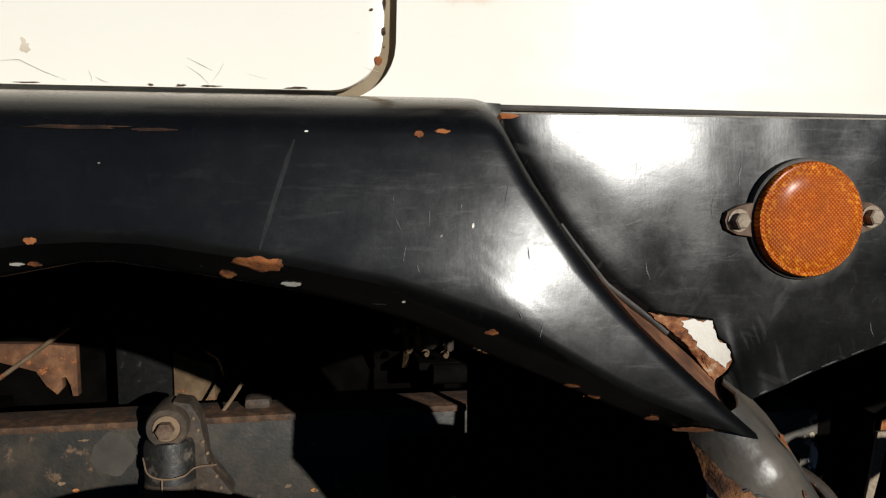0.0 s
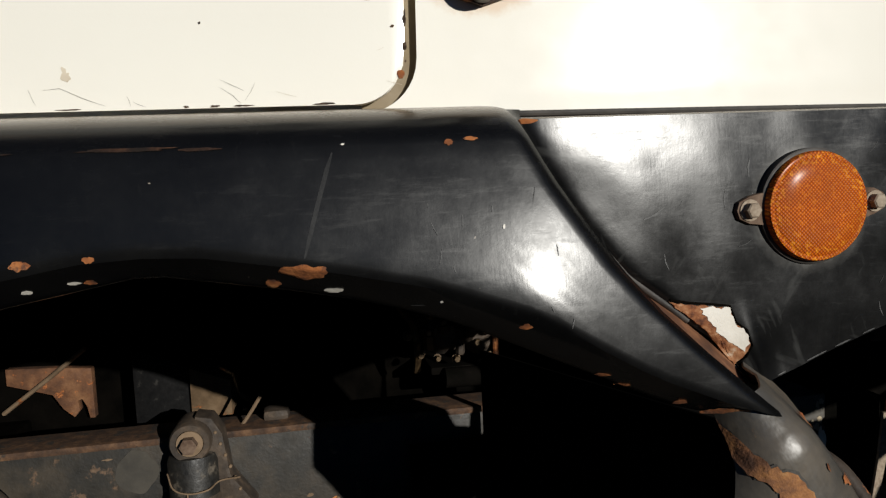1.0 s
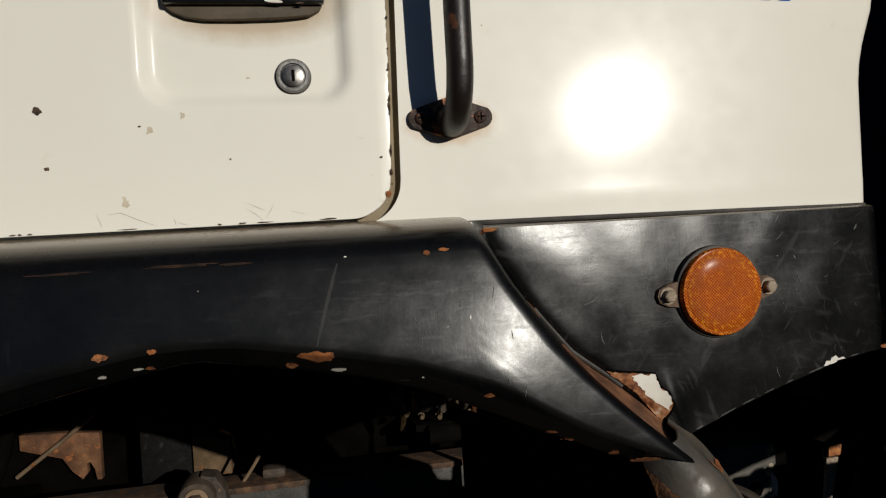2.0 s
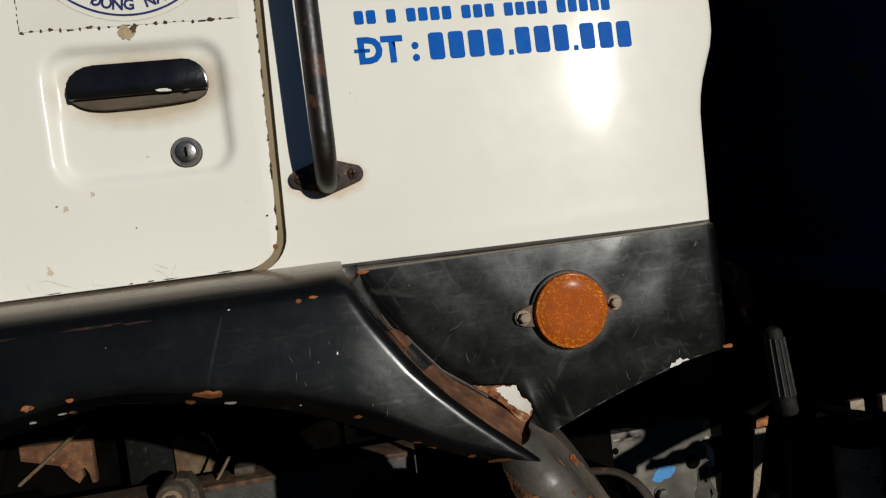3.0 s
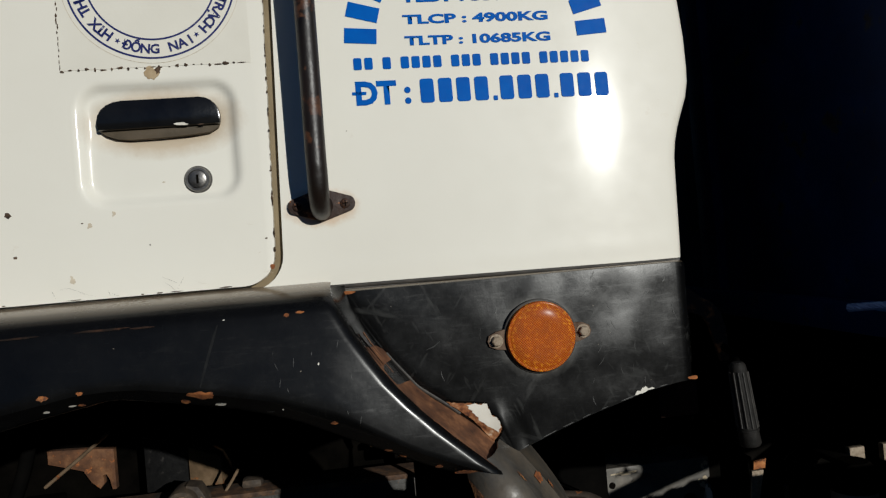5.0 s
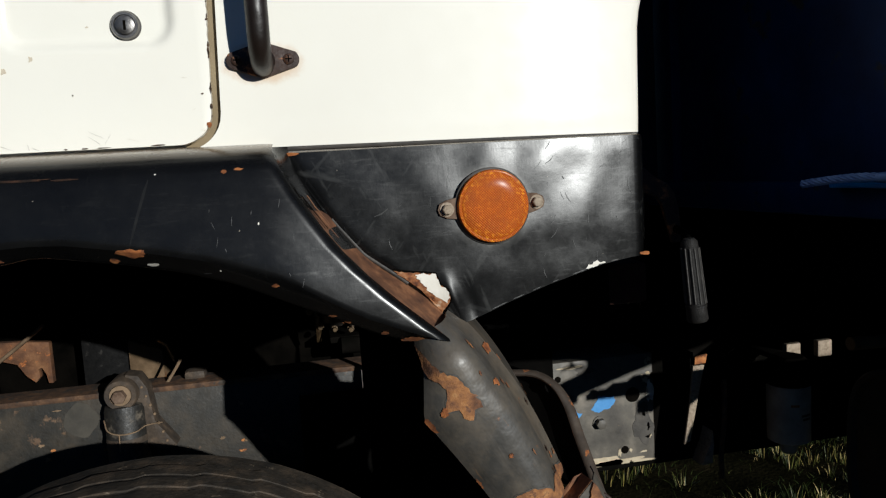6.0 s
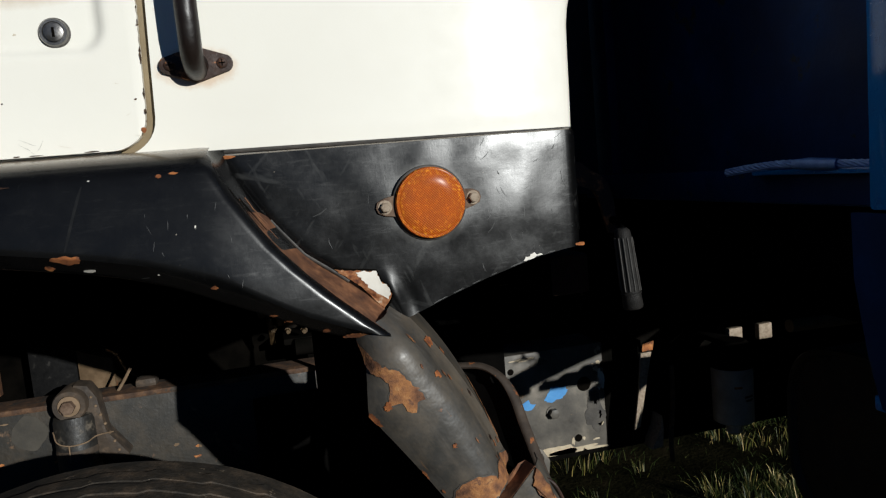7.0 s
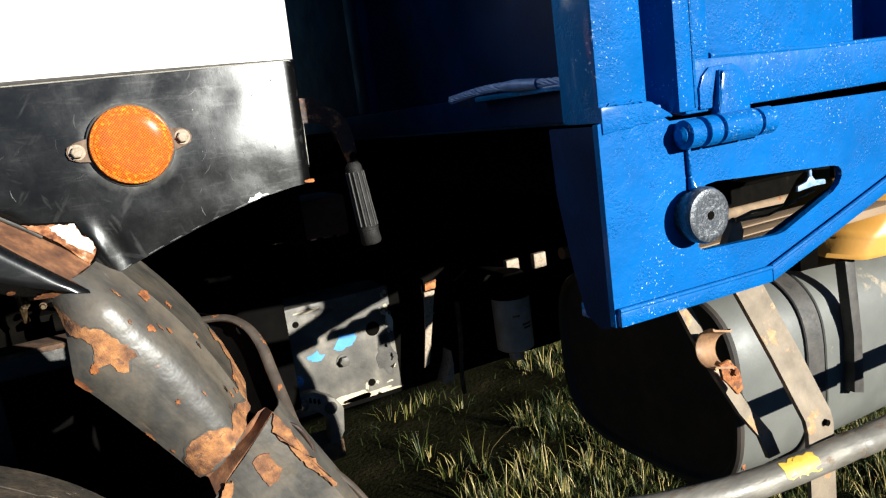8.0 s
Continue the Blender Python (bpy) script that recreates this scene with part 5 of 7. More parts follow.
part("rust_chip", skin(ragged(0.246, 1.1595, 0.012, 0.005, 73, 14), lambda x, z: panel_y(0.24, z) + 0.001), rust, corner_panel)
# scuffs
rnd = random.Random(44)
for k in range(34):
    x, z = rnd.uniform(-0.11, 0.23), rnd.uniform(1.14, 1.295)
    if z < panel_low(x) + 0.012 or math.hypot(x - 0.055, z - 1.231) < 0.056:
        continue
    s, a = rnd.uniform(0.004, 0.022), rnd.choice((rnd.uniform(-1.9, -1.2), rnd.uniform(0.2, 0.9)))
    part("scuff", bar_on([(x, z), (x + s * 0.5 * math.cos(a), z + s * 0.5 * math.sin(a)), (x + s * math.cos(a + 0.15), z + s * math.sin(a + 0.15))], rnd.uniform(0.0004, 0.0022), panel_y, 0.0003), rnd.choice((faint_scuff, faint_scuff, pale_scuff)), corner_panel)

# ---- amber reflector ----
rx, rz = 0.0545, 1.2305
ry = panel_y(rx, rz)
reflector = thing("side_reflector", (rx, ry, rz - 0.04), "round amber side reflector with rusty mounting ears", "reflector")
R = 0.0425
lens = part("lens", lathe([(ry - 0.004, R), (ry - 0.0095, R), (ry - 0.0115, R - 0.0010), (ry - 0.0120, R - 0.0030), (ry - 0.0118, R - 0.0042), (ry - 0.0128, R - 0.0060), (ry - 0.0136, 0.020), (ry - 0.0140, 0.0)], (rx, 0, rz), "y", 64), amber_lens, reflector)
part("base_plate", lathe([(ry + 0.002, R + 0.0026), (ry - 0.0045, R + 0.0026), (ry - 0.0055, R + 0.0010), (ry - 0.0055, R - 0.002)], (rx, 0, rz), "y", 64), seal_rubber, reflector, "black backing ring")
for px, pz in ((0.0, 1.2300), (0.1080, 1.2320)):
    d = 1 if px > rx else -1
    ear = [(rx + d * 0.040, rz - 0.013), (px, pz - 0.0105), (px + d * 0.0085, pz - 0.0065), (px + d * 0.0105, pz), (px + d * 0.0085, pz + 0.0065), (px, pz + 0.0105), (rx + d * 0.040, rz + 0.013)]
    part("mounting_ear", prism(ear, ry - 0.0050, ry + 0.003, 0.0010), ear_brown, reflector)
    part("bolt", hexhead(px, pz, ry - 0.0045, ry - 0.0125, 0.0062), bolt_tan, reflector, "dusty tan hexagon bolt")

# Blacker than any rubber: the shade under the truck is in this colour.
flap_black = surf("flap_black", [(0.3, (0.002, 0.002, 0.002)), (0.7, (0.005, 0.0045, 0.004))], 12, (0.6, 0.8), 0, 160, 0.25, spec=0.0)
rim_brown = surf("rim_brown", [(0.3, (0.028, 0.019, 0.013)), (0.7, (0.065, 0.047, 0.033))], 34, (0.6, 0.85), 0, 200, 0.3, wear=(RUST_SMOOTH, 50, 0.60))
# ---- rear mudguard of the front wheel ----
mudguard = thing("mudguard", (0.06, 0.0, 0.70), "dented black steel mudguard with flaking rust", "mudguard")


def lerp2(a, b, f):
    return (a[0] + (b[0] - a[0]) * f, a[1] + (b[1] - a[1]) * f)


GUARD_W = 26


def guard_section(f):
    """Cross-section from the inner front edge over the ridge to the inboard edge."""
    e = (interp(f, [(0, -0.0560), (0.12, -0.0480), (0.34, -0.0530), (1, 0.0490)]), interp(f, [(0, 1.098), (0.12, 1.062), (0.34, 1.000), (1, 0.858)]))
    r = lerp2((-0.022, 1.108), (0.100, 0.896), f)
    t = lerp2((0.020, 1.118), (0.142, 0.908), f)
    bow = 0.010 * math.sin(math.pi * f)
    e, r, t = (e[0] + bow * 0.3, e[1] + bow * 0.3), (r[0] + bow, r[1] + bow * 0.6), (t[0] + bow, t[1] + bow * 0.6)
    out = []
    tuck = 0.022 * max(0.0, 1 - f / 0.16)
    for g, y, lift in ((0, -0.0590, 0), (0.12, -0.0675, 0), (0.28, -0.0745, 0), (0.46, -0.0785, 0.001), (0.65, -0.0790, 0.0015), (0.84, -0.0765, 0.002)):
        p = lerp2(e, r, g)
        out.append((p[0] + lift, y + tuck, p[1] + lift))
    for g, y, lift in ((0, -0.0690, 0.002), (0.12, -0.0560, 0.0035), (0.29, -0.032, 0.0005), (0.40, -0.014, 0.0075), (0.50, 0.002, 0.0010), (0.80, 0.070, 0.001), (1.0, 0.125, 0.0), (1.0, 0.132, -0.008), (0.97, 0.134, -0.02)):
        p = lerp2(r, t, g)
        out.append((p[0] + lift * 0.8, y + tuck, p[1] + lift * 0.6))
    return out


def rag(i, f):
    return 0.007 * noise.noise((i * 1.9, f * 7.0, 3.3))


sheet = []
for k in range(GUARD_W + 1):
    f = k / GUARD_W
    sec = guard_section(f)
    if k == GUARD_W:
        sec = [(x + rag(i, 1) * 0.8, y, z + rag(i, 2)) for i, (x, y, z) in enumerate(sec)]
    sheet.append(sec)
guard_sheet = part("upper_sheet", thick(grid(sheet), 0.0016), guard_paint, mudguard)


def guard_point(f, s, rise=0.0012):
    """A point on the sheet: f down its length, s across it (0 front edge, 1 inboard edge)."""
    f = min(max(f, 0.0), 1.0)
    sec = guard_section(f)[:13]
    q = min(max(s, 0.0), 0.9999) * (len(sec) - 1)
    i = int(q)
    a, b = Vector(sec[i]), Vector(sec[i + 1])
    nxt = Vector(guard_section(min(1.0, f + 0.02))[i]) - Vector(guard_section(max(0.0, f - 0.02))[i])
    n = (b - a).cross(nxt).normalized()
    if n.y > 0.2 or (n.x < 0 and abs(n.y) < 0.5):
        n = -n
    return a.lerp(b, q - i) + n * rise


def guard_flake(outline, material, seed=1, rise=0.0012, name="rust_patch"):
    """A flake of bare rust with a torn outline, laid on the sheet; outline in (f, s)."""
    rnd = random.Random(seed)
    pts = []
    for (fa, sa), (fb, sb) in zip(outline, outline[1:] + outline[:1]):
        steps = max(2, int(math.hypot(fb - fa, (sb - sa) * 0.7) / 0.018))
        for k in range(steps):
            g = k / steps
            j = 0.006 if k else 0.002
            pts.append((fa + (fb - fa) * g + rnd.uniform(-j, j), sa + (sb - sa) * g + rnd.uniform(-j, j) * 1.6))
    cf, cs = sum(p[0] for p in pts) / len(pts), sum(p[1] for p in pts) / len(pts)
    bm = bmesh.new()
    bm.faces.new([bm.verts.new((f, s, 0)) for f, s in pts])
    bmesh.ops.triangulate(bm, faces=bm.faces[:])
    bmesh.ops.subdivide_edges(bm, edges=[e for e in bm.edges if not e.is_boundary], cuts=2, use_grid_fill=False)
    bmesh.ops.triangulate(bm, faces=bm.faces[:])
    for v in bm.verts:
        v.co = guard_point(v.co.x, v.co.y, rise)
    return part(name, bm, material, guard_sheet)


def guard_patch(f0, s0, w, h, seed, material, jag=0.3, tilt=0.0):
    return guard_flake([(min(max(f, 0.0), 1.0), min(max(q, 0.0), 1.0)) for f, q in ragged(f0, s0, w, h, seed, 6, jag, tilt)], material, seed)


FLAKES = (
    ([(0.045, 0.0), (0.085, 0.08), (0.15, 0.17), (0.22, 0.29), (0.29, 0.33), (0.37, 0.35), (0.40, 0.34), (0.39, 0.295), (0.43, 0.26), (0.40, 0.225), (0.355, 0.235), (0.34, 0.18), (0.30, 0.18), (0.26, 0.20), (0.21, 0.17), (0.17, 0.07), (0.13, 0.0)], guard_rust, 1),
    ([(0.985, 0.0), (0.88, 0.05), (0.83, 0.20), (0.85, 0.32), (0.90, 0.41), (0.935, 0.43), (0.89, 0.51), (0.91, 0.66), (0.995, 0.84), (0.995, 0.54), (0.99, 0.30)], guard_rust, 2),
    ([(0.66, 0.965), (0.72, 0.935), (0.76, 0.960), (0.81, 0.925), (0.85, 0.935), (0.89, 0.86), (0.94, 0.82), (0.995, 0.76), (0.995, 0.99), (0.84, 0.99), (0.72, 0.99)], guard_rust, 15),
)
for outline, mat, seed in FLAKES:
    cf, cs = sum(p[0] for p in outline) / len(outline), sum(p[1] for p in outline) / len(outline)
    wide = [(min(0.998, f + 0.007 * (1 if f > cf else -1)), min(0.998, max(0.0, q + 0.010 * (1 if q > cs else -1)))) for f, q in outline]
    # A wider dark flake beneath draws the shadow edge of the lifted paint.
    guard_flake(wide, greasy_dust, seed, 0.0007, "flake_shadow")
    guard_flake(outline, mat, seed)
rnd = random.Random(33)
for k in range(10):
    guard_patch(rnd.uniform(0.12, 0.92), rnd.uniform(0.38, 0.92), rnd.uniform(0.012, 0.045), rnd.uniform(0.006, 0.013), 200 + k, rnd.choice((rust, flange_rust, bracket_rust)), 0.6)
for f0, s0, w, h, seed, mat in ((0.335, 0.16, 0.035, 0.055, 3, rust), (0.37, 0.02, 0.075, 0.06, 4, rust), (0.35, 0.50, 0.035, 0.035, 5, rust), (0.66, 0.31, 0.018, 0.022, 6, rust), (0.975, 0.94, 0.05, 0.10, 7, guard_rust),
                                (0.71, 0.02, 0.05, 0.022, 8, rust), (0.24, 0.72, 0.05, 0.05, 9, rust), (0.42, 0.62, 0.030, 0.030, 10, rust), (0.88, 0.87, 0.03, 0.020, 11, rust), (0.82, 0.05, 0.02, 0.02, 12, rust), (0.15, 0.55, 0.05, 0.02, 13, guard_rust), (0.56, 0.84, 0.035, 0.016, 14, guard_rust)):
    guard_patch(f0, s0, w, h, seed, mat)

# rusty folded joint, then the lower section of the mudguard
up_line = [(0.047, -0.060, 0.868), (0.078, -0.062, 0.884), (0.106, -0.060, 0.898), (0.125, -0.046, 0.909)]
low_line = [(0.060, -0.068, 0.836), (0.084, -0.070, 0.862), (0.110, -0.071, 0.886), (0.137, -0.070, 0.913)]
mid_line = [tuple((p + q) / 2 + d for p, q, d in zip(a, b, (0.004, 0.014, 0.0))) for a, b in zip(up_line, low_line)]
part("folded_joint", thick(grid([smooth_path(line, 5) for line in (up_line, mid_line, low_line)]), 0.002), flange_rust, mudguard, "brown rusted folded joint")
low_rows = []
for k in range(17):
    f = k / 16
    front = (0.058 + 0.080 * f, -0.068, 0.834 - 0.185 * f)
    mid = (0.097 + 0.095 * f, -0.0735, 0.872 - 0.190 * f)
    ridge = (0.137 + 0.105 * f, -0.0715, 0.912 - 0.215 * f)
    side = (0.150 + 0.110 * f, -0.046, 0.910 - 0.218 * f)
    inner = (0.156 + 0.110 * f, -0.020, 0.908 - 0.218 * f)
    row = []
    for a, b in ((front, mid), (mid, ridge), (ridge, side), (side, inner)):
        for g in (0, 0.33, 0.66):
            row.append(tuple(p + (q - p) * g for p, q in zip(a, b)))
    row.append(inner)
    low_rows.append(row)
lower_sheet = part("lower_sheet", thick(grid(low_rows), 0.0016), guard_paint, mudguard)


def low_y(x, z):
    return -0.0728


for k, outline in enumerate((
    [(0.104, 0.863), (0.112, 0.870), (0.123, 0.867), (0.127, 0.858), (0.135, 0.845), (0.129, 0.832), (0.118, 0.829), (0.110, 0.842)],
    [(0.137, 0.912), (0.143, 0.905), (0.155, 0.880), (0.172, 0.846), (0.196, 0.801), (0.189, 0.802), (0.176, 0.823), (0.160, 0.843), (0.150, 0.864), (0.140, 0.880), (0.132, 0.893)],
    [(0.060, 0.834), (0.072, 0.848), (0.080, 0.850), (0.078, 0.836), (0.070, 0.822)])):
    part("rust_patch", skin(torn(outline, 60 + k, 0.0016, 0.004), low_y, 0.0022), guard_rust, lower_sheet)
part("spring_clip", tube(smooth_path([(0.154, -0.050, 0.888), (0.166, -0.055, 0.878), (0.178, -0.054, 0.850), (0.176, -0.056, 0.838), (0.166, -0.058, 0.848), (0.156, -0.056, 0.872), (0.154, -0.052, 0.886)], 6), 0.0022, 8), bracket_rust, mudguard)
# stay that carries the guard, run back to the chassis rail
stay_path = smooth_path([(0.098, 0.125, 0.992), (0.132, 0.110, 0.990), (0.153, 0.090, 0.977), (0.164, 0.070, 0.953), (0.167, 0.045, 0.922), (0.169, 0.016, 0.893), (0.172, -0.014, 0.862), (0.188, -0.028, 0.820), (0.222, -0.036, 0.775), (0.262, -0.038, 0.700)], 6)
part("stay", tube(stay_path, 0.0075, 12, True, 0.6), rim_brown, mudguard, "brown dusty rim strap of the inner mudguard")
inner = [[(x, y, z), (x - 0.020, y + 0.03, z - 0.012), (x - 0.055, y + 0.05, z - 0.024)] for x, y, z in [tuple(q) for q in stay_path[:34]]]
part("inner_sheet", thick(grid(inner), 0.002), flap_black, mudguard, "black inner splash sheet")
part("stay_arm", tube([(0.150, 0.095, 0.975), (0.170, 0.64, 0.86)], 0.010, 10), flap_black, mudguard)
part("hanger", tube([(-0.02, 0.04, 1.12), (-0.02, 0.10, 1.20), (-0.02, 0.10, 1.25)], 0.008, 8), greasy, mudguard)

# ---- front wheel ----
WX, WZ, WR = -0.400, 0.448, 0.466
wheel = thing("front_wheel", (WX, 0.09, WZ - WR), "dusty worn truck tyre on a steel rim", "wheel")
carcass = [(0.010, 0.275), (-0.012, 0.300), (-0.022, 0.36), (-0.016, 0.42), (0.000, 0.444), (0.012, 0.461), (0.100, 0.464), (0.188, 0.461), (0.200, 0.444), (0.216, 0.42), (0.222, 0.36), (0.212, 0.300), (0.190, 0.275)]
tyre = part("tyre", lathe(carcass, (WX, 0, WZ), "y", 120), tyre_rubber, wheel)


def tread_rib(y0, y1, zig, count=240):
    """One rib round the tyre; its edges jog from side to side."""
    bm = bmesh.new()
    rings = []
    for k in range(count):
        a = 2 * math.pi * k / count
        d = zig * (2 * (k % 6) / 5 - 1)
        crown = 0.006 * (((y0 + y1) / 2 - 0.1) / 0.1) ** 2
        top = WR - crown - 0.0022 * (0.5 + 0.5 * noise.noise((k * 0.31, y0 * 40, 0.5)))
        da, db = d * (y0 > 0.0), d * (y1 < 0.2)
        ring_pts = [(y0 + da, 0.444), (y0 + da, top - (0.002 if y0 > 0 else 0.010)), (y0 + da + (0.002 if y0 > 0 else 0.009), top), ((y0 + y1) / 2, top + 0.0006), (y1 + db - (0.002 if y1 < 0.2 else 0.009), top), (y1 + db, top - (0.002 if y1 < 0.2 else 0.010)), (y1 + db, 0.444)]
        rings.append([bm.verts.new((WX + r * math.cos(a), y, WZ + r * math.sin(a))) for y, r in ring_pts])
    for k in range(count):
        a, b = rings[k], rings[(k + 1) % count]
        for i in range(len(a) - 1):
            bm.faces.new((a[i], a[i + 1], b[i + 1], b[i]))
    return bm


for y0, y1 in ((-0.009, 0.037), (0.044, 0.077), (0.084, 0.116), (0.123, 0.156), (0.163, 0.209)):
    part("tread_rib", tread_rib(y0, y1, 0.0042), tyre_rubber, tyre)
for side, y in enumerate((-0.012, 0.212)):
    bm = box(-0.021, 0.021, y - (0.020 if side == 0 else 0.006), y + (0.006 if side == 0 else 0.020), 0.392, 0.4440, 0.007)
    bmesh.ops.recalc_face_normals(bm, faces=bm.faces)
    me = bpy.data.meshes.new("shoulder_lug")
    bm.to_mesh(me)
    bm.free()
    me.materials.append(lug_dust)
    for k in range(32):
        ob = new("shoulder_lug", me)
        ob.parent = tyre
        ob.matrix_basis = Matrix.Translation((WX, 0, WZ)) @ Matrix.Rotation(2 * math.pi * (k + 0.5 * side) / 32, 4, "Y")
part("rim", lathe([(0.012, 0.278), (-0.004, 0.272), (0.016, 0.255), (0.070, 0.240), (0.072, 0.16), (0.030, 0.12), (0.028, 0.0)], (WX, 0, WZ), "y", 48), rail_grey, wheel, "dusty grey steel rim")
part("hub", lathe([(0.03, 0.075), (-0.03, 0.072), (-0.045, 0.055), (-0.045, 0.0)], (WX, 0, WZ), "y", 28), greasy_dust, wheel)
for k in range(6):
    a = 2 * math.pi * k / 6
    part("wheel_nut", hexhead(WX + 0.105 * math.cos(a), WZ + 0.105 * math.sin(a), 0.036, 0.010, 0.014), steel, wheel)
part("axle_shaft", tube([(WX, 0.05, WZ), (WX, 1.80, WZ)], 0.05, 14), greasy, wheel)
# the other wheel on this axle closes the view below
copy_thing(wheel, Matrix.Translation((WX, 1.62, WZ - WR)))

mount_dark = surf("mount_dark", [(0.3, (0.0025, 0.0025, 0.0027)), (0.60, (0.006, 0.0058, 0.0058)), (0.78, (0.045, 0.042, 0.038))], 70, (0.6, 0.8), 0, 160, 0.3, spec=0.1)
mount_tan = surf("mount_tan", [(0.3, (0.055, 0.036, 0.020)), (0.55, (0.12, 0.080, 0.046)), (0.75, (0.20, 0.14, 0.085))], 24, (0.75, 0.9), 0, 200, 0.35, wear=(RUST_SMOOTH, 30, 0.60), spec=0.1)
# ---- chassis ----
RAIL_Y, RAIL_LOW, RAIL_TOP = 0.630, 0.600, 0.892
chassis = thing("chassis_frame", (0.6, 0.7, RAIL_LOW), "dusty grey steel chassis rail with rust and paint splashes", "chassis")
rail = part("rail", box(0.02, 0.566, RAIL_Y, RAIL_Y + 0.008, RAIL_LOW, 0.852, 0.006), rail_grey, chassis)
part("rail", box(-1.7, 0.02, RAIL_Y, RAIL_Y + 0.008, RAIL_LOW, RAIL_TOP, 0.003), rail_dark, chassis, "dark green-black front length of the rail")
part("rail", box(0.566, 4.2, RAIL_Y + 0.003, RAIL_Y + 0.010, RAIL_LOW, RAIL_TOP, 0.003), rail_black, chassis, "black rear length of the rail")
part("rail_flange", box(-1.7, 0.02, RAIL_Y - 0.004, RAIL_Y + 0.075, RAIL_TOP - 0.008, RAIL_TOP + 0.003, 0.003), rail_brown, rail, "rusty brown top flange")
part("rail_flange", box(0.0215, 0.564, RAIL_Y + 0.0085, RAIL_Y + 0.116, 0.842, 0.850, 0.003), rail_grey, rail, "dusty grey top flange")
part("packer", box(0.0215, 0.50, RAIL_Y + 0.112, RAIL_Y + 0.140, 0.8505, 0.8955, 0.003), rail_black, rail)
# Rear flange coloured black in place of the shadow across it.
part("rail_flange", box(0.570, 4.2, RAIL_Y - 0.004, RAIL_Y + 0.075, RAIL_TOP - 0.008, RAIL_TOP + 0.003, 0.003), greasy, rail, "black top flange, shade put into its colour")
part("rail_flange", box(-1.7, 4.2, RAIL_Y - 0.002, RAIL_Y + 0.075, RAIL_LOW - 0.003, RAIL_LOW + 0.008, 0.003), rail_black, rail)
part("far_rail", box(-1.7, 4.2, 1.24, 1.31, RAIL_LOW, RAIL_TOP, 0.005), greasy, chassis)
for x in (-0.95, 0.0, 1.35, 2.4, 3.6):
    part("cross_member", box(x, x + 0.09, RAIL_Y + 0.06, 1.25, 0.64, 0.86, 0.006), greasy, chassis)


def on_rail(x, z):
    return RAIL_Y


for x, z, r in ((0.5160, 0.762, 0.0165), (0.4940, 0.639, 0.0085), (0.566, 0.80, 0.008), (0.345, 0.815, 0.007)):
    part("bolt_hole", lathe([(RAIL_Y + 0.002, r), (RAIL_Y - 0.0012, r), (RAIL_Y - 0.0014, r * 0.94), (RAIL_Y - 0.0012, 0)], (x, 0, z), "y", 22), dark_hole, rail)
part("bolt", hexhead(0.4365, 0.708, RAIL_Y - 0.001, RAIL_Y - 0.016, 0.0115), rail_grey, rail)
part("bolt", hexhead(0.330, 0.690, RAIL_Y - 0.001, RAIL_Y - 0.012, 0.009), sky_blue, rail)
for k, (x, z, w, h, mat) in enumerate(((0.490, 0.612, 0.15, 0.016, cream_splash), (0.446, 0.615, 0.085, 0.026, cream_splash), (0.556, 0.770, 0.016, 0.06, primer), (0.535, 0.69, 0.05, 0.09, greasy_dust), (0.375, 0.838, 0.055, 0.007, cream_splash), (0.41, 0.828, 0.05, 0.018, greasy_dust))):
    part("paint_splash", skin(ragged(x, z, w, h, 900 + k, 24, 0.34), on_rail, 0.0008), mat, rail)
rnd = random.Random(91)
for k in range(16):
    along_edge = k < 11
    x = 0.557 - abs(rnd.gauss(0, 0.012)) if along_edge else rnd.uniform(0.36, 0.54)
    z = rnd.uniform(0.62, 0.84) if along_edge else 0.604 + abs(rnd.gauss(0, 0.022))
    part("paint_splash", skin(ragged(x, z, rnd.uniform(0.004, 0.014), rnd.uniform(0.004, 0.016), 930 + k, 12, 0.5), on_rail, 0.0008), cream_splash, rail)
for outline in ([(0.417, 0.738), (0.428, 0.752), (0.434, 0.768), (0.450, 0.766), (0.474, 0.764), (0.474, 0.748), (0.462, 0.736), (0.448, 0.738), (0.436, 0.730)], [(0.356, 0.737), (0.368, 0.738), (0.380, 0.746), (0.384, 0.738), (0.398, 0.733), (0.392, 0.724), (0.372, 0.723), (0.358, 0.729)]):
    part("paint_splash", skin(torn(outline, 5, 0.0022, 0.005), on_rail, 0.0008), sky_blue, rail)
# spring hanger casting below the rail
hanger = part("spring_hanger", prism([(0.300, 0.655), (0.318, 0.670), (0.352, 0.668), (0.395, 0.640), (0.412, 0.612), (0.405, 0.560), (0.385, 0.530), (0.370, 0.540), (0.372, 0.600), (0.350, 0.625), (0.310, 0.630)], RAIL_Y - 0.030, RAIL_Y + 0.002, 0.005), rail_grey, chassis, "cast steel spring hanger with two round rivets")
for k in range(3):
    part("cast_mark", box(0.338 + 0.009 * k, 0.3435 + 0.009 * k, RAIL_Y - 0.0312, RAIL_Y - 0.029, 0.646 - 0.004 * k, 0.657 - 0.004 * k, 0.0004), greasy, hanger)
for x, z in ((0.3210, 0.646), (0.3820, 0.622)):
    part("rivet", lathe([(RAIL_Y - 0.028, 0.0145), (RAIL_Y - 0.036, 0.0135), (RAIL_Y - 0.041, 0.0085), (RAIL_Y - 0.0425, 0.0)], (x, 0, z), "y", 22), greasy_dust, hanger)
part("leaf_spring", box(-1.25, 0.40, RAIL_Y - 0.03, RAIL_Y + 0.05, 0.50, 0.545, 0.006), rail_brown, chassis)
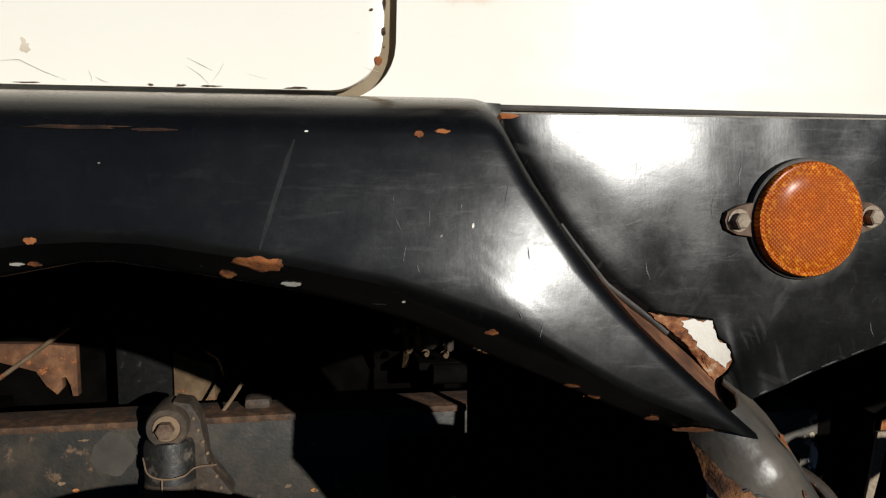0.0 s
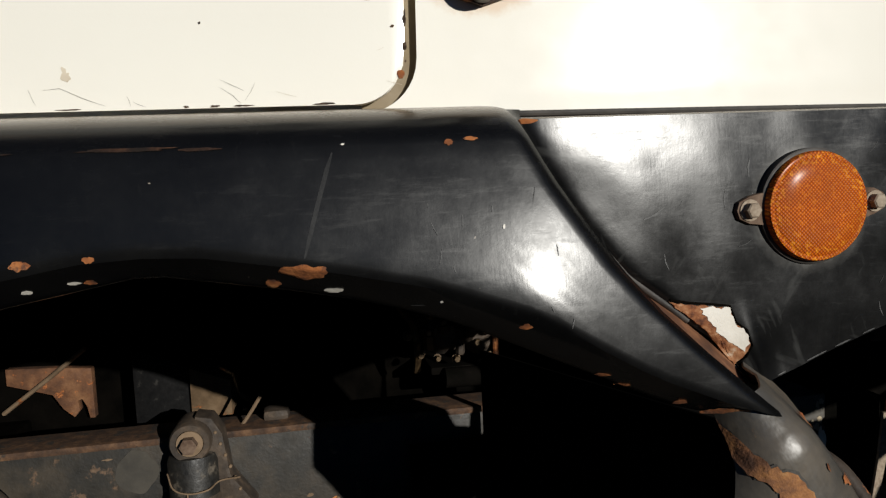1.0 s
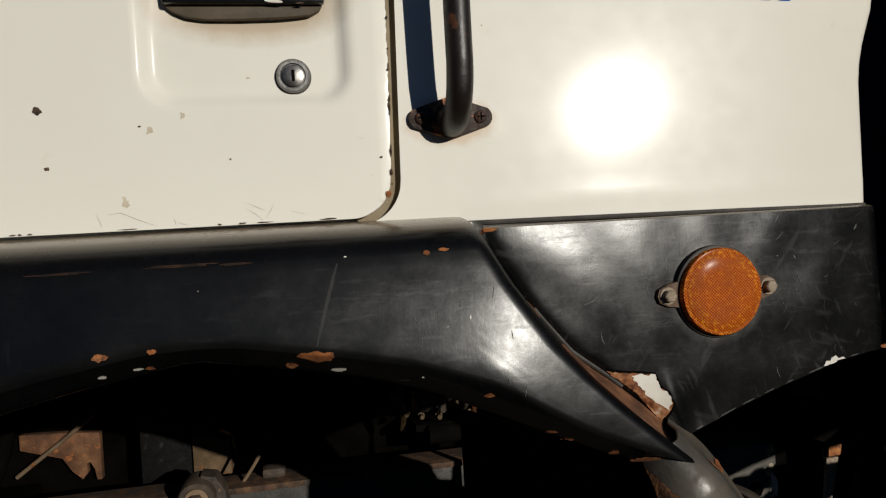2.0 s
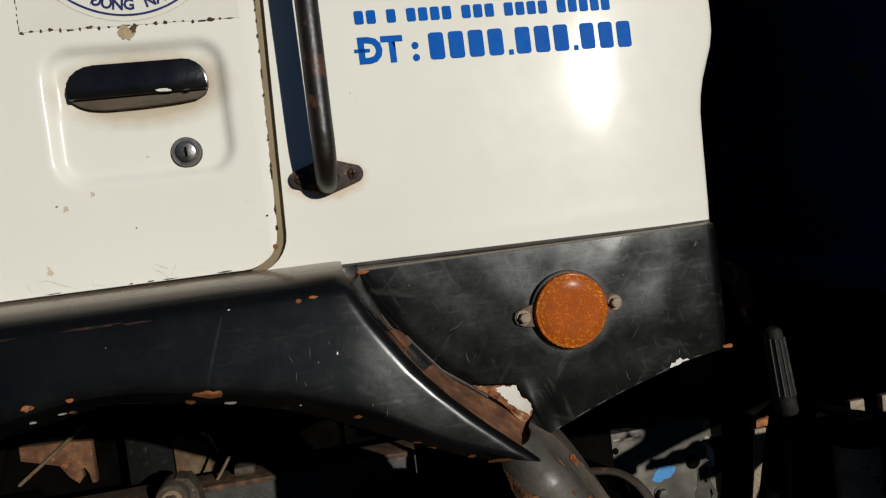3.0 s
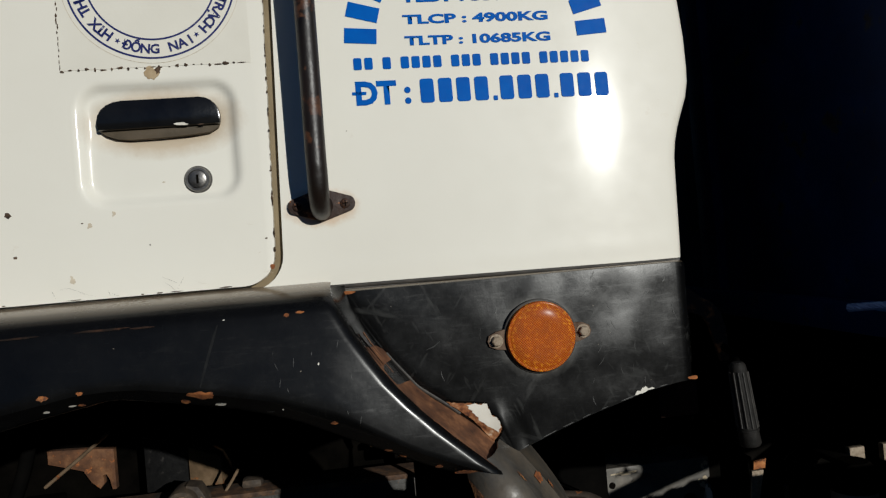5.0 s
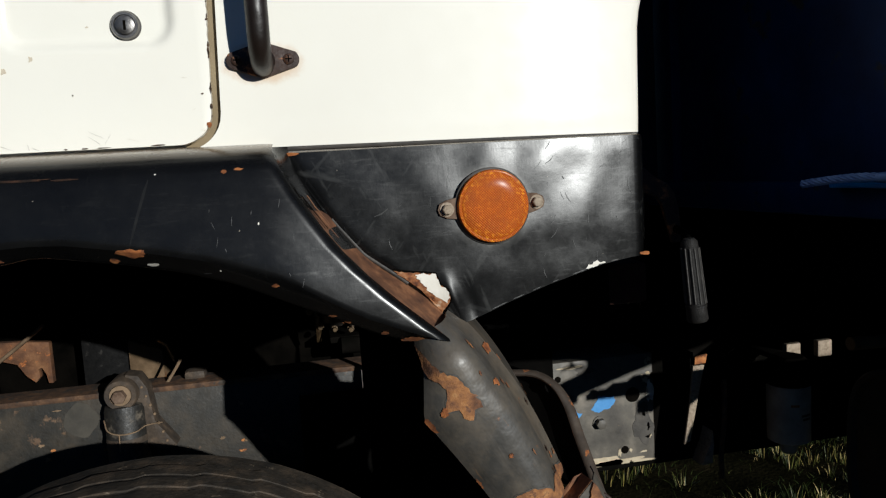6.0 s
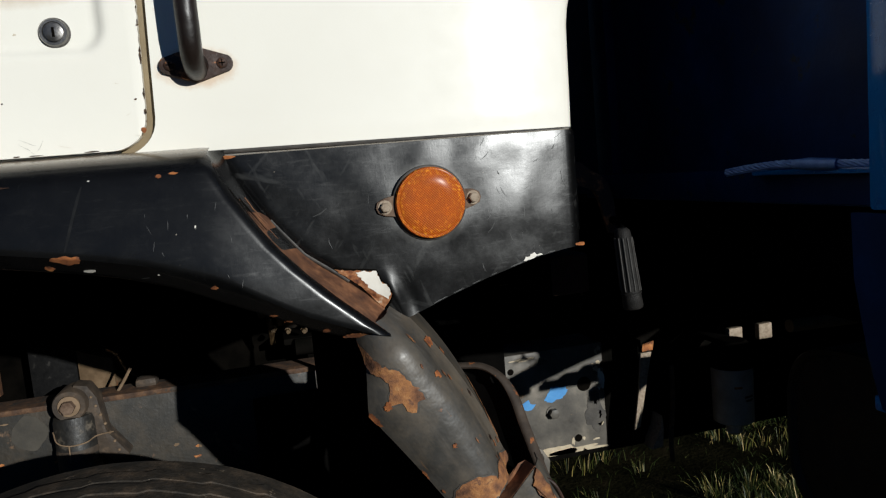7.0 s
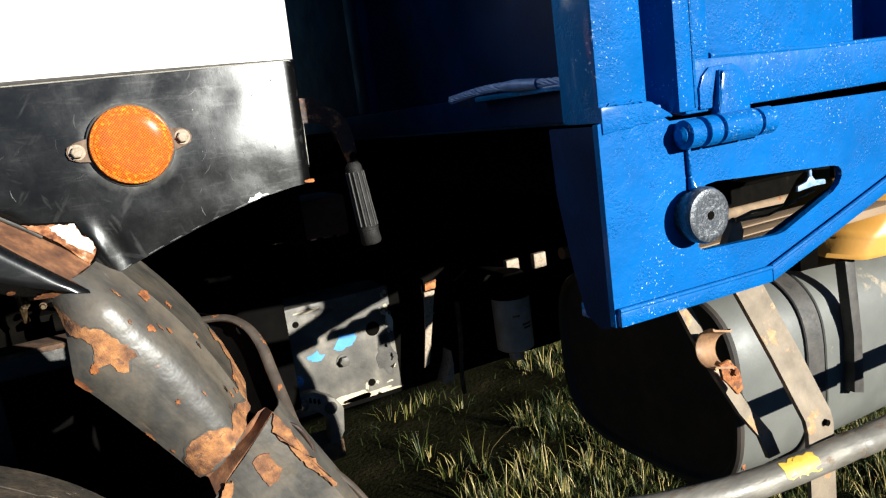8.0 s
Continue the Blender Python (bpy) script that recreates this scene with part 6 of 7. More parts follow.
# plates and brackets above the front of the rail
# Sloping tops follow the fender's shadow edge, so its shade is in the shape.
part("engine_mount", prism([(-0.648, 0.70), (-0.648, 0.997), (-0.612, 0.988), (-0.5575, 0.962), (-0.5575, 0.70)], 0.800, 0.93, 0.003), mount_dark, chassis, "dark blue-grey mount plate")
part("mount_plate", prism([(-0.5545, 0.70), (-0.5545, 0.960), (-0.520, 0.945), (-0.486, 0.932), (-0.486, 0.70)], 0.796, 0.93, 0.002), mount_tan, chassis, "dusty tan steel bracket")
# Lower left is cut away in place of the shadow lying across it.
part("side_bracket", prism([(-0.880, 0.936), (-0.880, 0.966), (-0.80, 0.962), (-0.737, 0.956), (-0.737, 0.864), (-0.746, 0.864), (-0.750, 0.886), (-0.757, 0.900), (-0.764, 0.898), (-0.762, 0.880), (-0.772, 0.868), (-0.790, 0.885), (-0.806, 0.912), (-0.830, 0.920)], 0.880, 0.90, 0.0015), bracket_brown, chassis, "rust-brown steel bracket with a curved notch")
part("brake_rod", tube([(-0.880, 0.862, 0.892), (-0.800, 0.862, 0.950), (-0.740, 0.864, 0.996)], 0.0105, 10, True, 0.4), tan_dust, chassis, "flat dusty tan rod")
part("hose", tube(smooth_path([(-0.95, 0.60, 0.82), (-0.88, 0.60, 0.872), (-0.835, 0.60, 0.93), (-0.805, 0.62, 1.03), (-0.80, 0.66, 1.16)], 8), 0.0125, 12), flap_black, chassis, "black rubber hose")
part("hose", tube(smooth_path([(-0.98, 0.585, 0.975), (-0.90, 0.585, 0.935), (-0.835, 0.585, 0.885), (-0.79, 0.60, 0.835), (-0.77, 0.62, 0.76)], 8), 0.0085, 12), shock_dirt, chassis, "dusty brown hose")
part("wire_end", tube(smooth_path([(-0.455, 0.66, 0.894), (-0.440, 0.655, 0.915), (-0.424, 0.65, 0.940)], 5), 0.003, 8), tan_dust, chassis)
part("clip", box(-0.424, -0.382, 0.66, 0.70, 0.889, 0.911, 0.010), shock_dirt, chassis)
part("rail_stain", skin(ragged(-0.612, 0.845, 0.060, 0.070, 950, 26, 0.10), on_rail, 0.0006), surf("pale_dust", [(0.3, (0.030, 0.027, 0.022)), (0.7, (0.066, 0.058, 0.045))], 20, (0.7, 0.85)), rail)
rnd = random.Random(62)
for k in range(14):
    x, z = rnd.uniform(-0.72, -0.29), rnd.uniform(0.72, 0.875)
    part("mud_fleck", skin(ragged(x, z, rnd.uniform(0.004, 0.014), rnd.uniform(0.003, 0.008), 960 + k, 10, 0.4), on_rail, 0.001), tan_dust if k % 3 else pale_rust, rail)

# ---- shock absorber ----
shock = thing("shock_absorber", (-0.521, 0.57, 0.55), "greasy shock absorber with a rusty eye bolt", "shock absorber")
SX, SZ, SY = -0.5215, 0.9010, 0.568
part("eye", lathe([(SY + 0.062, 0.030), (SY + 0.004, 0.030), (SY, 0.0275), (SY, 0.0200), (SY + 0.004, 0.0185), (SY + 0.004, 0.0)], (SX, 0, SZ), "y", 32), shock_dirt, shock)
part("eye_bolt", hexhead(SX, SZ, SY + 0.003, SY - 0.016, 0.0125), ear_brown, shock, "rusty eye bolt")
part("washer", lathe([(SY + 0.004, 0.0190), (SY - 0.001, 0.0188), (SY - 0.0015, 0.012)], (SX, 0, SZ), "y", 24), tan_dust, shock)
part("body", lathe([(0.45, 0.031), (0.70, 0.031), (0.705, 0.0375), (0.868, 0.0375), (0.878, 0.0345), (0.884, 0.020)], (SX - 0.001, SY + 0.030, 0), "z", 28), shock_body, shock)
part("band", lathe([(0.806, 0.0378), (0.812, 0.0392), (0.818, 0.0378)], (SX - 0.001, SY + 0.030, 0), "z", 28), shock_dirt, shock)
part("bracket", prism([(SX + 0.005, 0.935), (SX + 0.030, 0.930), (SX + 0.044, 0.905), (SX + 0.052, 0.840), (SX + 0.088, 0.788), (SX + 0.060, 0.780), (SX + 0.030, 0.80), (SX + 0.012, 0.87)], SY + 0.020, RAIL_Y + 0.002, 0.004), shock_dirt, shock, "triangular shock mounting bracket")
part("tie_wire", tube(smooth_path([(SX - 0.038, SY + 0.020, 0.852), (SX - 0.026, SY - 0.006, 0.838), (SX - 0.004, SY - 0.012, 0.831), (SX + 0.022, SY - 0.007, 0.832), (SX + 0.036, SY + 0.016, 0.835), (SX + 0.066, SY + 0.012, 0.839)], 6), 0.0013, 6), tan_dust, shock, "thin wire tied round the shock absorber")
part("tie_wire", tube([(SX - 0.006, SY - 0.012, 0.831), (SX - 0.0065, SY - 0.013, 0.800)], 0.0012, 6), tan_dust, shock)
for k in range(7):
    part("weld_bead", lathe([(SY + 0.021, 0.003), (SY + 0.018, 0.0022), (SY + 0.017, 0)], (SX + 0.034 + 0.006 * k, 0, 0.908 - 0.018 * k), "y", 8), tan_dust, shock)

# ---- engine parts under the cab ----
brass_dirt = surf("brass_dirt", [(0.3, (0.030, 0.017, 0.008)), (0.7, (0.13, 0.085, 0.040))], 60, (0.4, 0.6), 0.5, 300, 0.25)
engine = thing("engine", (-0.2, 0.9, 0.75), "greasy engine side with pump, pipes and bolts", "engine")
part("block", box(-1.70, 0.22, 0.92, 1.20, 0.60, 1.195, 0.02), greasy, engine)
part("pump_body", lathe([(0.50, 0.018), (0.52, 0.034), (0.60, 0.036), (0.72, 0.030)], (-0.158, 0, 1.012), "y", 22), shock_dirt, engine)
part("pump_body", lathe([(0.50, 0.014), (0.515, 0.026), (0.60, 0.028), (0.72, 0.024)], (-0.100, 0, 1.000), "y", 22), shock_dirt, engine)
for x, z, r in ((-0.213, 1.015, 0.011), (-0.196, 0.985, 0.010), (-0.178, 1.042, 0.008), (-0.170, 0.978, 0.008), (-0.141, 0.975, 0.009), (-0.128, 1.030, 0.009), (-0.108, 0.998, 0.010), (-0.088, 0.975, 0.008)):
    part("bolt", hexhead(x, z, 0.502, 0.490, r * 0.55), brass_dirt, engine)
part("pump_bracket", box(-0.180, -0.070, 0.504, 0.74, 0.950, 0.962, 0.003), rail_black, engine)
part("fuel_pipe", tube(smooth_path([(-0.225, 0.50, 1.06), (-0.205, 0.495, 1.03), (-0.200, 0.495, 0.99), (-0.20, 0.52, 0.955)], 6), 0.0055, 8), brass_dirt, engine)
for px, pz, ph, pr in ((-0.183, 1.022, 0.030, 0.009), (-0.160, 1.036, 0.020, 0.011), (-0.118, 1.034, 0.026, 0.008), (-0.092, 1.030, 0.020, 0.010), (-0.136, 1.006, 0.024, 0.007)):
    part("union", lathe([(pz - ph, pr * 0.7), (pz - ph + 0.003, pr), (pz - 0.008, pr), (pz - 0.007, pr * 0.6), (pz, pr * 0.6)], (px, 0.492, 0), "z", 6), brass_dirt if pr > 0.0085 else shock_dirt, engine, "oily brass pipe union")
part("fuel_pipe", tube(smooth_path([(-0.075, 0.50, 1.05), (-0.080, 0.495, 1.01), (-0.078, 0.50, 0.96)], 6), 0.005, 8), pale_rust, engine)
part("coolant_pipe", tube([(-0.16, 0.50, 0.946), (-0.020, 0.50, 0.944)], 0.0155, 16), rail_black, engine)
part("coolant_pipe", tube(smooth_path([(-0.13, 0.54, 0.925), (-0.07, 0.51, 0.920), (-0.040, 0.50, 0.895), (-0.030, 0.52, 0.84)], 6), 0.019, 16), rail_black, engine)
# the pump and its pipes sit close against the engine block
hub = Vector((-0.159, -0.826, 1.268))
deeper = Matrix.Translation(hub) @ Matrix.Scale(1.21, 4) @ Matrix.Translation(-hub + Vector((0.046, 0, 0.022)))
for ob in engine.children:
    if ob.name.split(".")[0] != "block":
        ob.data.transform(deeper)
part("gearbox", box(0.22, 0.95, 0.80, 1.08, 0.60, 0.83, 0.05), greasy, engine)

# ---- behind the cab ----


tilt_lever = thing("tilt_lever", (0.333, 0.050, 1.060), "bent steel lever with a ribbed black rubber grip behind the cab", "lever")
part("rod", tube(smooth_path([(0.3425, 0.100, 1.176), (0.3290, 0.050, 1.174), (0.3080, 0.006, 1.166), (0.3030, -0.003, 1.156), (0.3033, -0.004, 1.140)], 8), 0.0055, 12), flap_black, tilt_lever)
arm_plate = [(0.262, 1.264), (0.298, 1.262), (0.315, 1.248), (0.330, 1.240), (0.3410, 1.226), (0.3470, 1.204), (0.3485, 1.183), (0.3485, 1.157), (0.3365, 1.157), (0.3280, 1.188), (0.322, 1.211), (0.314, 1.222), (0.299, 1.228), (0.262, 1.230)]
part("arm", prism(arm_plate, 0.098, 0.106, 0.0015), bracket_rust, tilt_lever, "flat brown-black steel arm of the lever", smooth=False)
GRIP_TOP, GRIP_END = Vector((0.3024, -0.004, 1.1735)), Vector((0.3122, -0.004, 1.0680))
along = (GRIP_END - GRIP_TOP).normalized()
grip = part("grip", tube([GRIP_TOP + along * d for d in (0.0, 0.004, 0.010, 0.084, 0.0845, 0.0870, 0.0875, 0.1030, 0.1060)], [0.0066, 0.0100, 0.0106, 0.0122, 0.0132, 0.0132, 0.0124, 0.0132, 0.0112], 24), grip_rubber, tilt_lever, "ribbed black rubber grip, dusty")
for k in range(12):
    a = 2 * math.pi * k / 12
    side = Vector((math.cos(a), math.sin(a), 0))
    part("grip_rib", tube([GRIP_TOP + along * 0.012 + side * 0.0110, GRIP_TOP + along * 0.082 + side * 0.0126], 0.0011, 6), grip_dust, grip)
part("end_hole", lathe([(1.0672, 0.0030), (1.0660, 0.0028), (1.0660, 0)], (0.3124, -0.004, 0.0), "z", 12), dark_hole, grip)
part("pivot_bracket", box(0.250, 0.262, 0.11, 0.21, 1.15, 1.31, 0.003), rail_brown, tilt_lever)
cab_mount = thing("cab_mount", (0.31, 0.22, 1.05), "rust-brown rear cab mount with a crossbar", "cab mount")
part("mount_box", box(0.284, 0.372, 0.25, 0.36, 1.045, 1.112, 0.008), surf("mount_rust", [(0.3, (0.020, 0.006, 0.003)), (0.7, (0.050, 0.015, 0.006))], 30, (0.7, 0.9), 0, 200, 0.3), cab_mount)
part("crossbar", box(0.262, 0.345, 0.18, 0.26, 1.142, 1.153, 0.002), flap_black, cab_mount)
part("crossbar", box(0.262, 0.345, 0.18, 0.26, 1.185, 1.212, 0.002), flap_black, cab_mount)
part("upright", box(0.262, 0.285, 0.20, 0.30, 1.05, 1.31, 0.003), flap_black, cab_mount)
for x in (0.285, 0.305, 0.330):
    part("bolt_end", lathe([(1.030, 0.005), (1.056, 0.005)], (x, 0.20, 0), "z", 8), greasy, cab_mount)

frame_post = thing("bracket_post", (0.66, 0.62, 0.60), "narrow grey steel bracket on the chassis with rust at its top", "bracket")
part("plate", prism([(0.599, 0.662), (0.613, 0.668), (0.640, 0.790), (0.650, 0.832), (0.624, 0.832), (0.616, 0.760)], 0.560, 0.566, 0.001), bolt_tan, frame_post, "pale worn steel plate")
part("web", box(0.620, 0.628, 0.566, 0.632, 0.70, 0.86, 0.001), rail_black, frame_post)
part("plate_tip", prism([(0.625, 0.836), (0.651, 0.837), (0.655, 0.857), (0.627, 0.855)], 0.556, 0.5605, 0.001), pale_rust, frame_post)
part("plate", prism([(0.654, 0.596), (0.682, 0.599), (0.686, 0.640), (0.684, 0.672), (0.676, 0.640)], 0.588, 0.632, 0.002), bolt_tan, frame_post)
part("hose", tube(smooth_path([(0.704, 0.59, 0.56), (0.704, 0.59, 0.62), (0.713, 0.59, 0.70), (0.720, 0.60, 0.78)], 6), 0.0055, 10), rail_brown, frame_post)

splash_flap = thing("splash_flap", (0.24, 0.565, 0.55), "black rubber splash flap hung inside the chassis rail", "splash flap")
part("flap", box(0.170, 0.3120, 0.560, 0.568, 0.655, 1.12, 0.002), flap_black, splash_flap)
# Next two black sheets are made up, to hide the rail and block the sun.
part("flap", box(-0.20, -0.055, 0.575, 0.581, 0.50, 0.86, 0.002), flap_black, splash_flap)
part("rail_screen", thick(grid([[(0.122 - 0.195 * g, 0.135 + 0.483 * g, z) for g in (0, 0.33, 0.66, 1.0)] for z in (0.46, 0.62, 0.80, 0.99)]), 0.004), flap_black, splash_flap, "added black sheet behind the mudguard that keeps sun off the rail")
part("flap_bracket", box(0.200, 0.290, 0.566, 0.634, 0.83, 0.86, 0.002), greasy, splash_flap)

fuel_filter = thing("fuel_filter", (0.804, 0.50, 0.64), "off-white spin-on fuel filter, dusty, hung from a bracket", "filter")
part("can", lathe([(0.668, 0.036), (0.672, 0.0425), (0.785, 0.0435), (0.792, 0.040), (0.794, 0.0)], (0.806, 0.50, 0), "z", 36), filter_white, fuel_filter)
part("drain", lathe([(0.640, 0.012), (0.645, 0.017), (0.668, 0.018), (0.670, 0.0)], (0.806, 0.50, 0), "z", 20), filter_white, fuel_filter)
part("head", lathe([(0.792, 0.044), (0.835, 0.046), (0.850, 0.030)], (0.806, 0.50, 0), "z", 28), greasy, fuel_filter)
for z, a0, a1, mat in ((0.752, 240, 262, rust), (0.730, 268, 300, grime), (0.722, 272, 300, grime)):
    part("print_mark", grid([[(0.806 + 0.0438 * math.cos(radians(a)), 0.50 + 0.0438 * math.sin(radians(a)), z + h) for a in np.linspace(a0, a1, 5)] for h in (0, 0.005)]), mat, fuel_filter)
part("arm", box(0.785, 0.825, 0.50, 0.634, 0.838, 0.850, 0.003), flap_black, fuel_filter)
for x in (0.8425, 0.9185):
    part("lug_block", box(x - 0.016, x + 0.016, 0.5465, 0.634, 0.832, 0.862, 0.003), flap_black, fuel_filter)
    part("stud", box(x - 0.017, x + 0.017, 0.530, 0.546, 0.829, 0.865, 0.003), bolt_tan, fuel_filter, "dusty steel lug")
brake_line = thing("brake_pipe", (1.1, 0.55, 0.85), "dusty brown steel air pipe along the chassis", "pipe")
part("pipe", tube([(0.980, 0.530, 0.850), (1.30, 0.530, 0.842), (2.2, 0.530, 0.84)], 0.015, 12), tan_dust, brake_line)
part("clamp", box(1.20, 1.22, 0.485, 0.634, 0.825, 0.862, 0.002), greasy, brake_line)

# ---- tipper bed ----
BY = -0.300
bed = thing("tipper_bed", (2.0, 0.8, 0.97), "thickly painted blue steel tipper bed with welded corner frame", "truck bed")
BL, BTOP, BFAR = 4.1, 2.05, 1.92


def plate(outline, y0, y1, name, bevel=0.003, label="", parent=None, material=None):
    return part(name, prism(outline, y0, y1, bevel), material or blue_paint, parent or bed, label)


corner_post = plate([(0.455, 1.188), (0.519, 1.196), (0.518, BTOP), (0.460, BTOP)], BY, BY + 0.062, "corner_post", 0.006)
# lower frame with its window, built from pieces round the opening
OPEN = [(0.574, 1.040), (0.582, 1.0355), (0.698, 1.0295), (0.712, 1.0310), (0.800, 1.0630), (0.8115, 1.0710), (0.8170, 1.0800), (0.8165, 1.0870), (0.8115, 1.0920), (0.8010, 1.0945), (0.606, 1.1075), (0.590, 1.1060), (0.580, 1.0900)]
OUT = [(0.452, 0.980), (0.681, 0.9775), (0.906, 1.0480), (1.34, 1.158), (1.34, 1.1625), (0.545, 1.1800), (0.520, 1.1985), (0.452, 1.1880)]


def window_plate(y0, y1):
    """The corner plate: a sheet between the outer outline and the opening, with real edges."""
    bm = bmesh.new()
    loops = {}
    for y in (y0, y1):
        edges = []
        for name, outline in (("out", OUT), ("in", OPEN)):
            vs = [bm.verts.new((x, y, z)) for x, z in outline]
            loops[name, y] = vs
            edges += [bm.edges.new((vs[i], vs[(i + 1) % len(vs)])) for i in range(len(vs))]
        bmesh.ops.triangle_fill(bm, use_beauty=True, use_dissolve=False, edges=edges)
    for name in ("out", "in"):
        a, b = loops[name, y0], loops[name, y1]
        for k in range(len(a)):
            j = (k + 1) % len(a)
            bm.faces.new((a[k], a[j], b[j], b[k]))
    return bm


lower_frame = part("lower_frame", window_plate(BY, BY + 0.008), blue_paint, bed, "blue corner plate with an angled opening", smooth=False)
# side return towards the cab, rounded at its foot
ret = [(BY + 0.002, 0.9805), (BY + 0.024, 0.9730), (BY + 0.048, 0.985), (BY + 0.064, 1.035), (BY + 0.080, 1.115), (BY + 0.082, 1.186), (BY + 0.002, 1.186)]
bm = bmesh.new()
a = [bm.verts.new((0.4525, y, z)) for y, z in ret]
b = [bm.verts.new((0.4600, y, z)) for y, z in ret]
bm.faces.new(a)
bm.faces.new(b[::-1])
for i in range(len(a)):
    bm.faces.new((a[i], b[i], b[(i + 1) % len(a)], a[(i + 1) % len(a)]))
part("front_return", bm, shaded_blue, bed, "dark blue inner return, its shade put into the paint")
# welded bottom lip and bead
lip = [(0.4545, 0.9800), (0.681, 0.9775), (0.906, 1.0480), (1.34, 1.1660)]
for (xa, za), (xb, zb) in zip(lip, lip[1:]):
    part("bottom_lip", prism([(xa, za), (xb, zb), (xb, zb + 0.0155), (xa, za + 0.0165)], BY - 0.0065, BY + 0.060, 0.003), blue_paint, bed)
    part("weld_bead", tube([(xa, BY - 0.0045, za + 0.0180), ((xa + xb) / 2, BY - 0.005, (za + zb) / 2 + 0.0174), (xb, BY - 0.0045, zb + 0.0170)], 0.0028, 8), blue_paint, bed)
# gusset plate where post and frame meet
plate([(0.4565, 1.178), (0.530, 1.1835), (0.549, 1.1860), (0.5215, 1.2025), (0.4565, 1.2045)], BY - 0.0022, BY + 0.004, "gusset", 0.0016)
rnd = random.Random(71)
for run in ([(0.457, 1.2035), (0.490, 1.2055), (0.521, 1.2025)], [(0.457, 1.1790), (0.500, 1.1825), (0.548, 1.1860)]):
    bead = [(p.x, BY - 0.0008, p.y + rnd.uniform(-0.0012, 0.0012)) for p in smooth_path([(x, z, 0) for x, z in run], 9)]
    part("seam_weld", tube(bead, [rnd.uniform(0.0008, 0.0019) for _ in bead], 8), blue_paint, bed)
part("weld_run", tube(smooth_path([(0.5655, BY - 0.002, 1.156), (0.5660, BY - 0.003, 1.135), (0.5665, BY - 0.003, 1.118), (0.5690, BY - 0.003, 1.106)], 5), [0.0030] * 10 + [0.0034, 0.0036, 0.0042, 0.0048, 0.0055, 0.0060], 10), blue_paint, bed)
# Added dark sheets that stand in for the shade behind the corner opening.
part("shade_sheet", box(0.62, 1.045, -0.112, -0.100, 1.105, 1.187, 0.003), greasy, bed)
part("shade_sheet", box(1.045, 2.0, -0.130, -0.122, 1.036, 1.187, 0.003), greasy, bed)
# drop side
drop_side = thing("drop_side", (1.5, BY, 1.18), "blue steel drop-side gate of the tipper bed, closed", "gate")
part("bottom_beam", prism([(0.565, 1.1830), (0.655, 1.1830), (BL, 1.1790), (BL, 1.2290), (0.565, 1.2390)], BY - 0.004, BY + 0.050, 0.005), blue_paint, drop_side)
part("stile", box(0.5535, 0.5785, BY - 0.007, BY + 0.045, 1.1865, 1.98, 0.004), blue_paint, drop_side)
part("stile", box(0.5820, 0.6060, BY - 0.002, BY + 0.045, 1.225, 1.98, 0.004), blue_paint, drop_side)
part("stile_edge", tube([(0.5770, BY - 0.0060, 1.190 + 0.02 * k) for k in range(40)], [0.0026 + 0.0012 * noise.noise((k * 0.9, 0.4, 0)) for k in range(40)], 8), blue_paint, drop_side)
part("side_sheet", box(0.600, 0.8570, BY + 0.008, BY + 0.012, 1.225, 1.97, 0.001), blue_paint, drop_side)
for k in range(5):
    x = 0.930 + 0.62 * k
    part("side_sheet", box(x, x + 0.55, BY + 0.008, BY + 0.012, 1.225, 1.97, 0.001), blue_paint, drop_side)
    part("rib_back", box(x - 0.080, x + 0.005, BY + 0.046, BY + 0.050, 1.225, 1.97, 0.001), blue_paint, drop_side)
part("top_beam", box(0.565, BL, BY - 0.004, BY + 0.05, 1.96, 2.02, 0.006), blue_paint, drop_side)
part("weld_bead", tube([(0.606, BY - 0.001, 1.2405), (0.80, BY - 0.001, 1.2345), (1.6, BY - 0.001, 1.2325)], 0.0035, 8), blue_paint, drop_side)
# hinge
gate_hinge = thing("gate_hinge", (0.61, BY - 0.02, 1.16), "blue-painted barrel hinge with a tapered strap", "hinge")
HZ = 1.1645
for x0, x1, r in ((0.5480, 0.5700, 0.0150), (0.5730, 0.5935, 0.0158), (0.5955, 0.6510, 0.0158), (0.6530, 0.6770, 0.0152)):
    part("barrel", lathe([(x0, r - 0.003), (x0 + 0.002, r), (x1 - 0.002, r), (x1, r - 0.003)], (0, BY - 0.013, HZ), "x", 24), blue_paint, gate_hinge)
part("pin", lathe([(0.543, 0.006), (0.546, 0.0095), (0.680, 0.0095)], (0, BY - 0.013, HZ), "x", 18), blue_paint, gate_hinge)
strap = [(0.600, 1.166), (0.648, 1.166), (0.6485, 1.184), (0.6335, 1.2225), (0.6095, 1.2245), (0.6010, 1.186)]
part("strap", prism(strap, BY - 0.0155, BY - 0.002, 0.004), blue_paint, gate_hinge)
backing = [(0.5830, 1.1865), (0.5830, 1.2080), (0.5890, 1.2210), (0.5985, 1.2290), (0.6340, 1.2300), (0.6480, 1.2220), (0.6570, 1.2080), (0.6600, 1.1865)]
part("backing_plate", prism(backing, BY - 0.0072, BY + 0.002, 0.0016), blue_paint, gate_hinge)
part("strap_rib", tube([(0.6030, BY - 0.012, 1.168), (0.6075, BY - 0.012, 1.20), (0.6120, BY - 0.008, 1.224)], 0.0040, 8), blue_paint, gate_hinge)
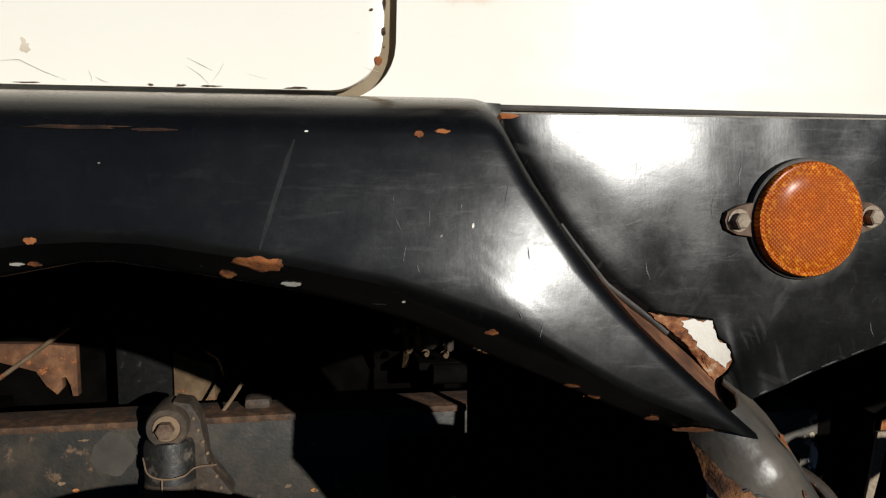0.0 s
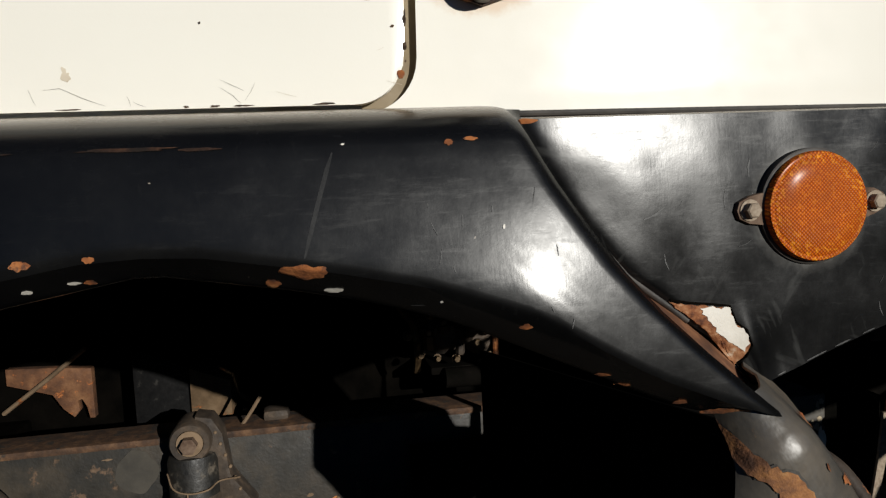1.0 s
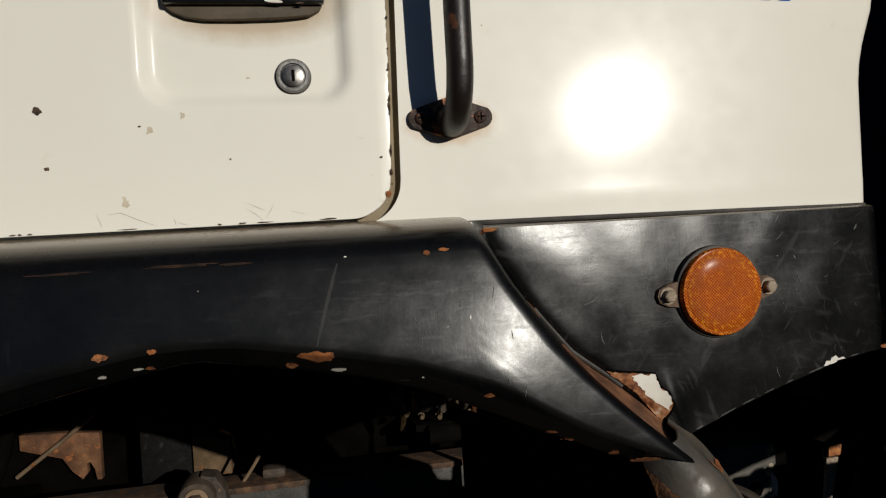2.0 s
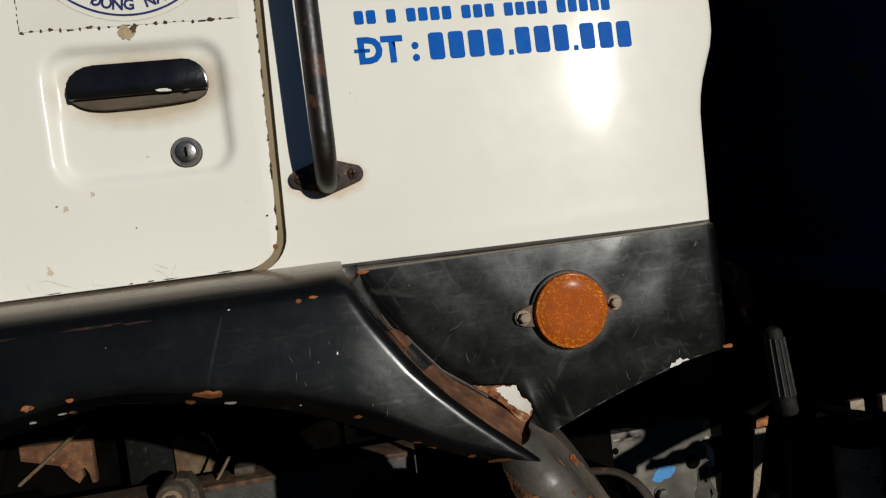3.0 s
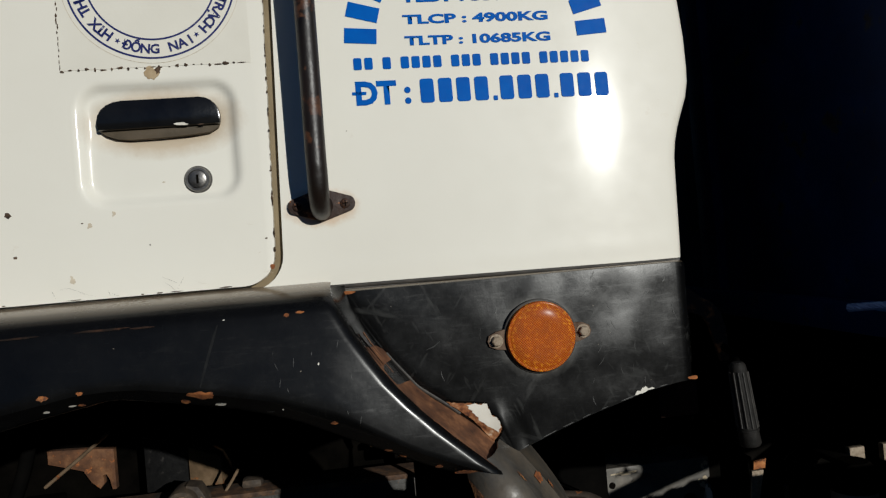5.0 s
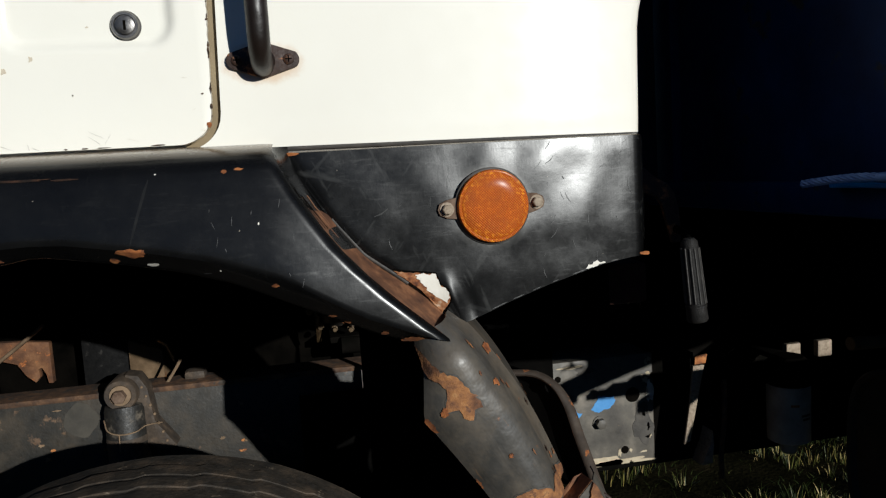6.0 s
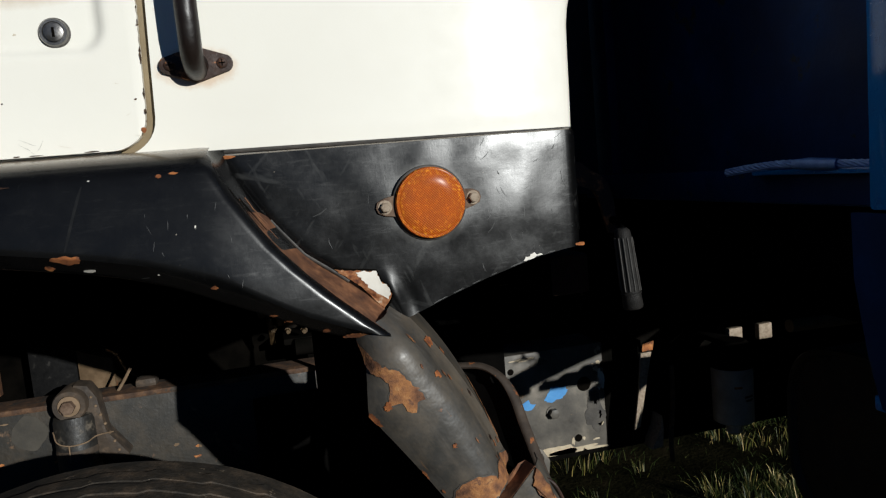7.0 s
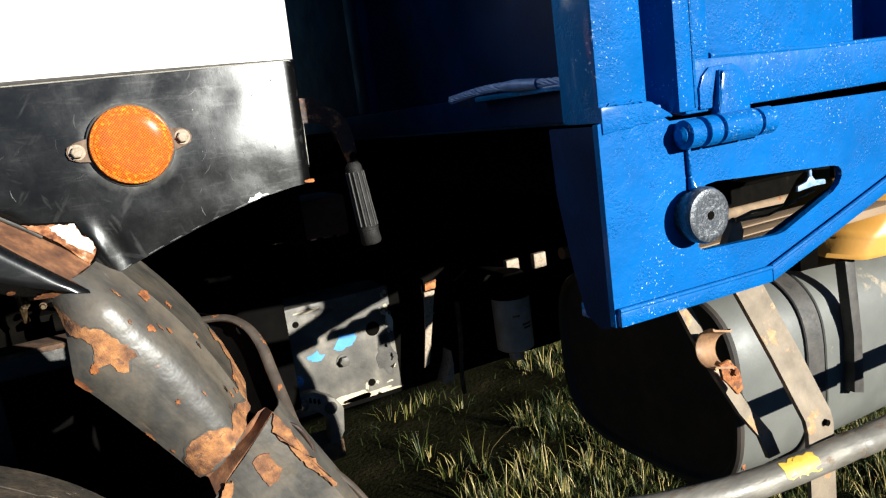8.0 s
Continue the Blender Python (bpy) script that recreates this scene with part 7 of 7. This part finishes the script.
# bump stop
bump_stop = thing("bump_stop", (0.59, BY - 0.02, 1.05), "round grey steel bump stop with a small centre hole", "bump stop")
part("post", lathe([(BY + 0.002, 0.0255), (BY - 0.020, 0.0255)], (0.5665, 0, 1.0785), "y", 32), stop_steel, bump_stop)
part("head", lathe([(BY - 0.010, 0.0280), (BY - 0.013, 0.0300), (BY - 0.021, 0.0300), (BY - 0.0255, 0.0280), (BY - 0.0270, 0.0240), (BY - 0.0265, 0.0210), (BY - 0.0272, 0.005), (BY - 0.0255, 0.0042), (BY - 0.0255, 0)], (0.5665, 0, 1.0785), "y", 40), stop_steel, bump_stop)
part("centre_hole", lathe([(BY - 0.0250, 0.0040), (BY - 0.0276, 0.0040), (BY - 0.0270, 0.0)], (0.5665, 0, 1.0785), "y", 14), dark_hole, bump_stop)
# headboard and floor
part("headboard", box(0.500, 0.512, BY + 0.055, BFAR, 1.195, BTOP, 0.002), shaded_blue, bed, "dark blue front wall of the bed, its shade put into the paint")
part("headboard_rail", box(0.478, 0.502, BY + 0.058, BFAR, 1.190, 1.232, 0.004), shaded_blue, bed)
part("headboard_rib", box(0.482, 0.502, 0.36, 0.42, 1.232, BTOP, 0.004), shaded_blue, bed)
part("bed_floor", box(0.505, BL, BY + 0.012, BFAR, 1.186, 1.198, 0.002), blue_paint, bed)
part("far_side", box(0.505, BL, BFAR, BFAR + 0.04, 1.18, BTOP, 0.004), blue_paint, bed)
part("tail_board", box(BL, BL + 0.04, BY, BFAR, 1.18, BTOP, 0.004), blue_paint, bed)
for y in (0.64, 1.24):
    part("sub_frame", box(0.40, BL, y + 0.04, y + 0.11, 0.896, 1.187, 0.005), flap_black, bed)
for x in (0.55, 1.25, 2.0, 2.8, 3.6):
    part("cross_bearer", box(x, x + 0.06, BY + 0.12, BFAR - 0.1, 1.09, 1.187, 0.004), greasy, bed)
rope = thing("wire_rope", (0.46, -0.1, 1.235), "blue-grey twisted wire rope end with a crimped sleeve", "rope")
rp = [(0.4300, -0.045, 1.2325), (0.4380, -0.085, 1.2370), (0.4480, -0.130, 1.2395), (0.4620, -0.190, 1.2370), (0.4720, -0.245, 1.2345)]
for ph in range(4):
    path = []
    for k, p in enumerate(smooth_path(rp, 12)):
        a = k * 0.75 + ph * math.pi / 2
        path.append(p + Vector((0.0028 * math.cos(a) * 0.4, 0, 0.0028 * math.sin(a))))
    part("strand", tube(path, 0.0026, 6), rope_blue, rope)
part("sleeve", tube([(0.4500, -0.140, 1.2390), (0.4545, -0.158, 1.2385), (0.4625, -0.192, 1.2368)], [0.0050, 0.0068, 0.0060], 12), rope_blue, rope)
part("hook_plate", box(0.462, 0.480, -0.245, -0.05, 1.226, 1.2325, 0.002), blue_paint, rope)

# ---- fuel tank ----
tank = thing("fuel_tank", (1.4, 0.15, 0.51), "large dusty grey steel fuel tank with a dark end", "fuel tank")
TX0, TX1 = 0.872, 2.25


def tank_ring(x, grow=0.0):
    out = []
    for k in range(64):
        a = 2 * math.pi * k / 64
        c, s = math.cos(a), math.sin(a)
        out.append((x, 0.165 + (0.240 + grow) * math.copysign(abs(c) ** 0.58, c), 0.685 + (0.187 + grow) * math.copysign(abs(s) ** 0.58, s)))
    return out


part("shell", grid([tank_ring(x, g) for x, g in ((TX0 + 0.004, -0.002), (TX0 + 0.008, 0.0), (1.05, 0), (1.3, 0), (1.6, 0), (TX1, 0))], True), tank_grey, tank)
for x, d in ((TX0, 1), (TX1, -1)):
    bm = grid([tank_ring(x + 0.010 * d, -0.001), tank_ring(x - 0.004 * d, 0.0015), tank_ring(x - 0.008 * d, -0.002), tank_ring(x - 0.006 * d, -0.010), tank_ring(x + 0.004 * d, -0.016), tank_ring(x + 0.002 * d, -0.08)], True)
    bm.faces.new([bm.verts.new(p) for p in tank_ring(x + 0.002 * d, -0.08)])
    part("end_cap", bm, tank_end_shade if d > 0 else tank_grey, tank, "dark dished tank end with a rolled rim")
for x in (1.055, 1.82):
    part("strap", grid([tank_ring(x - 0.022, 0.0035), tank_ring(x - 0.020, 0.0055), tank_ring(x + 0.020, 0.0055), tank_ring(x + 0.022, 0.0035)], True), seal_rubber, tank, "black rubber-lined tank strap")
    part("strap_band", grid([tank_ring(x + 0.026, 0.003), tank_ring(x + 0.028, 0.005), tank_ring(x + 0.052, 0.005), tank_ring(x + 0.054, 0.003)], True), tank_grey, tank)
    part("strap_end", prism([(x + 0.060, 0.88), (x + 0.085, 0.88), (x + 0.100, 0.74), (x + 0.102, 0.630), (x + 0.076, 0.638), (x + 0.078, 0.74)], -0.096, -0.076, 0.001), seal_rubber, tank)
part("hanger_arm", box(1.02, 1.08, 0.395, 0.64, 0.70, 0.76, 0.006), greasy, tank)
part("hanger_arm", box(1.80, 1.86, 0.395, 0.64, 0.70, 0.76, 0.006), greasy, tank)
part("paint_scrape", skin(ragged(0.886, 0.575, 0.010, 0.026, 31, 14), lambda x, z: -0.0610, 0.001), pale_rust, tank)

# ---- side guard ----
guard = thing("side_guard", (1.2, -0.3, 0.55), "worn steel side guard pipe with a yellow paint mark", "guard rail")
gp = smooth_path([(0.40, -0.10, 0.675), (0.43, -0.185, 0.712), (0.48, -0.245, 0.730), (0.538, -0.277, 0.735), (0.610, -0.297, 0.735), (0.694, -0.309, 0.735), (0.793, -0.315, 0.735), (0.95, -0.320, 0.735), (2.1, -0.320, 0.735)], 8)
part("pipe", tube(gp, 0.0182, 24), pipe_worn, guard)
for k, (f0, n) in enumerate(((0.668, 4), (0.684, 4))):
    a = [p for p in gp if f0 - 0.02 < p.x < f0 + 0.03]
    bm = bmesh.new()
    rnd = random.Random(k)
    strips = []
    for t in range(7):
        p = Vector((f0 + 0.0060 * t, 0, 0))
        y = float(np.interp(p.x, [q.x for q in gp], [q.y for q in gp]))
        strips.append([(p.x + rnd.uniform(-0.003, 0.003), y - 0.0186 * math.cos(g), 0.735 + 0.0186 * math.sin(g)) for g in (0.15 + rnd.uniform(-0.2, 0.2), 0.5, 0.8, 1.1, 1.35 + rnd.uniform(-0.2, 0.2))])
    part("paint_mark", grid(strips), yellow_paint, guard, "worn yellow paint mark")
bracket_a = [(0.690, -0.248, 0.985), (0.723, -0.256, 0.916), (0.737, -0.274, 0.864), (0.754, -0.287, 0.811), (0.760, -0.298, 0.782), (0.762, -0.300, 0.765), (0.763, -0.300, 0.700), (0.763, -0.300, 0.45)]


def strap_bar(path, w, t, name, material, label=""):
    rows = []
    for x, y, z in path:
        rows.append([(x - w / 2, y, z), (x + w / 2, y, z)])
    return part(name, thick(grid(rows), t), material, guard, label)


arm = strap_bar(bracket_a, 0.048, 0.006, "bracket", strap_rust, "pale rust-flecked steel bracket")
part("bracket_hole", lathe([(-0.2990, 0.0040), (-0.3045, 0.0040), (-0.3040, 0)], (0.7700, 0, 0.771), "y", 14), dark_hole, arm)
strap_bar([(0.640, -0.182, 0.968), (0.656, -0.190, 0.928), (0.675, -0.208, 0.862), (0.700, -0.238, 0.788), (0.727, -0.245, 0.748), (0.738, -0.248, 0.715)], 0.022, 0.006, "bracket", strap_rust)
cl = Vector((0.662, -0.240, 0.884))
u, w = Vector((-0.138, 0.969, -0.208)).normalized(), Vector((0.958, 0.077, -0.278)).normalized()
v = w.cross(u)
bands = []
for h in (-0.019, -0.016, -0.008, 0.0, 0.008, 0.016, 0.019):
    r = 0.0215 + (0.0022 if abs(h) > 0.018 else 0.0)
    bands.append([tuple(cl + u * r * math.cos(a) + v * r * math.sin(a) + w * h) for a in np.linspace(radians(-98), radians(98), 20)])
part("clamp", thick(grid(bands), 0.0028), clamp_tan, guard, "bent rusty pipe clamp")
part("clamp_tail", prism([(0.654, 0.866), (0.672, 0.868), (0.688, 0.846), (0.692, 0.824), (0.682, 0.818), (0.668, 0.836), (0.658, 0.846)], -0.244, -0.239, 0.001), pale_rust, guard)
part("clamp_bolt", hexhead(0.676, 0.852, -0.243, -0.250, 0.005), rust, guard)
part("top_tie", prism([(0.60, 0.985), (0.700, 0.993), (0.745, 1.000), (0.745, 0.972), (0.700, 0.963), (0.60, 0.953)], -0.20, -0.185, 0.002), greasy, guard)
part("tie_arm", box(0.88, 0.92, -0.19, 0.64, 0.928, 0.9575, 0.003), greasy, guard)

# ---- stowage over the tank ----
can = thing("plastic_container", (1.35, 0.0, 0.97), "ochre-yellow plastic container lying on the fuel tank", "container")
tub = [(0.000, 0.075), (0.030, 0.012), (0.048, 0.0), (0.400, 0.0), (0.450, 0.05), (0.450, 0.29), (0.400, 0.33), (0.050, 0.33), (0.0, 0.28)]
tip = Matrix.LocRotScale((1.090, -0.120, 0.884), Euler((radians(6), radians(4), 0)), None)


def tub_ring(grow, h):
    out = []
    for u, v in tub:
        lean = h * 0.95 * max(0.0, 1 - u / 0.2)
        out.append(tuple(tip @ Vector((0.225 + (u - 0.225) * grow + lean, 0.105 + (v * 0.62 - 0.105) * grow, h))))
    return out


bm = grid([tub_ring(0.97, 0.0), tub_ring(1.0, 0.008), tub_ring(1.0, 0.030), tub_ring(1.012, 0.034), tub_ring(1.012, 0.044), tub_ring(1.0, 0.048), tub_ring(1.0, 0.105), tub_ring(0.97, 0.118)], True)
bmesh.ops.contextual_create(bm, geom=[e for e in bm.edges if e.is_boundary])
part("body", bm, ochre_plastic, can)
part("cap", lathe([(0.0, 0.026), (0.020, 0.026), (0.024, 0.022)], (1.36, 0.0, 0.99), "z", 20), ochre_plastic, can)
planks = thing("timber_stack", (0.95, -0.07, 0.958), "weathered planks stowed on the side guard's ties", "timber")
for x0, y0, y1 in ((0.800, -0.047, -0.012), (0.770, -0.092, -0.055), (0.740, -0.137, -0.099)):
    part("plank", box(x0, 1.20, y0, y1, 0.958, 0.972, 0.002), old_wood, planks)
part("rod", tube([(0.745, -0.2, 1.031), (0.775, -0.2, 1.036), (0.84, -0.2, 1.034), (0.90, -0.2, 1.043)], 0.0022, 8), steel, planks)
part("rod", tube([(0.74, -0.205, 1.030), (0.80, -0.205, 1.027), (0.86, -0.205, 1.037)], 0.0018, 8), steel, planks)
part("board", prism([(0.722, 0.985), (0.757, 0.990), (0.764, 1.012), (0.756, 1.031), (0.744, 1.026)], -0.196, -0.184, 0.001), filter_white, planks, "pale offcut of board standing on edge")
wing = thing("wing_handle", (0.777, -0.286, 1.075), "light blue painted wing handle hung behind the corner opening", "handle")
part("crossbar", prism([(0.7525, 1.0700), (0.7540, 1.0762), (0.7690, 1.0792), (0.7745, 1.0850), (0.7795, 1.0850), (0.7850, 1.0792), (0.8030, 1.0775), (0.8040, 1.0715), (0.7800, 1.0722)], -0.288, -0.284, 0.0008), rope_pale, wing)
part("stem", tube([(0.777, -0.286, 1.084), (0.7765, -0.286, 1.099), (0.776, -0.286, 1.118)], 0.0028, 10), rope_pale, wing)
part("bracket", box(0.768, 0.784, -0.2915, -0.282, 1.104, 1.122, 0.002), blue_paint, wing)
